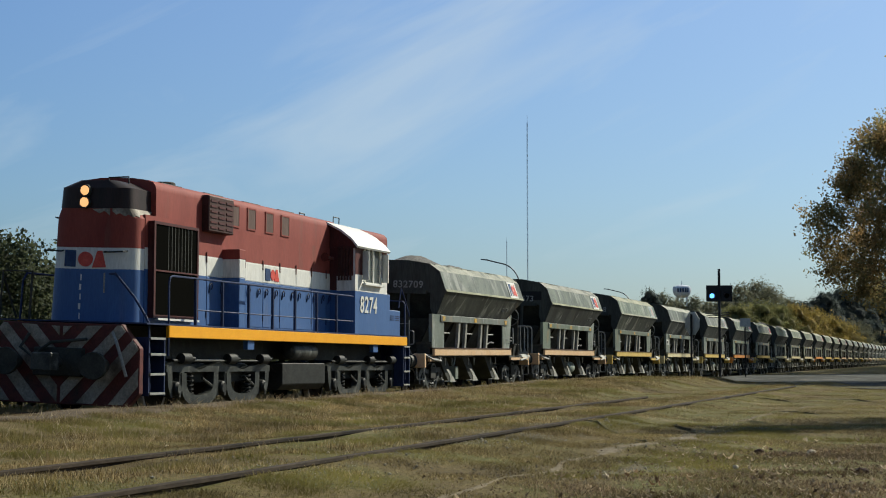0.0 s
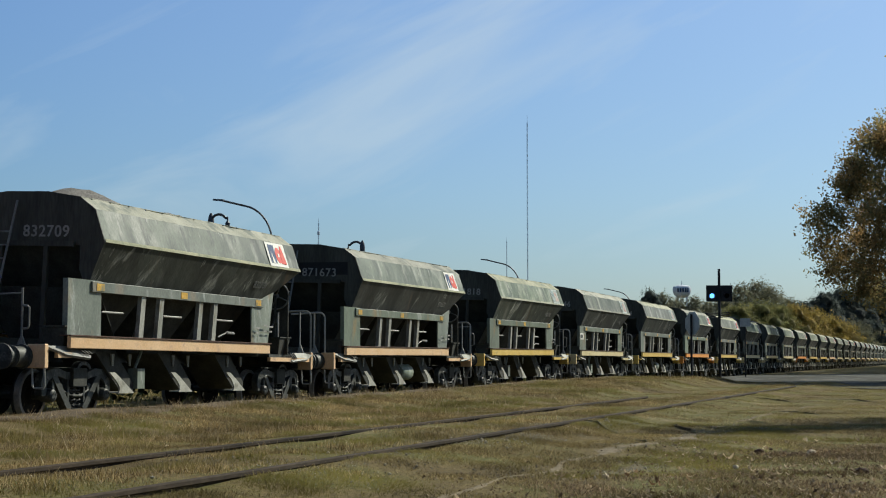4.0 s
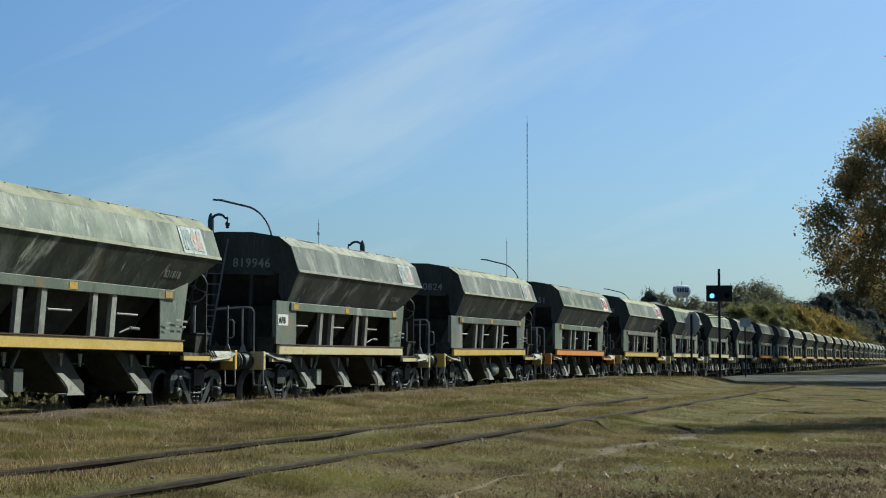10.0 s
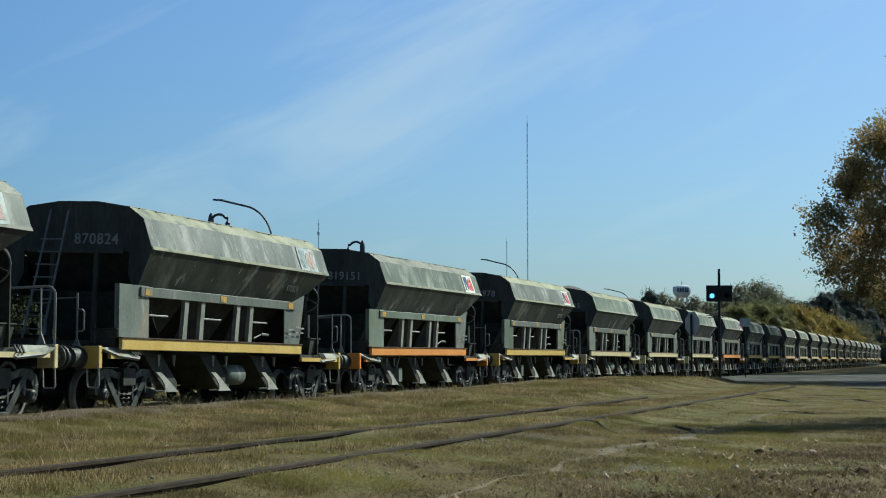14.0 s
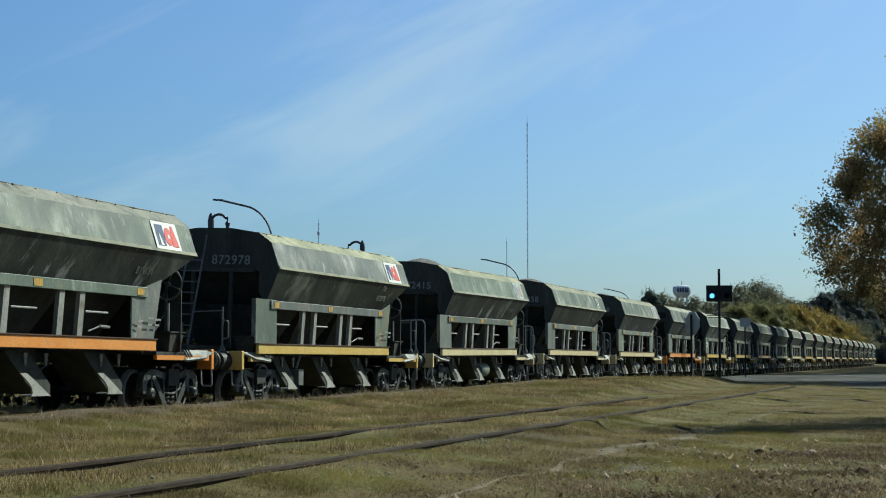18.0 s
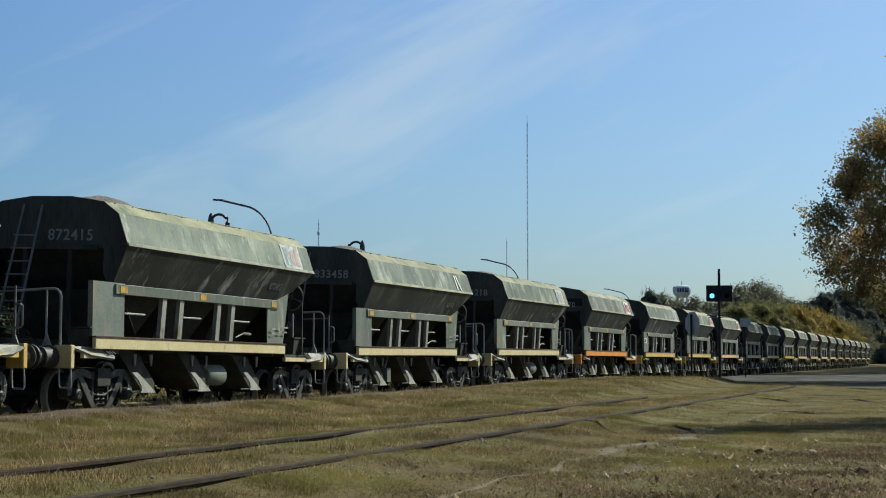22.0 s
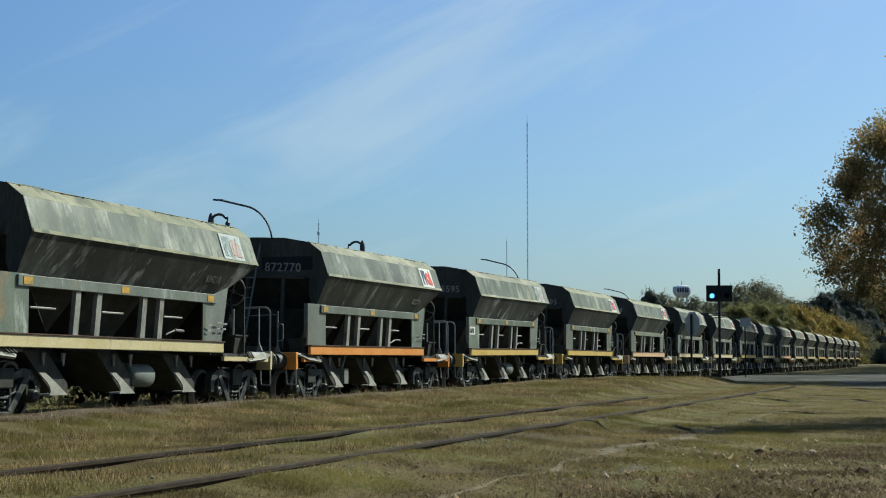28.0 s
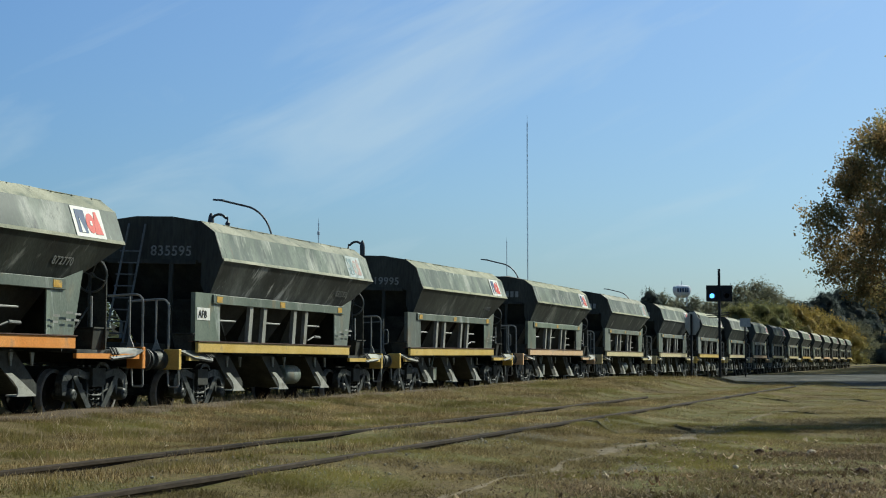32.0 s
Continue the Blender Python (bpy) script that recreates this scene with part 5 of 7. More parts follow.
    shared("bulkbar", "end_stiffener", lambda b: bx(b, -0.09, -0.026, -0.98, 0.98, 2.94, 3.03), END_PAINT, w)
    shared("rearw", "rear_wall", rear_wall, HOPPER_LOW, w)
    # front slope and hopper sheets: the shade inside is put into their black
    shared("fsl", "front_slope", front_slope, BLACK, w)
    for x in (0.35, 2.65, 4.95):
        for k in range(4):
            shared("fun%d" % k, "hopper_sheet", lambda b: funnel_sheet(b, k), BLACK, w, "sheet of the hopper bottom, inside shade put into its black", at=pose(x, 0, 0))
    # black sheet added in place of the darkness behind the rear opening
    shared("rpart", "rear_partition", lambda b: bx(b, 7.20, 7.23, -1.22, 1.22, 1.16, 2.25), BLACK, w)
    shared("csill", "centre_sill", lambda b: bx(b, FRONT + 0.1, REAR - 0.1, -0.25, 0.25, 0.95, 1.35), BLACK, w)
    WIDER[0] = 0.2
    for y in (-0.45, 0.45):
        shared("endpost", "end_post", lambda b: bx(b, -0.10, -0.03, -0.035, 0.035, 1.3, 2.93), END_PAINT, w, at=pose(0, y, 0))
    shared("plat", "end_platform", lambda b: bx(b, FRONT + 0.05, 0.0, -1.30, 1.30, 1.10, 1.16), IRON, w)
    shared("platr", "end_platform", lambda b: bx(b, 7.3, REAR - 0.05, -1.3, 1.3, 1.10, 1.16), IRON, w)
    for x in (FRONT, REAR - 0.12):
        shared("beam", "end_beam", lambda b: bx(b, 0.01, 0.10, -1.05, 1.05, 0.88, 1.20), IRON, w, bevel=0.012, at=pose(x, 0, 0))
        for s in (-1, 1):
            shared("bcor%d_" % s + paint, "beam_corner", lambda b: bx(b, 0, 0.12, *sorted((s * 1.06, s * 1.38)), 0.86, 1.22), SILLS[paint], w, paint + " painted beam corner", bevel=0.012, at=pose(x, 0, 0))
    for x, s in ((FRONT, -1), (REAR - 0.02, 1)):
        shared("cpl%d" % s, "coupler", lambda b: bx(bx(rod(b, (0, 0, 1.0), (s * 0.48, 0, 1.0), 0.10, 10), *sorted((s * 0.40, s * 0.65)), -0.17, 0.17, 0.84, 1.16), *sorted((-s * 0.02, s * 0.06)), -0.26, 0.26, 0.78, 1.24), IRON, w, bevel=0.02, at=pose(x, 0, 0))
        shared("hose%d" % s, "air_hose", lambda b: tube(b, [(0, -0.5, 0.98), (s * 0.18, -0.5, 0.9), (s * 0.30, -0.48, 0.60), (s * 0.48, -0.40, 0.50), (s * 0.65, -0.3, 0.56)], 0.025), BLACK, w, at=pose(x, 0, 0), smooth=True)
    lad = shared("ladder", "ladder", lambda b: rod(rod(b, (-0.80, 0.16, 1.16), (-0.06, 0.16, 3.72), 0.020, 6), (-0.80, 0.50, 1.16), (-0.06, 0.50, 3.72), 0.020, 6), END_TUBE, w, "dark steel ladder to the rim")
    for k in range(9):
        f = 0.05 + k * 0.092
        shared("rung", "rung", lambda b: rod(b, (0, 0.15, 0), (0, 0.51, 0), 0.015, 6), END_TUBE, lad, at=pose(-0.80 + 0.74 * f, 0, 1.16 + 2.56 * f))
    hw = shared("hwp", "brake_stand", lambda b: rod(rod(b, (8.0, -1.12, 1.16), (8.0, -1.12, 2.42), 0.03, 6), (8.0, -1.12, 1.9), (7.4, -1.12, 1.4), 0.018, 5), IRON, w)
    shared("hww", "hand_wheel", lambda b: hand_wheel(b, 8.06), END_TUBE, hw, smooth=True)
    for x in (-0.80, 8.05):
        bk = shared("buck", "tool_box", lambda b: extrude(b, [(-0.24, -1.28, 1.16), (0.20, -1.28, 1.16), (0.20, -0.95, 1.16), (-0.24, -0.95, 1.16)], [(-0.30, -1.34, 1.50), (0.28, -1.34, 1.50), (0.28, -0.9, 1.50), (-0.30, -0.9, 1.50)]), BLACK, w, "black tapered steel box", bevel=0.01, at=pose(x, 0, 0))
        shared("bucklip", "box_lip", lambda b: bx(b, -0.32, 0.30, -1.36, -0.88, 1.505, 1.53), BLACK, bk)
    arch = [(-1.38, 1.16), (-0.80, 1.16)] + [(-1.09 + 0.29 * math.cos(a), 2.46 + 0.29 * math.sin(a)) for a in (k * math.pi / 10 for k in range(11))]
    shared("brakeplate", "brake_plate", lambda b: along_x(b, arch, 8.10, 8.13), BLACK, w, "dark arched plate behind the hand wheel")
    shared("brakepipe", "brake_pipe", lambda b: rod(b, (7.75, -1.30, 1.53), (7.75, -1.30, 2.05), 0.022, 6), TUBE, w, "pale upright pipe")
    if n in TANK:
        shared("tank", "air_reservoir", lambda b: lathe(b, [(3.85, 0.06), (3.87, 0.16), (3.93, 0.20), (4.62, 0.20), (4.68, 0.16), (4.70, 0.06)], 18, "x", (0, -1.0, 0.74)), PANEL, w, "pale grey air reservoir", smooth=True)
    else:
        shared("vbox", "valve_box", lambda b: rod(bx(b, 1.68, 1.95, -1.2, -1.0, 0.52, 0.86), (1.75, -1.1, 0.86), (2.0, -1.1, 1.16), 0.03, 6), PANEL, w, "pale grey valve box")
    for x in (-0.18, 2.95, 6.35):
        shared("refl", "reflector", lambda b: bx(b, 0, 0.26, -1.408, -1.402, 2.14, 2.26), AMBER, w, "amber reflector", at=pose(x, 0, 0))
    top = HEAP.get(n, 0.02 + 0.05 * (n % 3))
    WIDER[0] = 0.0
    part("gravel_load", gravel(bmesh.new(), top, n), GRAVEL, w, "heaped grey gravel" if top > 0.1 else "grey gravel level with the rim", smooth=True)
    mark_panel(w, n)
    WIDER[0] = 0.2
    # stencilled figures on the end wall, repeated on the lower slope
    face = Matrix(((0, 0, -1, -0.03), (-1, 0, 0, 0.05), (0, 1, 0, 3.11), (0, 0, 0, 1)))
    if n in NUMBER:
        words("figure", NUMBER[n], 0.28, FIGURES, w, face, "grey stencilled wagon number")
        tilt = math.degrees(math.atan2(SIDE[2][0] - SIDE[3][0], SIDE[2][1] - SIDE[3][1]))
        if n in (2, 7):
            words("load_figure", "73t", 0.20, FIGURES, w, Matrix.Translation((6.7, -1.465, 2.83)) @ pose(0, 0, 0, 90 + tilt, 0, 0))
        words("small_figure", NUMBER[n], 0.20, FIGURES if n in (2, 11, 3, 7) else END_TUBE, w, Matrix.Translation((6.5, -1.375, 2.58)) @ pose(0, 0, 0, 90 + tilt, 0, 0))
    else:
        for k in range(6):
            shared("figbar", "figure_bar", lambda b: bx(b, -0.032, -0.027, -0.05, 0.05, 3.18, 3.38), FIGURES, w, at=pose(0, 0.06 - k * 0.17, 0))
    if n in (2, 11):
        shared("patch", "figure_patch", lambda b: bx(b, -0.029, -0.0255, -1.06, 0.12, 3.12, 3.43), STENCIL, w)
    if n in (4, 12):
        words("board_letter", "AFB", 0.20, STENCIL, shared("afb", "letter_board", lambda b: bx(b, -0.98, -0.42, -1.372, -1.366, 1.78, 2.02), WHITE, w, "white board with black letters"), pose(-0.94, -1.513, 1.88, 90))
    # small writing on the rear panel
    for k, (x, z) in enumerate(((6.32, 1.62), (6.32, 1.72), (6.72, 1.66), (6.72, 1.78), (6.98, 1.66), (6.98, 1.76))):
        shared("wr%d" % (k % 2), "writing_bar", lambda b: bx(b, 0, 0.16 + 0.05 * (k % 2), -1.370, -1.366, 0, 0.035), FIGURES if n % 2 else END_TUBE, w, at=pose(x, 0, z))
    colour = {"yellow": "yellow", "orange": "orange", "salmon": "faded orange", "cream": "faded cream"}[paint]
    tagged(w, "grey-green ballast hopper wagon with " + colour + " sill, loaded with gravel", "railway wagon", "wagons of the train")
    ROLLING.append((w, n * CAR))
    return w


PALEPLATE = material("pale_worn_plate", (0.15, 0.155, 0.13), (0.28, 0.28, 0.24), 0.6, 0, 3, (1, 1, 1), 0.1, 40, ((0.09, 0.085, 0.065), 0.55, 0.72, 4), 0.55, 0.25, None, 0.2)
PALEPOST = material("pale_post_paint", (0.19, 0.195, 0.165), (0.35, 0.35, 0.305), 0.6, 0, 3, (1, 1, 0.5), 0.1, 40, ((0.14, 0.11, 0.07), 0.56, 0.72, 5), 0.55, 0.2)
END_TUBE = material("dull_grey_tube", (0.13, 0.135, 0.125), (0.20, 0.205, 0.19), 0.6, 0.1, 6, (1, 1, 1), 0.0, 40)
for k in range(1, NCARS + 1):
    make_wagon(k)


# ---- the train: locomotive ----
HOOD = [(-0.97, 4.12), (-0.955, 4.20), (-0.90, 4.265), (-0.78, 4.31), (-0.4, 4.36)]
hood_top = HOOD + [(-y, z) for y, z in HOOD[::-1]]


def band(z0, z1, h=0.97):
    return [(-h, z0), (h, z0), (h, z1), (-h, z1)]


def make_locomotive():
    lo = new("diesel_locomotive")
    tagged(lo, "red, white and blue diesel locomotive hauling gravel wagons", "locomotive")
    P = lambda name, bm, mat, label="", **kw: part(name, bm, mat, lo, label, **kw)
    # long hood in its three colours
    P("hood_top", along_x(bmesh.new(), [(-0.97, 3.66)] + hood_top + [(0.97, 3.66)], 1.36, 10.66), LRED, "dull red upper hood", smooth=True)
    P("hood_middle", along_x(bmesh.new(), band(3.08, 3.66, 0.970), 0.96, 10.66), LRED)
    P("hood_band", along_x(bmesh.new(), band(2.68, 3.08, 0.972), 0.955, 10.66), WHITE, "grimy white hood band")
    P("hood_base", along_x(bmesh.new(), band(1.66, 2.68, 0.974), 0.95, 10.66), LBLUE, "blue lower hood")
    # nose: the three colours carried round its rounded corners, a narrower blackened housing on top
    def nose_ring(z, h=0.79, r=0.38, x0=0.80, x1=1.32):
        arc = [(x0 + r - r * math.sin(a), -(h - r) - r * math.cos(a)) for a in (k * math.pi / 16 for k in range(9))]
        near = [(x1, -h)] + arc
        return [(x, y, z) for x, y in near] + [(x, -y, z) for x, y in near[::-1]]
    P("nose_base", extrude(bmesh.new(), nose_ring(1.68), nose_ring(2.68)), LBLUE, "blue rounded nose", smooth=True)
    P("nose_band", extrude(bmesh.new(), nose_ring(2.68, 0.788, 0.38, 0.802), nose_ring(3.08, 0.788, 0.38, 0.802)), WHITE, "grimy white nose band", smooth=True)
    P("nose_face", extrude(bmesh.new(), nose_ring(3.08), nose_ring(3.62)), LRED, "red nose face", smooth=True)
    lower, upper = nose_ring(3.62), nose_ring(3.78, 0.70, 0.30, 0.80, 1.75)
    P("nose_shoulder", extrude(bmesh.new(), lower, upper), LRED, smooth=True)
    P("lamp_housing", extrude(bmesh.new(), nose_ring(3.78, 0.70, 0.28, 0.79, 1.75), nose_ring(4.14, 0.69, 0.28, 0.80, 1.75)), HOUSING, "soot-black lamp housing", smooth=True)
    P("housing_top", extrude(bmesh.new(), nose_ring(4.14, 0.69, 0.28, 0.80, 1.75), nose_ring(4.29, 0.36, 0.16, 0.92, 1.75)), HOUSING, smooth=True)
    bm, edge = bmesh.new(), (0.62, 0.35, 0.05, 0.20, 0.02, 0.30, 0.12, 0.45, 0.30, 0.70)      # a ragged pale patch over the near shoulder
    strip = []
    for k in range(10):
        a, b = Vector(lower[k]), Vector(upper[k])
        out = (Vector((a.x - 1.4, a.y, 0)).normalized() + Vector((0, 0, 0.4))) * 0.008
        strip.append([bm.verts.new(a.lerp(b, edge[k]) + out), bm.verts.new(a.lerp(b, 0.97) + out), bm.verts.new(a.lerp(b, edge[k]) - out), bm.verts.new(a.lerp(b, 0.97) - out)])
    for p, q in zip(strip, strip[1:]):
        for c, d in ((0, 1), (1, 3), (3, 2), (2, 0)):
            bm.faces.new((p[c], p[d], q[d], q[c]))
    bm.faces.new([strip[0][c] for c in (0, 2, 3, 1)])
    bm.faces.new([strip[-1][c] for c in (0, 1, 3, 2)])
    P("paint_patch", bm, STRIPE_W, "pale ragged patch on the nose shoulder")
    ring = [(0.786, -0.02, 3.78), (0.786, -0.36, 3.78), (0.786, -0.36, 3.66), (0.786, -0.26, 3.74), (0.786, -0.16, 3.70)]
    P("paint_patch", extrude(bmesh.new(), ring, [(0.80, y, z) for _, y, z in ring]), STRIPE_W)
    housing = P("headlight_housing", rod(rod(bmesh.new(), (0.74, 0.12, 4.10), (0.84, 0.12, 4.10), 0.11, 16), (0.74, 0.12, 3.89), (0.84, 0.12, 3.89), 0.11, 16), BLACK)
    for z in (4.10, 3.89):
        part("headlight", lathe(bmesh.new(), [(0.725, 0.02), (0.728, 0.06), (0.738, 0.085), (0.745, 0.085)], 16, "x", (0, 0.12, z)), HEADLIGHT, housing, "lit warm headlight", smooth=True)
    # the operator's mark as plain shapes
    P("nose_mark_block", bx(bmesh.new(), 0.792, 0.802, 0.25, 0.46, 2.72, 3.03), BLUEMARK)
    P("nose_mark_disc", rod(bmesh.new(), (0.792, 0.07, 2.875), (0.802, 0.07, 2.875), 0.14, 16), REDMARK)
    ring = [(0.791, -0.06, 2.72), (0.791, -0.32, 2.72), (0.791, -0.24, 3.03), (0.791, -0.15, 3.03)]
    P("nose_mark_wedge", extrude(bmesh.new(), ring, [(0.802, y, z) for _, y, z in ring]), REDMARK)
    for y0, y1 in ((0.50, 0.78), (-0.30, -0.66)):
        P("nose_rail", tube(bmesh.new(), [(0.84, y0, 3.02), (0.74, y0, 3.0), (0.74, y1, 3.0), (0.9, y1, 3.02)], 0.016), BLACK)
    for k in range(5):
        P("worn_seam", bx(bmesh.new(), 0.792, 0.802, 0.125, 0.145 + 0.015 * (k % 2), 1.76 + k * 0.18, 1.87 + k * 0.18), WHITE, "white line worn into dashes")
    P("hinge_strip", bx(bmesh.new(), 0.788, 0.802, -0.31, -0.285, 2.25, 2.62), TUBE)
    for z in (3.2, 3.6):
        P("grab_iron", tube(bmesh.new(), [(1.1, 0.78, z), (1.1, 0.86, z + 0.02), (1.3, 0.86, z + 0.02), (1.3, 0.78, z)], 0.012), BLACK)
    P("roof_rail", tube(bmesh.new(), [(1.3, -0.45, 4.26), (1.3, -0.45, 4.38), (1.3, -0.05, 4.38), (1.3, -0.05, 4.28)], 0.014), IRON)
    # radiator opening
    P("radiator_box", bx(bmesh.new(), 1.40, 3.28, -0.90, -0.75, 1.80, 3.60), LDRED, "dark red radiator box")
    P("radiator_opening", bx(bmesh.new(), 1.47, 3.22, -0.905, -0.88, 1.86, 3.55), DARKGLASS, "dark radiator opening")
    for a in ((1.40, 1.47, 1.80, 3.60), (3.22, 3.28, 1.80, 3.60), (1.47, 3.22, 3.55, 3.60), (1.47, 3.22, 2.68, 2.71), (1.47, 3.22, 1.80, 1.86)):
        P("radiator_frame", bx(bmesh.new(), a[0], a[1], -0.925, -0.88, a[2], a[3]), LDRED)
    P("radiator_ledge", bx(bmesh.new(), 1.55, 3.28, -0.95, -0.88, 1.76, 1.80), WHITE)
    for k in range(8):
        P("shutter_bar", bx(bmesh.new(), 2.0 + k * 0.14, 2.02 + k * 0.14, -0.912, -0.90, 2.72, 3.55), BLACK)
    box_ = P("filter_box", bx(bmesh.new(), 3.30, 4.46, -1.13, -0.95, 3.54, 4.22), GRILLE, "dark red-brown filter box", bevel=0.02)
    for i in range(3):
        for j in range(6):
            part("louvre", bx(bmesh.new(), 3.37 + i * 0.36, 3.66 + i * 0.36, -1.145, -1.12, 3.60 + j * 0.100, 3.64 + j * 0.100), LDRED, box_)
    for x0, x1 in ((4.66, 5.02), (5.48, 5.86), (6.42, 6.80), (7.28, 7.68)):
        win = P("hood_window", bx(bmesh.new(), x0, x1, -0.982, -0.955, 3.76, 4.14), VENT, "dusty brown vent panel")
        for a, b, z0, z1 in ((x0 - 0.03, x0, 3.73, 4.17), (x1, x1 + 0.03, 3.73, 4.17), (x0, x1, 3.73, 3.76), (x0, x1, 4.14, 4.17)):
            part("vent_frame", bx(bmesh.new(), a, b, -0.988, -0.955, z0, z1), LRED, win)
    lock = P("locker", bx(bmesh.new(), 4.26, 4.56, -1.36, -0.95, 1.66, 2.68), LBLUE, "blue, white and red locker on the walkway", bevel=0.012)
    part("locker_band", bx(bmesh.new(), 4.26, 4.56, -1.36, -0.95, 2.68, 3.06), WHITE, lock, bevel=0.012)
    part("locker_top", bx(bmesh.new(), 4.26, 4.56, -1.36, -0.95, 3.06, 3.26), LRED, lock, bevel=0.012)
    for k in range(8):
        x = 3.52 + k * 0.92
        if 4.4 < x < 4.5:
            continue
        P("hood_door", bx(bmesh.new(), x + 0.015, x + 0.89, -0.984, -0.97, 1.72, 2.66), LBLUE, bevel=0.004)
        P("hood_door", bx(bmesh.new(), x + 0.015, x + 0.89, -0.980, -0.97, 2.69, 3.06), WHITE, bevel=0.004)
        for xx in (x + 0.10, x + 0.62):
            P("door_latch", tube(bmesh.new(), [(xx, -0.99, 2.35), (xx, -1.01, 2.50), (xx + 0.06, -1.01, 2.55), (xx + 0.12, -1.01, 2.50), (xx + 0.10, -1.0, 2.42)], 0.013, 5), LDBLUE)
        P("hinge", bx(bmesh.new(), x - 0.012, x + 0.012, -0.992, -0.975, 2.95, 3.16), LDRED)
        P("hinge", bx(bmesh.new(), x - 0.012, x + 0.012, -0.992, -0.975, 1.85, 2.0), LDBLUE)
    P("mark_block", bx(bmesh.new(), 6.40, 6.66, -0.992, -0.985, 2.74, 3.0), BLUEMARK)
    P("mark_disc", rod(bmesh.new(), (6.80, -0.985, 2.87), (6.80, -0.992, 2.87), 0.12, 14), REDMARK)
    P("mark_wedge", along_y(bmesh.new(), [(6.88, 2.74), (7.14, 2.74), (7.05, 3.0), (6.97, 3.0)], -0.993, -0.985), REDMARK)
    for x, r, h in ((3.35, 0.22, 0.17), (5.6, 0.20, 0.12), (9.2, 0.14, 0.08)):
        P("exhaust_stack", lathe(bmesh.new(), [(4.28, r), (4.30 + h, r), (4.32 + h, r * 0.9)], 14, "z", (x, 0, 0)), BLACK, smooth=True)
    for k in range(4):
        P("roof_hatch", bx(bmesh.new(), 2.2 + k * 1.9, 3.1 + k * 1.9, -0.60, 0.60, 4.30, 4.36), BLACK, bevel=0.015)
    P("lifting_eye", tube(bmesh.new(), [(9.3, -0.5, 4.3), (9.3, -0.5, 4.40), (9.6, -0.5, 4.40), (9.6, -0.5, 4.3)], 0.015), IRON)
    horn = P("horn", lathe(bmesh.new(), [(9.42, 0.10), (9.50, 0.06), (9.62, 0.035), (9.95, 0.03)], 12, "x", (0, -1.16, 3.42)), LDRED, "dark red air horn", smooth=True)
    part("bracket", bx(bmesh.new(), 9.72, 9.80, -1.16, -0.96, 3.36, 3.46), LDRED, horn)
    # cab
    c0, c1 = 10.66, 12.85
    P("cab_base", bx(bmesh.new(), c0, c1 + 0.33, -1.45, 1.45, 1.66, 2.70), LBLUE, "blue lower cab", bevel=0.01)
    wx0, wx1 = 11.36, 12.36
    for s in (-1, 1):
        y0, y1 = sorted((s * 1.45, s * 1.40))
        for a, b, z0, z1 in ((c0, wx0 - 0.1, 2.70, 3.78), (wx1 + 0.1, c1, 2.70, 3.78), (wx0 - 0.1, wx1 + 0.1, 2.70, 2.90)):
            P("cab_wall", bx(bmesh.new(), a, b, y0, y1, z0, z1), WHITE, "grimy white cab wall")
    P("cab_end_wall", bx(bmesh.new(), c0, c0 + 0.05, -1.40, 1.40, 2.70, 3.78), LDRED)
    P("cab_end_wall", bx(bmesh.new(), c1 - 0.05, c1, -1.40, 1.40, 2.70, 3.78), LDRED)
    P("cab_end_band", bx(bmesh.new(), c0 - 0.006, c0, -1.40, -0.98, 2.70, 3.06), WHITE)
    P("cab_red_band", bx(bmesh.new(), c0 - 0.003, wx0 - 0.12, -1.456, -1.45, 3.1, 3.75), LDRED)
    P("cab_red_band", bx(bmesh.new(), wx1 + 0.12, c1 + 0.003, -1.456, -1.45, 3.1, 3.75), LDRED)
    win = P("cab_window", bx(bmesh.new(), wx0 - 0.08, wx1 + 0.08, -1.43, -1.42, 2.92, 3.76), GLASS, "dusty sliding cab window")
    bm = bmesh.new()
    for a in ((wx0 - 0.1, wx0 - 0.04, 2.9, 3.78), (wx1 + 0.04, wx1 + 0.1, 2.9, 3.78), (wx0 - 0.1, wx1 + 0.1, 2.88, 2.94), (wx0 - 0.1, wx1 + 0.1, 3.72, 3.78), (11.88, 11.93, 2.9, 3.78)):
        bx(bm, a[0], a[1], -1.475, -1.42, a[2], a[3])
    part("window_frame", bm, WHITE, win)
    part("window_sill", bx(bmesh.new(), wx0 - 0.2, wx1 + 0.12, -1.54, -1.45, 2.86, 2.90), WHITE, win)
    for x in (wx0 - 0.22, wx1 + 0.2):
        P("wind_deflector", bx(bmesh.new(), x, x + 0.04, -1.62, -1.46, 2.98, 3.66), WHITE)
    ridge = [(-1.56, 3.74), (-1.40, 3.92), (-1.12, 4.12), (-0.75, 4.30), (-0.35, 4.40), (0, 4.42)]
    outer = ridge + [(-y, z) for y, z in ridge[-2::-1]]
    inner = [(y * 0.985, z - 0.04) for y, z in outer]
    P("cab_roof", along_x(bmesh.new(), outer + inner[::-1], c0 - 0.12, c1 + 0.05), WHITE, "white arched cab roof", smooth=True)
    gable = [(y, z - 0.045) for y, z in outer]
    P("cab_gable", along_x(bmesh.new(), gable, c0 - 0.02, c0 + 0.03), LDRED)
    P("cab_gable", along_x(bmesh.new(), gable, c1 - 0.06, c1 - 0.02), LDRED)
    for k in range(5):
        P("cab_front_pane", bx(bmesh.new(), c0 - 0.03, c0 - 0.004, -1.36 + k * 0.075, -1.31 + k * 0.075, 2.95, 3.75), GRILLE)
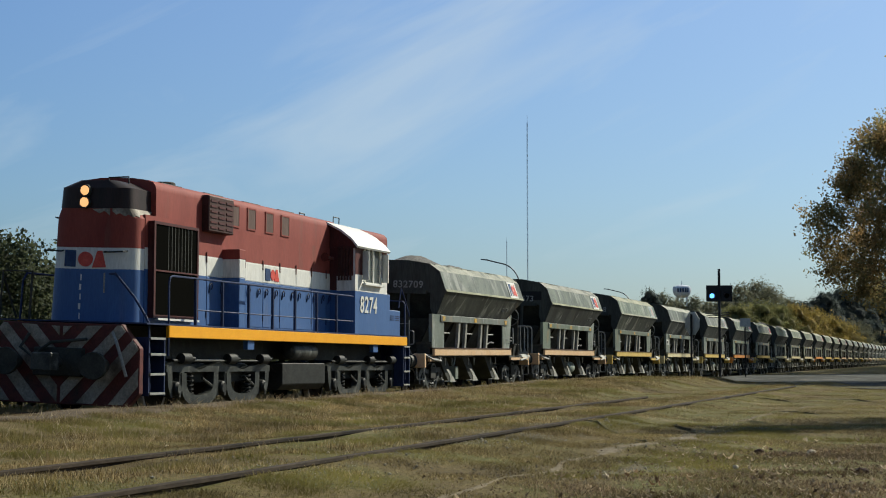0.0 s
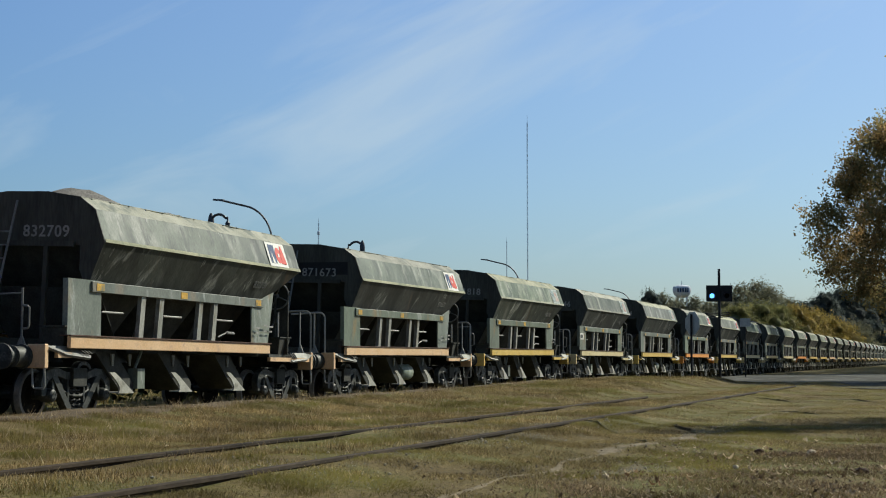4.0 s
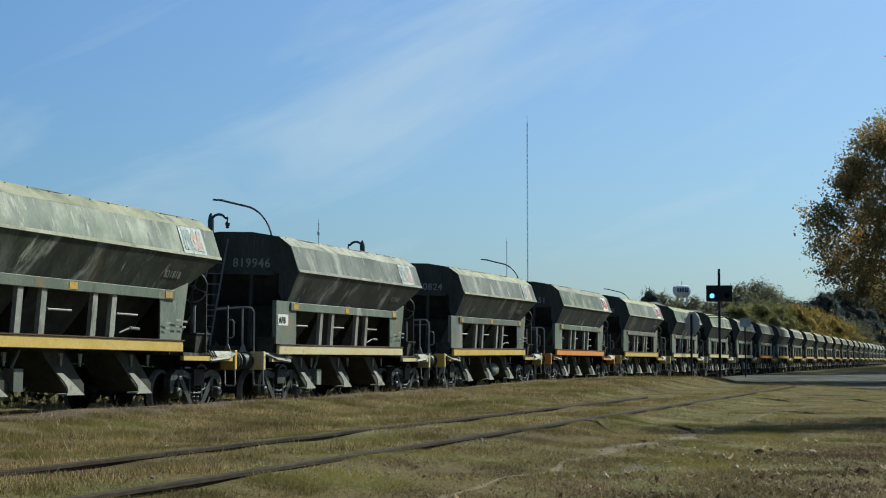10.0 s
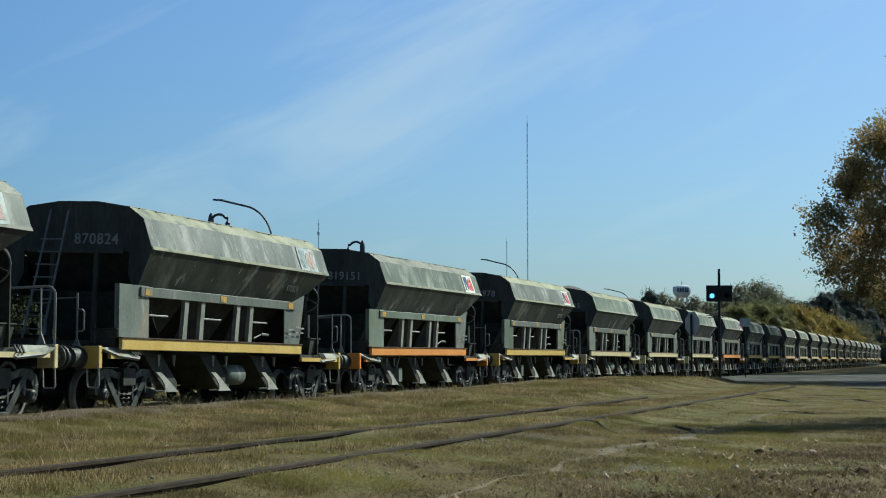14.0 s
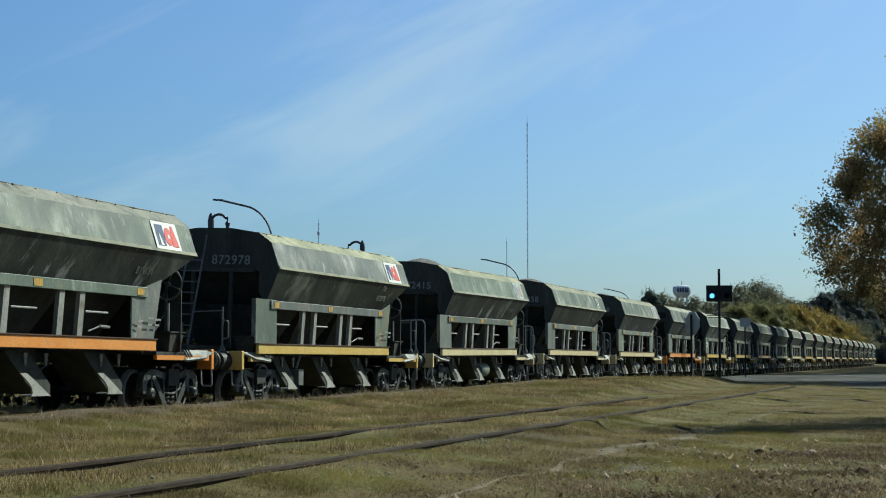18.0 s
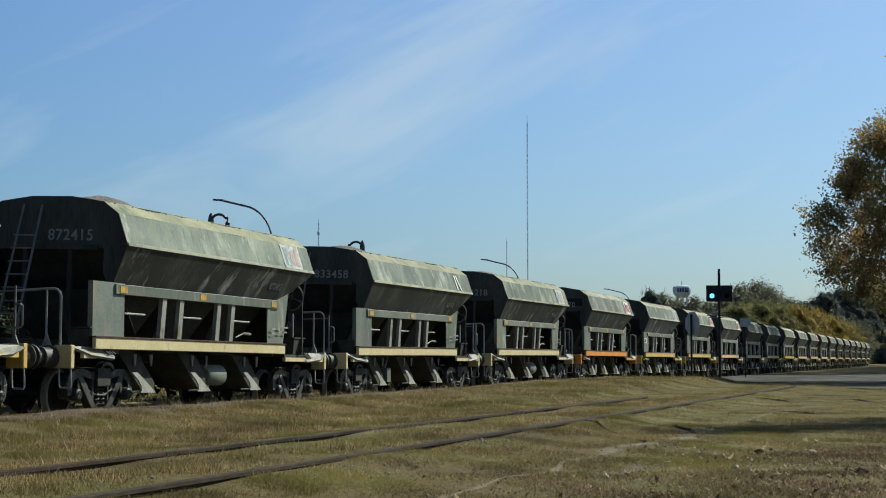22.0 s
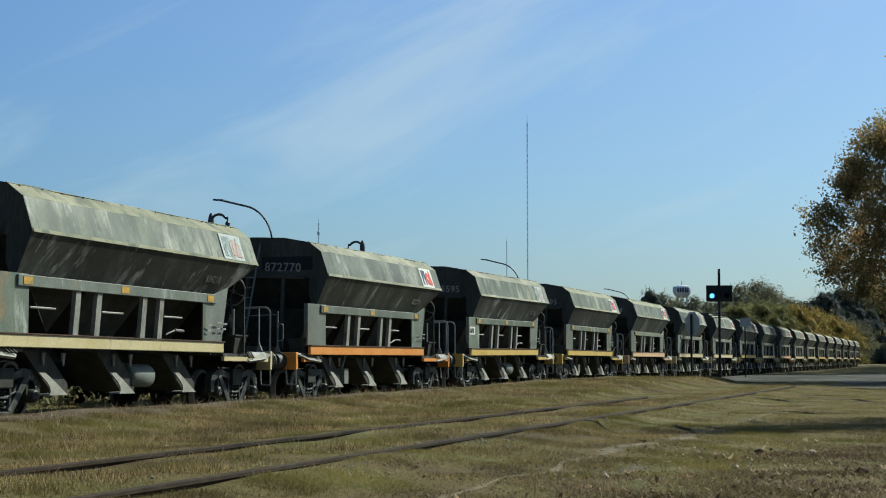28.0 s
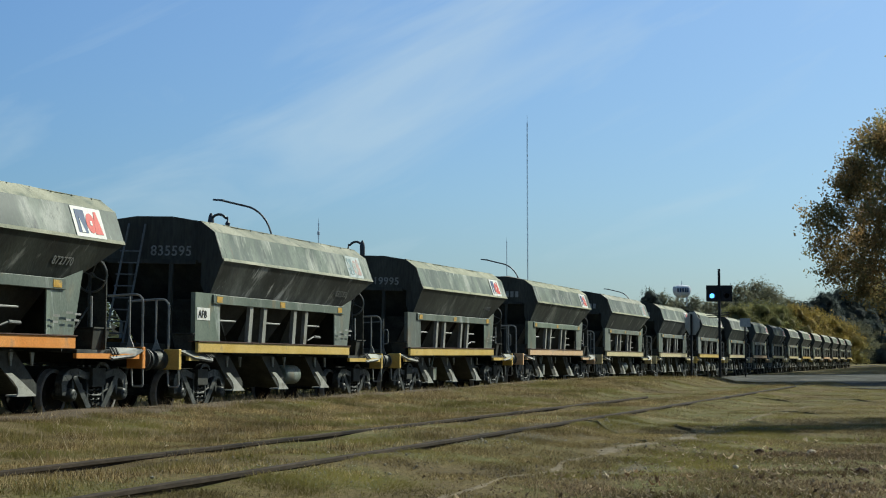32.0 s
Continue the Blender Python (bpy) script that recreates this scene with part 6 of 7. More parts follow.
    words("figure", "8274", 0.56, WHITE, lo, pose(10.98, -1.578, 2.25, 90), "white painted locomotive number")
    P("roof_rail", tube(bmesh.new(), [(12.2, -0.3, 4.38), (12.2, -0.3, 4.56), (12.6, -0.3, 4.56), (12.6, -0.3, 4.38)], 0.014), IRON)
    # short hood behind the cab
    P("short_hood", along_x(bmesh.new(), [(-0.90, 3.08)] + [(y * 0.93, z) for y, z in hood_top] + [(0.90, 3.08)], c1, 14.5), LRED, "dull red short hood", smooth=True)
    P("short_hood_band", along_x(bmesh.new(), band(2.68, 3.08, 0.90), c1, 14.5), WHITE)
    P("short_hood_base", along_x(bmesh.new(), band(1.66, 2.68, 0.90), c1, 14.5), LBLUE)
    bat = P("battery_box", bx(bmesh.new(), 13.18, 14.06, -1.42, -0.91, 1.66, 2.32), LBLUE, "blue battery box", bevel=0.015)
    for x in (13.27, 13.70):
        for j in range(3):
            part("louvre", bx(bmesh.new(), x, x + 0.26, -1.43, -1.418, 2.06 + j * 0.05, 2.08 + j * 0.05), LDBLUE, bat)
    P("battery_box", bx(bmesh.new(), 13.18, 14.06, 0.91, 1.42, 1.66, 2.32), LBLUE, bevel=0.015)
    # frame and walkway
    for s in (-1, 1):
        y0, y1 = sorted((s * 1.45, s * 1.38))
        P("side_sill", bx(bmesh.new(), 1.02, 14.55, y0, y1, 1.42, 1.645), LYELLOW, "bright yellow side sill", bevel=0.01)
    P("walkway", bx(bmesh.new(), 0.15, 14.55, -1.45, 1.45, 1.645, 1.672), LDBLUE)
    P("underframe", bx(bmesh.new(), 0.3, 14.4, -0.8, 0.8, 1.05, 1.64), TRUCK)
    for k, x in enumerate((2.15, 3.33, 4.58, 5.80, 7.02, 8.28, 9.5)):
        P("stanchion", rod(bmesh.new(), (x, -1.42, 1.66), (x, -1.42, 2.56), 0.034, 6), LDBLUE)
    P("handrail", tube(bmesh.new(), [(1.05, -1.42, 1.1), (1.05, -1.42, 2.42), (1.08, -1.42, 2.52), (1.18, -1.42, 2.56), (10.60, -1.42, 2.56)], 0.020), LDBLUE, smooth=True)
    P("handrail", tube(bmesh.new(), [(2.15, -1.42, 1.96), (10.60, -1.42, 1.96)], 0.012), LDBLUE)
    P("handrail", tube(bmesh.new(), [(1.05, 1.42, 1.1), (1.05, 1.42, 2.42), (1.18, 1.42, 2.56), (10.60, 1.42, 2.56)], 0.022), LDBLUE)
    P("end_rail", tube(bmesh.new(), [(0.25, 1.35, 1.66), (0.25, 1.35, 2.56), (0.25, 0.75, 2.58), (0.25, 0.75, 1.66)], 0.022), BLACK)
    P("end_rail", tube(bmesh.new(), [(0.25, 1.35, 2.5), (0.8, 1.35, 1.72)], 0.022), BLACK)
    P("end_rail", tube(bmesh.new(), [(0.82, -0.38, 2.60), (0.76, -0.52, 2.60), (0.60, -0.95, 2.15), (0.42, -1.28, 1.80), (0.40, -1.36, 1.66), (0.40, -1.38, 0.5)], 0.022), LDBLUE, smooth=True)
    P("end_rail", tube(bmesh.new(), [(14.5, -1.40, 0.6), (14.5, -1.40, 2.50), (14.46, -1.36, 2.58), (14.46, -0.80, 2.62), (14.46, -0.80, 1.7)], 0.022), LDBLUE, smooth=True)
    P("end_rail", tube(bmesh.new(), [(14.06, -1.38, 2.40), (14.2, -1.40, 2.92), (14.6, -1.38, 2.60), (15.0, -1.36, 2.2)], 0.018), LDBLUE, smooth=True)
    for x0, x1 in ((0.22, 0.85), (14.2, 14.72)):
        P("step_side", bx(bmesh.new(), x0, x0 + 0.03, -1.46, -1.15, 0.42, 1.42), LDBLUE)
        st = P("step_side", bx(bmesh.new(), x1 - 0.03, x1, -1.46, -1.15, 0.42, 1.42), LDBLUE)
        for z in (0.45, 0.78, 1.11, 1.38):
            part("step", bx(bmesh.new(), x0 + 0.02, x1 - 0.02, -1.47, -1.15, z, z + 0.03), BLACK, st)
            part("step_edge", bx(bmesh.new(), x0 + 0.03, x1 - 0.03, -1.485, -1.47, z - 0.005, z + 0.035), TUBE, st, "pale worn step edge")
    # pilot with chevrons
    shape = [(-1.06, 1.64), (1.06, 1.64), (1.42, 1.22), (1.42, 0.46), (1.20, 0.22), (-1.20, 0.22), (-1.42, 0.46), (-1.42, 1.22)]
    pil = P("pilot", extrude(bmesh.new(), [(-0.05, y, z) for y, z in shape], [(0.1, y, z) for y, z in shape]), STRIPE_R, "dull red and white striped pilot", bevel=0.012)
    limits = [(0, -1, -0.25), (0, 1, 1.62), (1, 0, 1.40), (1, 0.857, 2.44), (1, -0.917, 0.97)]       # a * y + b * z <= c

    def clipped(ring, a, b, c):
        got = []
        for p, q in zip(ring, ring[1:] + ring[:1]):
            dp, dq = a * p[0] + b * p[1] - c, a * q[0] + b * q[1] - c
            if dp <= 0:
                got.append(p)
            if (dp <= 0) != (dq <= 0):
                f = dp / (dp - dq)
                got.append((p[0] + (q[0] - p[0]) * f, p[1] + (q[1] - p[1]) * f))
        return got
    for s in (-1, 1):
        for k in range(6):
            a = -1.55 + k * 0.60
            ring = [(0.03, a), (1.45, a + 1.60), (1.45, a + 1.90), (0.03, a + 0.30)]
            for lim in limits:
                ring = clipped(ring, *lim) if ring else ring
            if len(ring) > 2:
                part("stripe", extrude(bmesh.new(), [(-0.052, -s * y, z) for y, z in ring], [(-0.064, -s * y, z) for y, z in ring]), STRIPE_W, pil)
    part("pilot_beam", bx(bmesh.new(), -0.16, 0.1, -0.42, 0.42, 0.72, 1.22), BLACK, pil, bevel=0.02)
    for y, z in ((-0.72, 0.92), (0.78, 0.95)):
        part("buffer", lathe(bmesh.new(), [(-0.42, 0.05), (-0.42, 0.23), (-0.36, 0.24), (-0.36, 0.10), (-0.05, 0.13)], 16, "x", (0, y, z)), BLACK, pil, smooth=True)
    part("air_hose", tube(bmesh.new(), [(-0.08, 0.55, 1.45), (-0.22, 0.62, 1.2), (-0.24, 0.40, 1.05), (-0.2, 0.1, 1.32), (-0.16, -0.5, 1.38)], 0.028), BLACK, pil, smooth=True)
    part("air_hose", tube(bmesh.new(), [(-0.08, -0.9, 1.5), (-0.2, -1.05, 1.3), (-0.22, -1.15, 1.05), (-0.16, -1.22, 0.75)], 0.028), TUBE, pil, smooth=True)
    P("coupler", bx(rod(bmesh.new(), (-0.1, 0, 0.98), (-0.5, 0, 0.98), 0.10, 10), -0.72, -0.42, -0.17, 0.17, 0.82, 1.14), IRON, bevel=0.02)
    P("coupler", bx(rod(bmesh.new(), (14.5, 0, 0.98), (14.85, 0, 0.98), 0.10, 10), 14.8, 15.2, -0.17, 0.17, 0.82, 1.14), IRON, bevel=0.02)
    P("rear_beam", bx(bmesh.new(), 14.45, 14.6, -1.4, 1.4, 0.80, 1.64), LDBLUE)
    # tanks
    P("fuel_tank", along_x(bmesh.new(), [(-1.12, 0.42), (-1.25, 0.55), (-1.25, 0.98), (1.25, 0.98), (1.25, 0.55), (1.12, 0.42)], 6.75, 9.25), TRUCK, "oily black fuel tank", bevel=0.015)
    P("air_reservoir", lathe(bmesh.new(), [(7.3, 0.08), (7.33, 0.15), (7.4, 0.18), (8.6, 0.18), (8.67, 0.15), (8.7, 0.08)], 16, "x", (0, -1.15, 1.22)), IRON, "grey air reservoir", smooth=True)
    for x in (4.6, 12.1):
        P("jacking_pad", bx(bmesh.new(), x, x + 0.32, -1.40, -1.3, 1.24, 1.42), LBLUE)
    # trucks
    for cx in (3.8, 11.9):
        for s in (-1, 1):
            fl = Matrix.Diagonal((1, -s * 1.0 if s > 0 else 1, 1, 1))
            bm = bmesh.new()
            y0, y1 = -1.20, -1.06
            crest = [(-2.38 + 4.76 * k / 36) for k in range(37)]
            height = lambda v: 0.93 + 0.075 * math.cos(2 * math.pi * v / 1.99) ** 3
            for xa, xb in zip(crest, crest[1:]):
                along_y(bm, [(xa, 0.82), (xb, 0.82), (xb, height(xb)), (xa, height(xa))], y0, y1)
            for ax in (-1.99, 0.0, 1.99):
                for d in (-1, 1):
                    along_y(bm, [(ax + d * 0.15, 0.86), (ax + d * 0.36, 0.90), (ax + d * 0.31, 0.56), (ax + d * 0.20, 0.36), (ax + d * 0.14, 0.36)][::d], y0, y1)
            for ax in (-0.995, 0.995):          # dropped beams between the axles
                arc = [(math.cos(k * math.pi / 14), math.sin(k * math.pi / 14) ** 0.45) for k in range(15)]
                for (c0_, s0_), (c1_, s1_) in zip(arc, arc[1:]):
                    along_y(bm, [(ax + 0.80 * c0_, 0.80 - 0.62 * s0_), (ax + 0.80 * c1_, 0.80 - 0.62 * s1_), (ax + 0.60 * c1_, 0.80 - 0.42 * s1_), (ax + 0.60 * c0_, 0.80 - 0.42 * s0_)], y0 - 0.02, y1)
                bx(bm, ax - 0.16, ax + 0.16, y0 - 0.035, y1, 0.165, 0.235)
                rod(bm, (ax + 0.10, y0 - 0.01, 0.70), (ax + 0.52, y0 - 0.01, 0.56), 0.03, 6)
            if s > 0:
                bmesh.ops.transform(bm, matrix=Matrix.Diagonal((1, -1, 1, 1)), verts=bm.verts)
            tf = P("truck_frame", bm, TRUCK_FRAME, "dusty cast truck frame")
            tf.location = (cx, 0, 0)
            for ax in (-1.99, 0.0, 1.99):
                part("axle_box", lathe(bmesh.new(), [(s * 1.27, 0.04), (s * 1.27, 0.10), (s * 1.24, 0.13), (s * 1.10, 0.15), (s * 1.0, 0.15)], 16, "y", (ax, 0, 0.52)), TRUCK, tf, smooth=True)
                if s < 0 and (ax > 1 and cx < 8 or ax < -1 and cx < 8):
                    part("bearing_cap", lathe(bmesh.new(), [(-1.285, 0.05), (-1.285, 0.085), (-1.27, 0.085)], 16, "y", (ax, 0, 0.52)), IRON, tf, "dusty bearing cap")
            for ax in (-1.33, 1.33):
                r = 0.085
                pts = [(ax + r * math.cos(a), s * 1.13 + r * math.sin(a), 0.36 + 0.46 * i / 48) for i, a in enumerate(k * 0.75 for k in range(49))]
                part("spring", tube(bmesh.new(), pts, 0.02, 5), TRUCK, tf, smooth=True)
            for ax in (-1.7, 0.35, 1.95):
                part("brake_cylinder", lathe(bmesh.new(), [(ax - 0.24, 0.04), (ax - 0.22, 0.095), (ax + 0.10, 0.10), (ax + 0.12, 0.04), (ax + 0.36, 0.03)], 14, "x", (0, s * 1.26, 1.06)), TRUCK, tf, smooth=True)
            part("brake_rod", rod(bmesh.new(), (-2.2, s * 1.24, 1.02), (2.2, s * 1.24, 1.02), 0.022, 6), TRUCK, tf)
        P("truck_bolster", bx(bmesh.new(), cx - 1.6, cx + 1.6, -1.0, 1.0, 0.62, 0.95), BLACK)
        for ax in (-1.99, 0.0, 1.99):
            add_wheelset(lo, cx + ax, 0.50, "loc")
    # the hood is narrower than the cab, its fittings drawn in with it
    drawn = ("hood_", "filter_box", "louvre", "vent_frame", "locker", "door_latch", "hinge", "mark_", "horn", "bracket", "exhaust_stack", "roof_hatch", "lifting_eye")
    for ob in lo.children_recursive:
        if ob.name.startswith(drawn) and not ob.name.startswith("hinge_strip") and (ob.parent is None or ob.parent.name != "battery_box"):
            for q in ob.data.vertices:
                q.co.y -= math.copysign(0.18 * min(abs(q.co.y) / 0.9, 1.0), q.co.y)
                q.co.x += 0.0125 * (q.co.x + 25.9)
                q.co.z += 0.0125 * (q.co.z - 0.96)
    # the upper works stand a little taller
    for ob in lo.children_recursive:
        for q in ob.data.vertices:
            if ob.location.length < 1e-6 and q.co.z > 3.3:
                q.co.z += 0.065 * (q.co.z - 3.3)
    ROLLING.append((lo, 25.95 - 43.95 + CAR))
    return lo


make_locomotive()
WIDER[0] = 0.0


# ---- street furniture ----
def spot(px, depth):
    """Place on the ground plan: sideways pixel of the picture and depth in metres."""
    f = 784 / math.tan(radians(15.2))
    across = (px - 784) / f * depth
    return (depth * math.cos(THETA) + across * math.sin(THETA), depth * math.sin(THETA) - across * math.cos(THETA))


def make_street_lamp(x, y, top, reach):
    lamp = new("street_lamp")
    lamp.location = (x, y, 0)
    part("pole", rod(bmesh.new(), (0, 0, 0), (0, 0, top - 1.9), 0.085, 10, 0.055), GREYPOLE, lamp, smooth=True)
    pts = [(0, 0, top - 1.95)] + [(0, 1.55 * (1 - math.cos(a)), top - 1.95 + 1.72 * math.sin(a)) for a in (k * math.pi / 20 for k in range(1, 10))]
    pts.append((0, reach - 0.35, top + 0.02))
    part("arm", tube(bmesh.new(), pts, 0.045, 8), GREYPOLE, lamp, "curved grey lamp arm", smooth=True)
    part("lamp_head", extrude(bmesh.new(), [(-0.09, reach - 0.45, top - 0.03), (0.09, reach - 0.45, top - 0.03), (0.06, reach + 0.12, top + 0.04), (-0.06, reach + 0.12, top + 0.04)],
                              [(-0.06, reach - 0.42, top + 0.07), (0.06, reach - 0.42, top + 0.07), (0.04, reach + 0.08, top + 0.11), (-0.04, reach + 0.08, top + 0.11)]), GREYPOLE, lamp)
    return tagged(lamp, "tall street lamp with a curved single arm", "street lamp", "street lamps behind the track")


for px, depth, top in ((481, 71, 7.98), (920, 115, 8.05), (1118, 164, 8.1)):
    x, y = spot(px, depth)
    make_street_lamp(x, y, top, 2.75)


def make_lantern(x, y, top, s):
    """Old-fashioned lamp post: thick column, swan neck, hanging lantern."""
    lamp = new("lantern_post")
    lamp.location = (x, y, 0)
    part("column", lathe(bmesh.new(), [(0.0, 0.16), (0.5, 0.14), (0.6, 0.08), (top - 0.75, 0.06), (top - 0.7, 0.08), (top - 0.2, 0.09), (top - 0.08, 0.07), (top + 0.02, 0.03)], 12, "z"), GREYPOLE, lamp, smooth=True)
    pts = [(0, 0, top - 0.45)] + [(0, s * (0.24 - 0.24 * math.cos(a)), top - 0.24 + 0.22 * math.sin(a)) for a in (k * math.pi / 12 for k in range(1, 11))] + [(0, s * 0.51, top - 0.12)]
    part("swan_neck", tube(bmesh.new(), pts, 0.038, 8), GREYPOLE, lamp, smooth=True)
    hang = part("lantern", lathe(bmesh.new(), [(top - 0.36, 0.03), (top - 0.34, 0.06), (top - 0.27, 0.07), (top - 0.22, 0.03), (top - 0.10, 0.015)], 10, "z", (0, s * 0.51, 0)), GREYPOLE, lamp, smooth=True)
    part("globe", lathe(bmesh.new(), [(top - 0.42, 0.02), (top - 0.41, 0.05), (top - 0.38, 0.055), (top - 0.36, 0.04)], 10, "z", (0, s * 0.51, 0)), GLASS, hang, smooth=True)
    return tagged(lamp, "dark lamp post with a swan neck and hanging lantern", "lamp post", "lantern posts behind the track")


x, y = spot(372, 45.5)
make_lantern(x, y, 5.05, -1)
x, y = spot(641, 55.5)
make_lantern(x, y, 5.02, 1)

# level crossing signal
x, y = spot(1273, 88)
sig = tagged(new("crossing_signal"), "dark railway signal post with two black boards, one lamp lit", "signal")
sig.matrix_world = pose(x, y, 0, 0, 0, 17.5)
part("post", rod(bmesh.new(), (0, 0, -0.1), (0, 0, 5.88), 0.07, 10), POLE, sig, smooth=True)
for s, lit in ((1, True), (-1, False)):
    board = part("board", bx(bmesh.new(), -0.03, 0.03, *sorted((s * 0.07, s * 0.70)), 4.12, 5.00), POLE, sig, "black signal board", bevel=0.01)
    part("hood", along_x(bmesh.new(), [(s * 0.40 + 0.165 * math.cos(a), 4.43 + 0.165 * math.sin(a)) for a in (k * math.pi / 8 for k in range(9))] + [(s * 0.40 + 0.15 * math.cos(a), 4.43 + 0.15 * math.sin(a)) for a in (k * math.pi / 8 for k in range(8, -1, -1))], -0.22, -0.03), POLE, board)
    part("lens", lathe(bmesh.new(), [(-0.06, 0.02), (-0.055, 0.09), (-0.035, 0.13), (-0.03, 0.13)], 14, "x", (0, s * 0.40, 4.43)), SIGNAL_LIGHT if lit else DARKGLASS, board, "lit blue-white lamp" if lit else "unlit lamp", smooth=True)
for k in range(3):
    part("signal_wire", tube(bmesh.new(), [(0, 0.8 - k * 0.1, 3.5 - k * 0.12), (0, 0.3, 3.45 - k * 0.1), (0, -0.55, 3.55 - k * 0.12)], 0.025, 5), POLE, sig)

# octagonal sign seen from behind
x, y = spot(1223, 74)
sgn = tagged(new("octagonal_sign"), "octagonal road sign on a post, seen from behind", "road sign")
sgn.matrix_world = pose(x, y, 0, 0, 0, -40)
part("post", rod(bmesh.new(), (0, 0, -0.1), (0, 0, 3.05), 0.05, 8), POLE, sgn, smooth=True)
octo = [(0.52 * math.cos(math.pi / 8 + k * math.pi / 4), 2.63 + 0.56 * math.sin(math.pi / 8 + k * math.pi / 4)) for k in range(8)]
part("plate", extrude(bmesh.new(), [(0.06, y_, z_) for y_, z_ in octo], [(0.075, y_, z_) for y_, z_ in octo]), SIGN, sgn, "grey metal back of the sign")

# small boards by the crossing and down the line
for px, depth, z0, z1, half in ((1318, 92, 2.85, 3.32, 0.30), (1521, 335, 2.3, 3.9, 0.6)):
    x, y = spot(px, depth)
    brd = tagged(new("track_board"), "small grey board on a thin post beside the track", "sign")
    brd.matrix_world = pose(x, y, 0, 0, 0, 17.5)
    part("post", rod(bmesh.new(), (0, 0, -0.1), (0, 0, z1), 0.04, 8), POLE, brd)
    part("plate", bx(bmesh.new(), -0.06, -0.04, -half, half, z0, z1), SIGN, brd)


# ---- far masts and tank ----
def make_mast(px, depth, top, wide, rungs, deck=None):
    x, y = spot(px, depth)
    mast = new("radio_mast")
    mast.location = (x, y, 0)
    h = (638 - top) / 2885.6 * depth + 0.96
    for k in range(3):
        a = k * 2.094 + 0.4
        part("leg", rod(bmesh.new(), (wide * math.cos(a), wide * math.sin(a), 0), (wide * 0.85 * math.cos(a), wide * 0.85 * math.sin(a), h * 0.97), wide * 0.22, 5), MAST, mast)
    bm = bmesh.new()
    for j in range(rungs):
        z0, z1 = h * 0.97 * j / rungs, h * 0.97 * (j + 1) / rungs
        for k in range(3):
            a, b = k * 2.094 + 0.4, (k + 1) * 2.094 + 0.4
            rod(bm, (wide * 0.92 * math.cos(a), wide * 0.92 * math.sin(a), z0), (wide * 0.92 * math.cos(b), wide * 0.92 * math.sin(b), z1), wide * 0.11, 3)
    part("bracing", bm, MAST, mast)
    part("tip", rod(bmesh.new(), (0, 0, h * 0.95), (0, 0, h), wide * 0.25, 5), MAST, mast)
    if deck:
        z = (638 - deck) / 2885.6 * depth + 0.96
        part("antenna_ring", lathe(bmesh.new(), [(z - 0.6, wide * 1.0), (z - 0.5, wide * 2.2), (z + 0.6, wide * 2.2), (z + 0.8, wide)], 8, "z"), MAST, mast)
    return tagged(mast, "thin lattice radio mast far behind the railway", "radio mast", "radio masts")


make_mast(934, 400, 202, 0.14, 46)
make_mast(897, 620, 420, 0.16, 30)
make_mast(563, 600, 387, 0.22, 30, 413)

x, y = spot(1207, 480)
tower = tagged(new("water_tower"), "white water tank on a lattice tower far away", "water tower")
tower.location = (x, y, 0)
tz = lambda v: (638 - v) / 2885.6 * 480 + 0.96
part("tank", lathe(bmesh.new(), [(tz(528), 0.6), (tz(526), 1.7), (tz(521), 2.5), (tz(512), 2.75), (tz(508), 2.5), (tz(505.5), 1.4), (tz(504.5), 0.2)], 24, "z"), TANKPAINT, tower, "white tank", smooth=True)
part("spire", rod(bmesh.new(), (0, 0, tz(505)), (0, 0, tz(498)), 0.1, 6), MAST, tower)
for k in range(6):
    a = k * math.pi / 3
    part("leg", rod(bmesh.new(), (2.2 * math.cos(a), 2.2 * math.sin(a), 0), (1.6 * math.cos(a), 1.6 * math.sin(a), tz(525)), 0.14, 6), MAST, tower)
for k in range(5):
    a = math.pi + THETA + (k - 2) * 0.28
    part("lettering_bar", rod(bmesh.new(), (2.72 * math.cos(a), 2.72 * math.sin(a), tz(518)), (2.72 * math.cos(a), 2.72 * math.sin(a), tz(511)), 0.24, 6), BLUEMARK, tower)


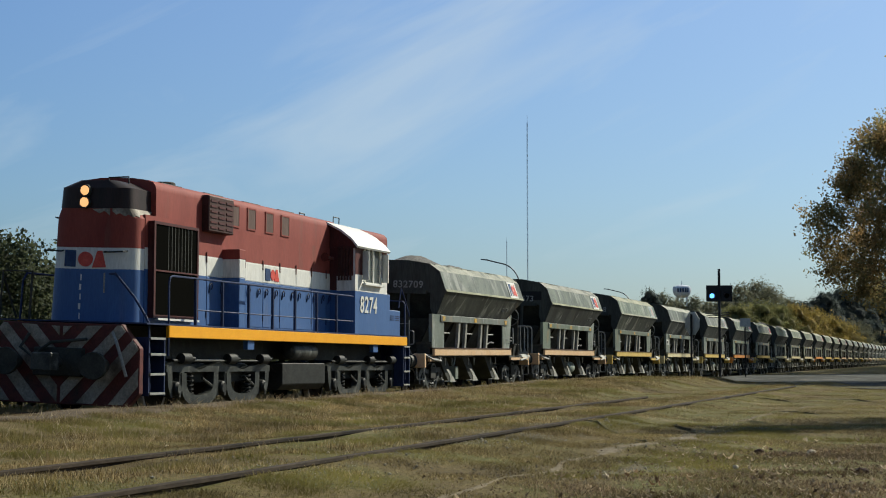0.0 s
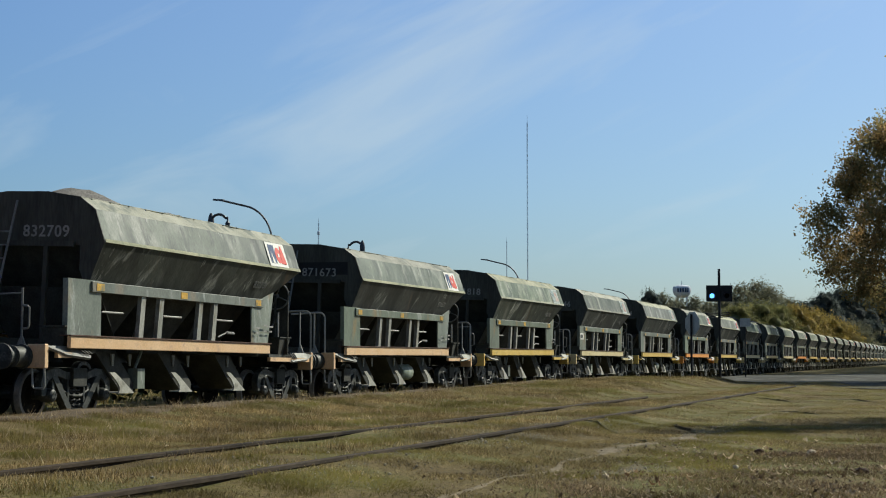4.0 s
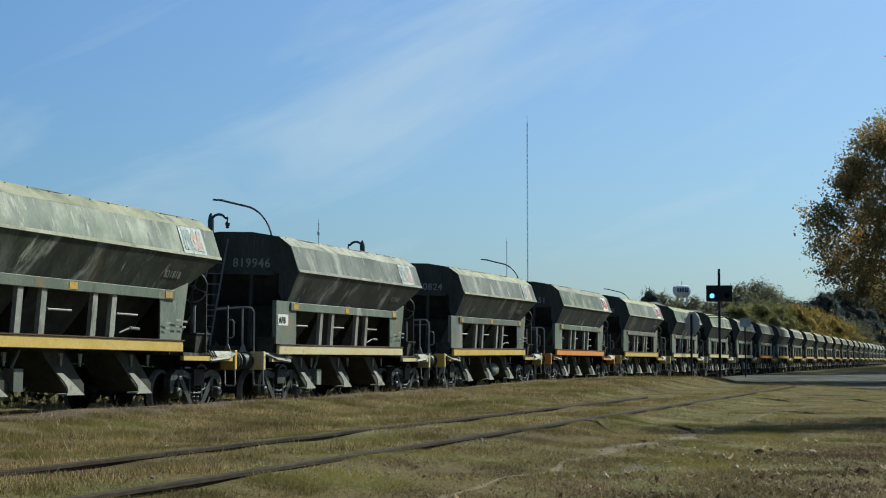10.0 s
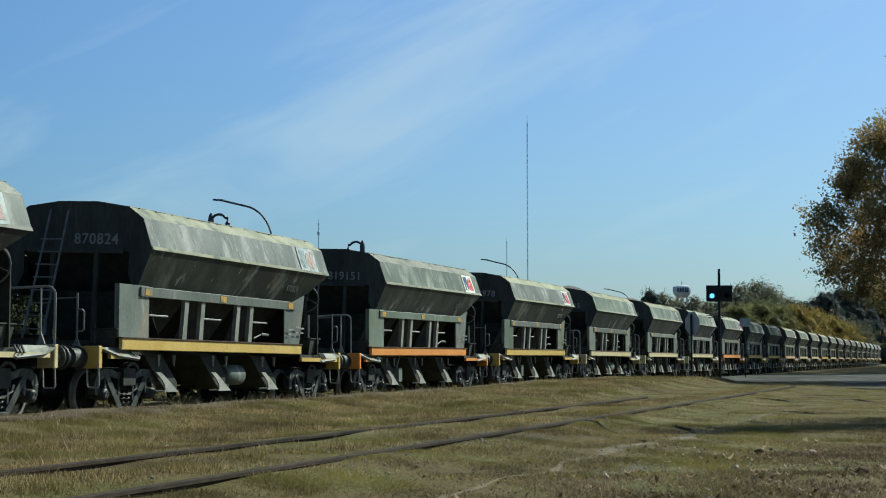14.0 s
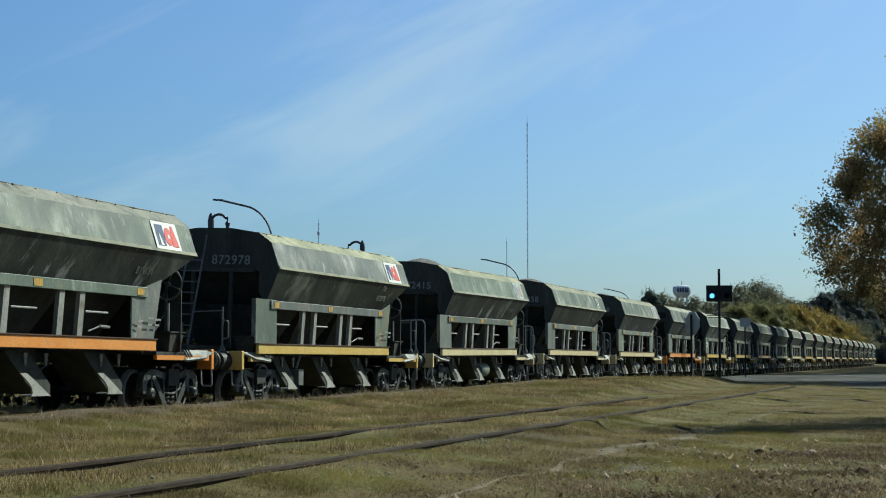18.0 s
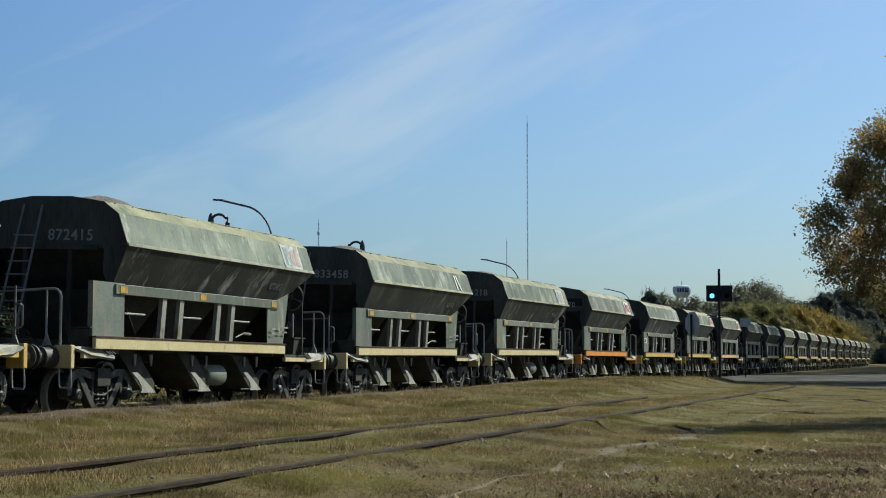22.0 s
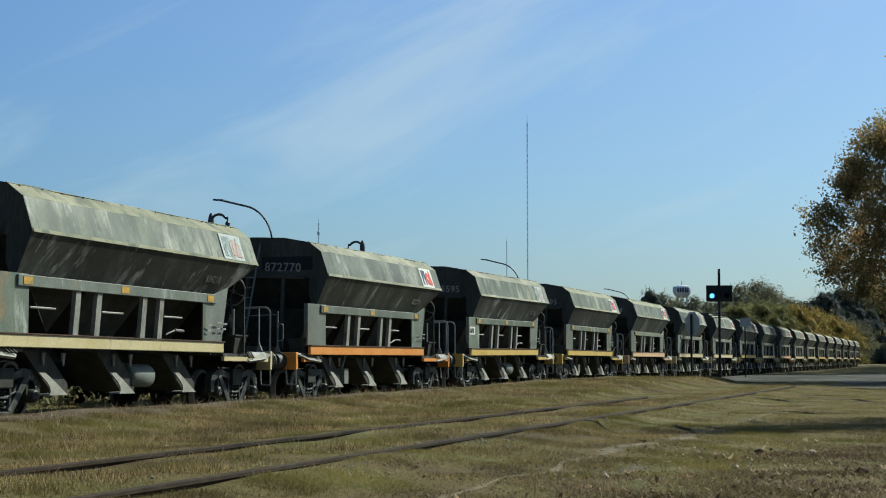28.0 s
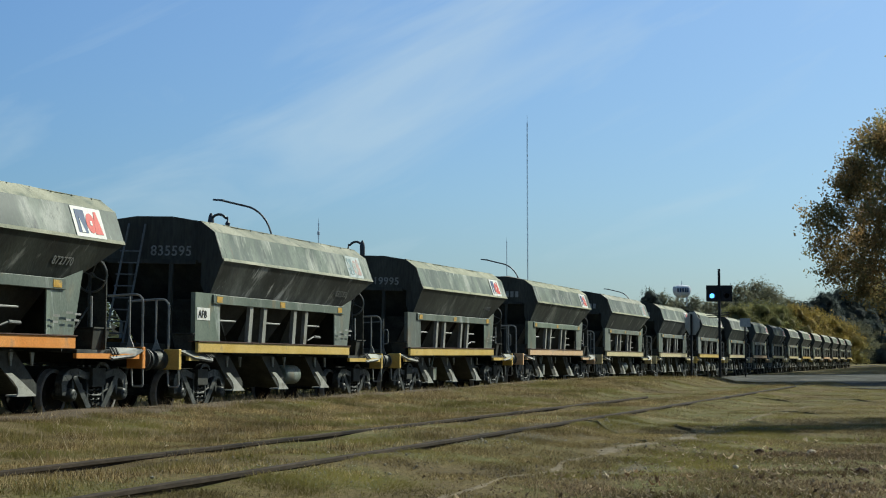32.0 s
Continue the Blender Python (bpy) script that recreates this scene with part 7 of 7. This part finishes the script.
# ---- trees ----
def make_tree(name, x, y, height, radius, leaves, size, mat, label, base=0.25, seed=0, squash=1.0, lobes=16, gap=0.0, trunk_r=None, core=0.0):
    """Tapered trunk, limbs, and a crown of many small leaves gathered in uneven lobes."""
    r = np.random.default_rng(seed)
    tree = new(name)
    tree.location = (x, y, 0)
    tr = trunk_r or height * 0.022
    bm = bmesh.new()
    rod(bm, (0, 0, -0.2), (0.1, 0.05, height * 0.42), tr * 1.3, 9, tr * 0.8)
    rod(bm, (0.1, 0.05, height * 0.42), (0, 0, height * 0.85), tr * 0.8, 7, tr * 0.15)
    centres, sizes = [], []
    for k in range(lobes):
        f = (k + 0.5) / lobes
        z = height * (base + (0.97 - base) * f)
        prof = math.sin(math.pi * min(1, 0.18 + 0.80 * f)) ** 0.7
        a = k * 2.4 + r.uniform(-0.4, 0.4)
        d = radius * prof * r.uniform(0.35, 0.80)
        big = radius * r.uniform(0.30, 0.48) * (0.6 + 0.5 * prof)
        if gap:          # broad domed crown, with the given widths at the given heights
            wide = float(np.interp(z / height, (0.26, 0.33, 0.40, 0.50, 0.60, 0.72, 0.86, 0.93, 1.0), (0.5, 0.76, 0.96, 1.03, 0.93, 0.83, 0.66, 0.42, 0.1))) * radius
            big = r.uniform(0.45, 1.05)
            d = max(0.2, (wide - big) * (1.0 if k % 3 else r.uniform(0.2, 0.8)) * r.uniform(0.85, 1.03))
        c = np.array([d * math.cos(a), d * math.sin(a) * squash, z])
        centres.append(c)
        sizes.append(big)
        rod(bm, (0, 0, max(height * 0.2, z - d * 0.9)), tuple(c), tr * (0.10 if gap else 0.35), 5, tr * (0.03 if gap else 0.08))
    part("trunk", bm, BARK, tree)
    centres, sizes = np.array(centres), np.array(sizes)
    which = r.integers(0, lobes, leaves)
    u = r.normal(0, 1, (leaves, 3))
    u /= np.linalg.norm(u, axis=1, keepdims=True)
    rad = sizes[which] * (r.uniform(0.15, 1, leaves) ** 0.5) * (1 + 0.10 * r.normal(0, 1, leaves) * (r.uniform(0, 1, leaves) < 0.3))
    p = centres[which] + u * rad[:, None] * np.array([1, squash, 0.85])
    # gather into twigs
    per = 26
    tw = r.integers(0, max(leaves // per, 1), leaves)
    first = np.minimum(tw * per, leaves - 1)
    out = u[first] * np.array([1, 1, 0.6]) + r.normal(0, 0.45, (max(leaves // per, 1), 3))[tw]
    p = p[first] + out * np.clip(r.normal(0, size * 2.2, leaves), -size * 3, size * 3)[:, None] + r.normal(0, size * 0.9, (leaves, 3))
    p = p[p[:, 2] > height * base * 0.6]
    m_ = len(p)
    d1 = r.normal(0, 1, (m_, 3))
    d1 /= np.linalg.norm(d1, axis=1, keepdims=True)
    d2 = np.cross(d1, r.normal(0, 1, (m_, 3)))
    d2 /= np.linalg.norm(d2, axis=1, keepdims=True)
    s = (size * r.uniform(0.6, 1.25, m_))[:, None]
    v = np.stack([p - d1 * s * 0.5, p + d2 * s * 0.33, p + d1 * s * 0.5, p - d2 * s * 0.33], 1).reshape(-1, 3)
    f = np.arange(4 * m_).reshape(-1, 4)
    if core:                    # the dense inside of a far crown: rough lumps under the leaves
        balls, quads = [], []
        for c, big in zip(centres, sizes):
            ring = np.array([[(math.cos(a), math.sin(a)) for a in (k * math.pi / 5 + 0.3 * row for k in range(10))] for row in range(6)])
            lat = np.linspace(-1.35, 1.35, 6)
            ball = np.concatenate([ring * np.cos(lat)[:, None, None], np.broadcast_to(np.sin(lat)[:, None, None], (6, 10, 1))], -1)
            ball = c + ball * (big * core * r.uniform(0.75, 1.12, (6, 10, 1)))
            first_ = 4 * m_ + 60 * len(balls)
            k = first_ + np.arange(60).reshape(6, 10)
            quads.append(np.stack([k[:-1], np.roll(k[:-1], -1, 1), np.roll(k[1:], -1, 1), k[1:]], -1).reshape(-1, 4))
            balls.append(ball.reshape(-1, 3))
        v, f = np.concatenate([v] + balls), np.concatenate([f] + quads)
    crown = new("crown", numpy_mesh("crown", v, f, mat))
    crown.parent = tree
    return tagged(tree, label, "tree")


# the big tree beside the crossing, and one out of view whose shadow reaches the grass
x, y = spot(1692, 72)
make_tree("autumn_tree", x, y, 12.6, 7.0, 140000, 0.134, LEAF_AUTUMN, "large tree with brown autumn leaves beside the crossing", 0.27, 3, 1.0, 210, 1.0)
make_tree("autumn_tree", 32.0, -3.3, 9.4, 2.6, 12000, 0.16, LEAF_AUTUMN, "tree with brown autumn leaves on the grass", 0.35, 8, 1.0, 12)
# trees added mostly out of view, so that their shade falls on train and ground
for k, (x, y, h, rr) in enumerate(((129, -0.6, 20.0, 5.0), (141, -0.4, 32.0, 5.2), (154, 0.1, 32.0, 5.2), (166, 0.6, 17.0, 5.4), (177, 1.0, 16.0, 5.6), (187, 1.4, 15.0, 5.6), (197, 1.8, 15.5, 5.6), (207, 2.2, 14.5, 5.6), (218, 2.6, 15.0, 5.6), (230, 3.0, 14.5, 5.8), (243, 3.5, 14.0, 5.8), (257, 4.0, 14.0, 5.8), (272, 4.6, 13.5, 5.8))):
    make_tree("autumn_tree", x, y, h, rr, 17000 if h > 30 else 12000, 0.35, LEAF_AUTUMN, "tall tree with brown autumn leaves, added mostly out of view to cast shade", 0.2, 40 + k, 1.0, 20)

FAR = [  # sideways bearing, distance, top, radius in metres, leaves, kind
    (1310, 300, 507, 4.6, 2200, "olive"), (1338, 310, 500, 4.6, 2200, "olive"), (1365, 305, 510, 4.0, 2000, "olive"), (1392, 320, 530, 3.6, 1800, "olive"),
    (1150, 260, 517, 3.0, 1600, "dark"), (1172, 262, 520, 2.6, 1400, "olive"), (1196, 300, 531, 3.2, 1400, "olive"), (1228, 300, 528, 3.2, 1400, "olive"), (1252, 290, 536, 3.0, 1200, "olive"), (1280, 280, 530, 3.4, 1400, "olive"),
    (1306, 215, 545, 3.6, 2000, "yellow"), (1340, 220, 541, 3.8, 2200, "yellow"), (1372, 235, 543, 4.0, 2200, "yellow"), (1404, 250, 546, 4.2, 2400, "yellow"), (1436, 275, 554, 4.6, 2400, "yellow"), (1462, 300, 562, 4.4, 2200, "yellow"), (1490, 330, 574, 4.6, 2000, "yellow"), (1514, 370, 572, 4.6, 1800, "olive"),
    (1420, 430, 540, 6.0, 2400, "dark"), (1455, 440, 526, 8.0, 3400, "dark"), (1490, 450, 520, 9.0, 3400, "dark"), (1526, 460, 514, 8.0, 2800, "dark"), (1562, 470, 504, 8.5, 2800, "dark"), (1600, 480, 498, 9.0, 2400, "dark"), (1545, 420, 575, 5.0, 1600, "dark"), (1575, 440, 580, 5.0, 1600, "dark"),
    (-25, 80, 425, 3.6, 4200, "dark"), (35, 84, 446, 3.0, 4000, "dark"), (80, 92, 480, 2.8, 3000, "dark"), (-90, 78, 430, 3.4, 2400, "dark"), (125, 100, 500, 2.6, 1800, "dark"), (180, 104, 505, 3.2, 2200, "dark"), (240, 108, 520, 3.2, 2000, "dark"), (300, 112, 512, 3.4, 2000, "dark"), (365, 118, 525, 3.4, 1800, "dark"),
    (430, 124, 522, 3.4, 1800, "dark"), (490, 130, 535, 3.4, 1600, "dark"), (555, 136, 530, 3.6, 1600, "dark"), (620, 142, 540, 3.6, 1500, "dark"), (690, 150, 545, 3.8, 1500, "dark"), (760, 160, 550, 3.8, 1400, "olive"), (830, 170, 552, 4.0, 1400, "dark"), (910, 185, 556, 4.2, 1400, "olive"), (990, 200, 560, 4.4, 1300, "dark"), (1075, 215, 562, 4.4, 1300, "olive"),
]
LOOKS = {"olive": (LEAF_OLIVE, "grey-green tree far behind the train"), "yellow": (LEAF_YELLOW, "yellow-green autumn bush behind the track"), "dark": (LEAF_DARK, "dark green tree beyond the train")}
for k, (px, depth, top, rad, leaves, look_) in enumerate(FAR):
    x, y = spot(px, depth)
    h = (638 - top) / 2885.6 * depth + 0.96
    mat_, lab = LOOKS[look_]
    if look_ == "yellow" and px < 1390:
        mat_, lab = LEAF_GREEN, "yellow-green bush behind the track"
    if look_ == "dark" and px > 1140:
        mat_, lab = LEAF_HAZE, "tree beyond the end of the train, distance haze put into its blue-green"
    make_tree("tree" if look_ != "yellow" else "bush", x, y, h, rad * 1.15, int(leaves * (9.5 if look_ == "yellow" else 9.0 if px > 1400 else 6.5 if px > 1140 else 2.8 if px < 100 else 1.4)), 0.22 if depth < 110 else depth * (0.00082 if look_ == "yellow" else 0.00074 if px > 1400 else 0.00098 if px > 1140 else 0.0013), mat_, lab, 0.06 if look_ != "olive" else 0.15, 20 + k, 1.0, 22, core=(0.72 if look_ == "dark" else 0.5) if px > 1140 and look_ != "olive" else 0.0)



def scrub(n, x0, x1, yfun, tops, size, name, label):
    sx = rng.uniform(x0, x1, n)
    sy = yfun(sx)
    p = np.stack([sx, sy, rng.uniform(0, 1, n) ** 0.7 * tops(sx)], -1)
    d1 = rng.normal(0, 1, (n, 3))
    d1 /= np.linalg.norm(d1, axis=1, keepdims=True)
    d2 = np.cross(d1, rng.normal(0, 1, (n, 3)))
    d2 /= np.linalg.norm(d2, axis=1, keepdims=True)
    s = (rng.uniform(0.5, 1.1, n) * size)[:, None]
    v = np.stack([p - d1 * s, p + d2 * s * 0.6, p + d1 * s, p - d2 * s * 0.6], 1).reshape(-1, 3)
    return tagged(new(name, numpy_mesh(name, v, np.arange(4 * n).reshape(-1, 4), LEAF_DARK)), label, "scrub", kind="stuff")


# low scrub all along behind the line, and weeds at the foot of the track
scrub(26000, 60, 620, lambda x: 30 + 0.02 * x + rng.gamma(2.0, 3.0, len(x)), lambda x: 1.2 + 1.3 * np.abs(np.sin(x * 0.21) + 0.6 * np.sin(x * 0.083 + 1)), 0.45, "scrub", "low dark scrub behind the railway")
# these weeds are added to darken what shows beneath the wagons
scrub(38000, 14, 260, lambda x: rng.uniform(17.9, 19.6, len(x)), lambda x: 0.95 + 0.3 * np.sin(x * 1.1) * np.sin(x * 0.37 + 1), 0.12, "weeds", "dark weeds added along the main track to darken the gaps under the wagons")


# unseen belt of tall trees, added behind the camera to dim the vehicles' ends
scrub(9000, -26, -14, lambda x: rng.uniform(-16, 52, len(x)), lambda x: 13.0 + 3.5 * np.sin(x * 1.3), 0.75, "tree_belt", "unseen belt of tall dark trees added to dim the vehicles' end faces")


# ---- what moves ----
def motions():
    step = 0.125
    ticks = [k * step for k in range(int(32 / step) + 1)]
    def riding(t, x, a, b):
        """A vehicle on its two bogies, which stand a and b metres behind its origin."""
        at = train_at(t) + x
        za, zb = uneven(at + a), uneven(at + b)
        slope = (zb - za) / (b - a)
        return pose(at, MAIN_Y, RAIL_Z + za - slope * a, CANT, -math.degrees(slope))
    for thing, x in ROLLING:
        a, b = (3.8, 11.9) if thing.name.startswith("diesel") else BOGIES
        walk(thing, [(k * 0.5, riding(k * 0.5, x, a, b)) for k in range(65)])
    for ws, place, r in WHEELS:
        walk(ws, [(t, Matrix.Translation(place) @ Matrix.Rotation((train_at(t) - train_at(0)) / r, 4, "Y")) for t in ticks])


motions()
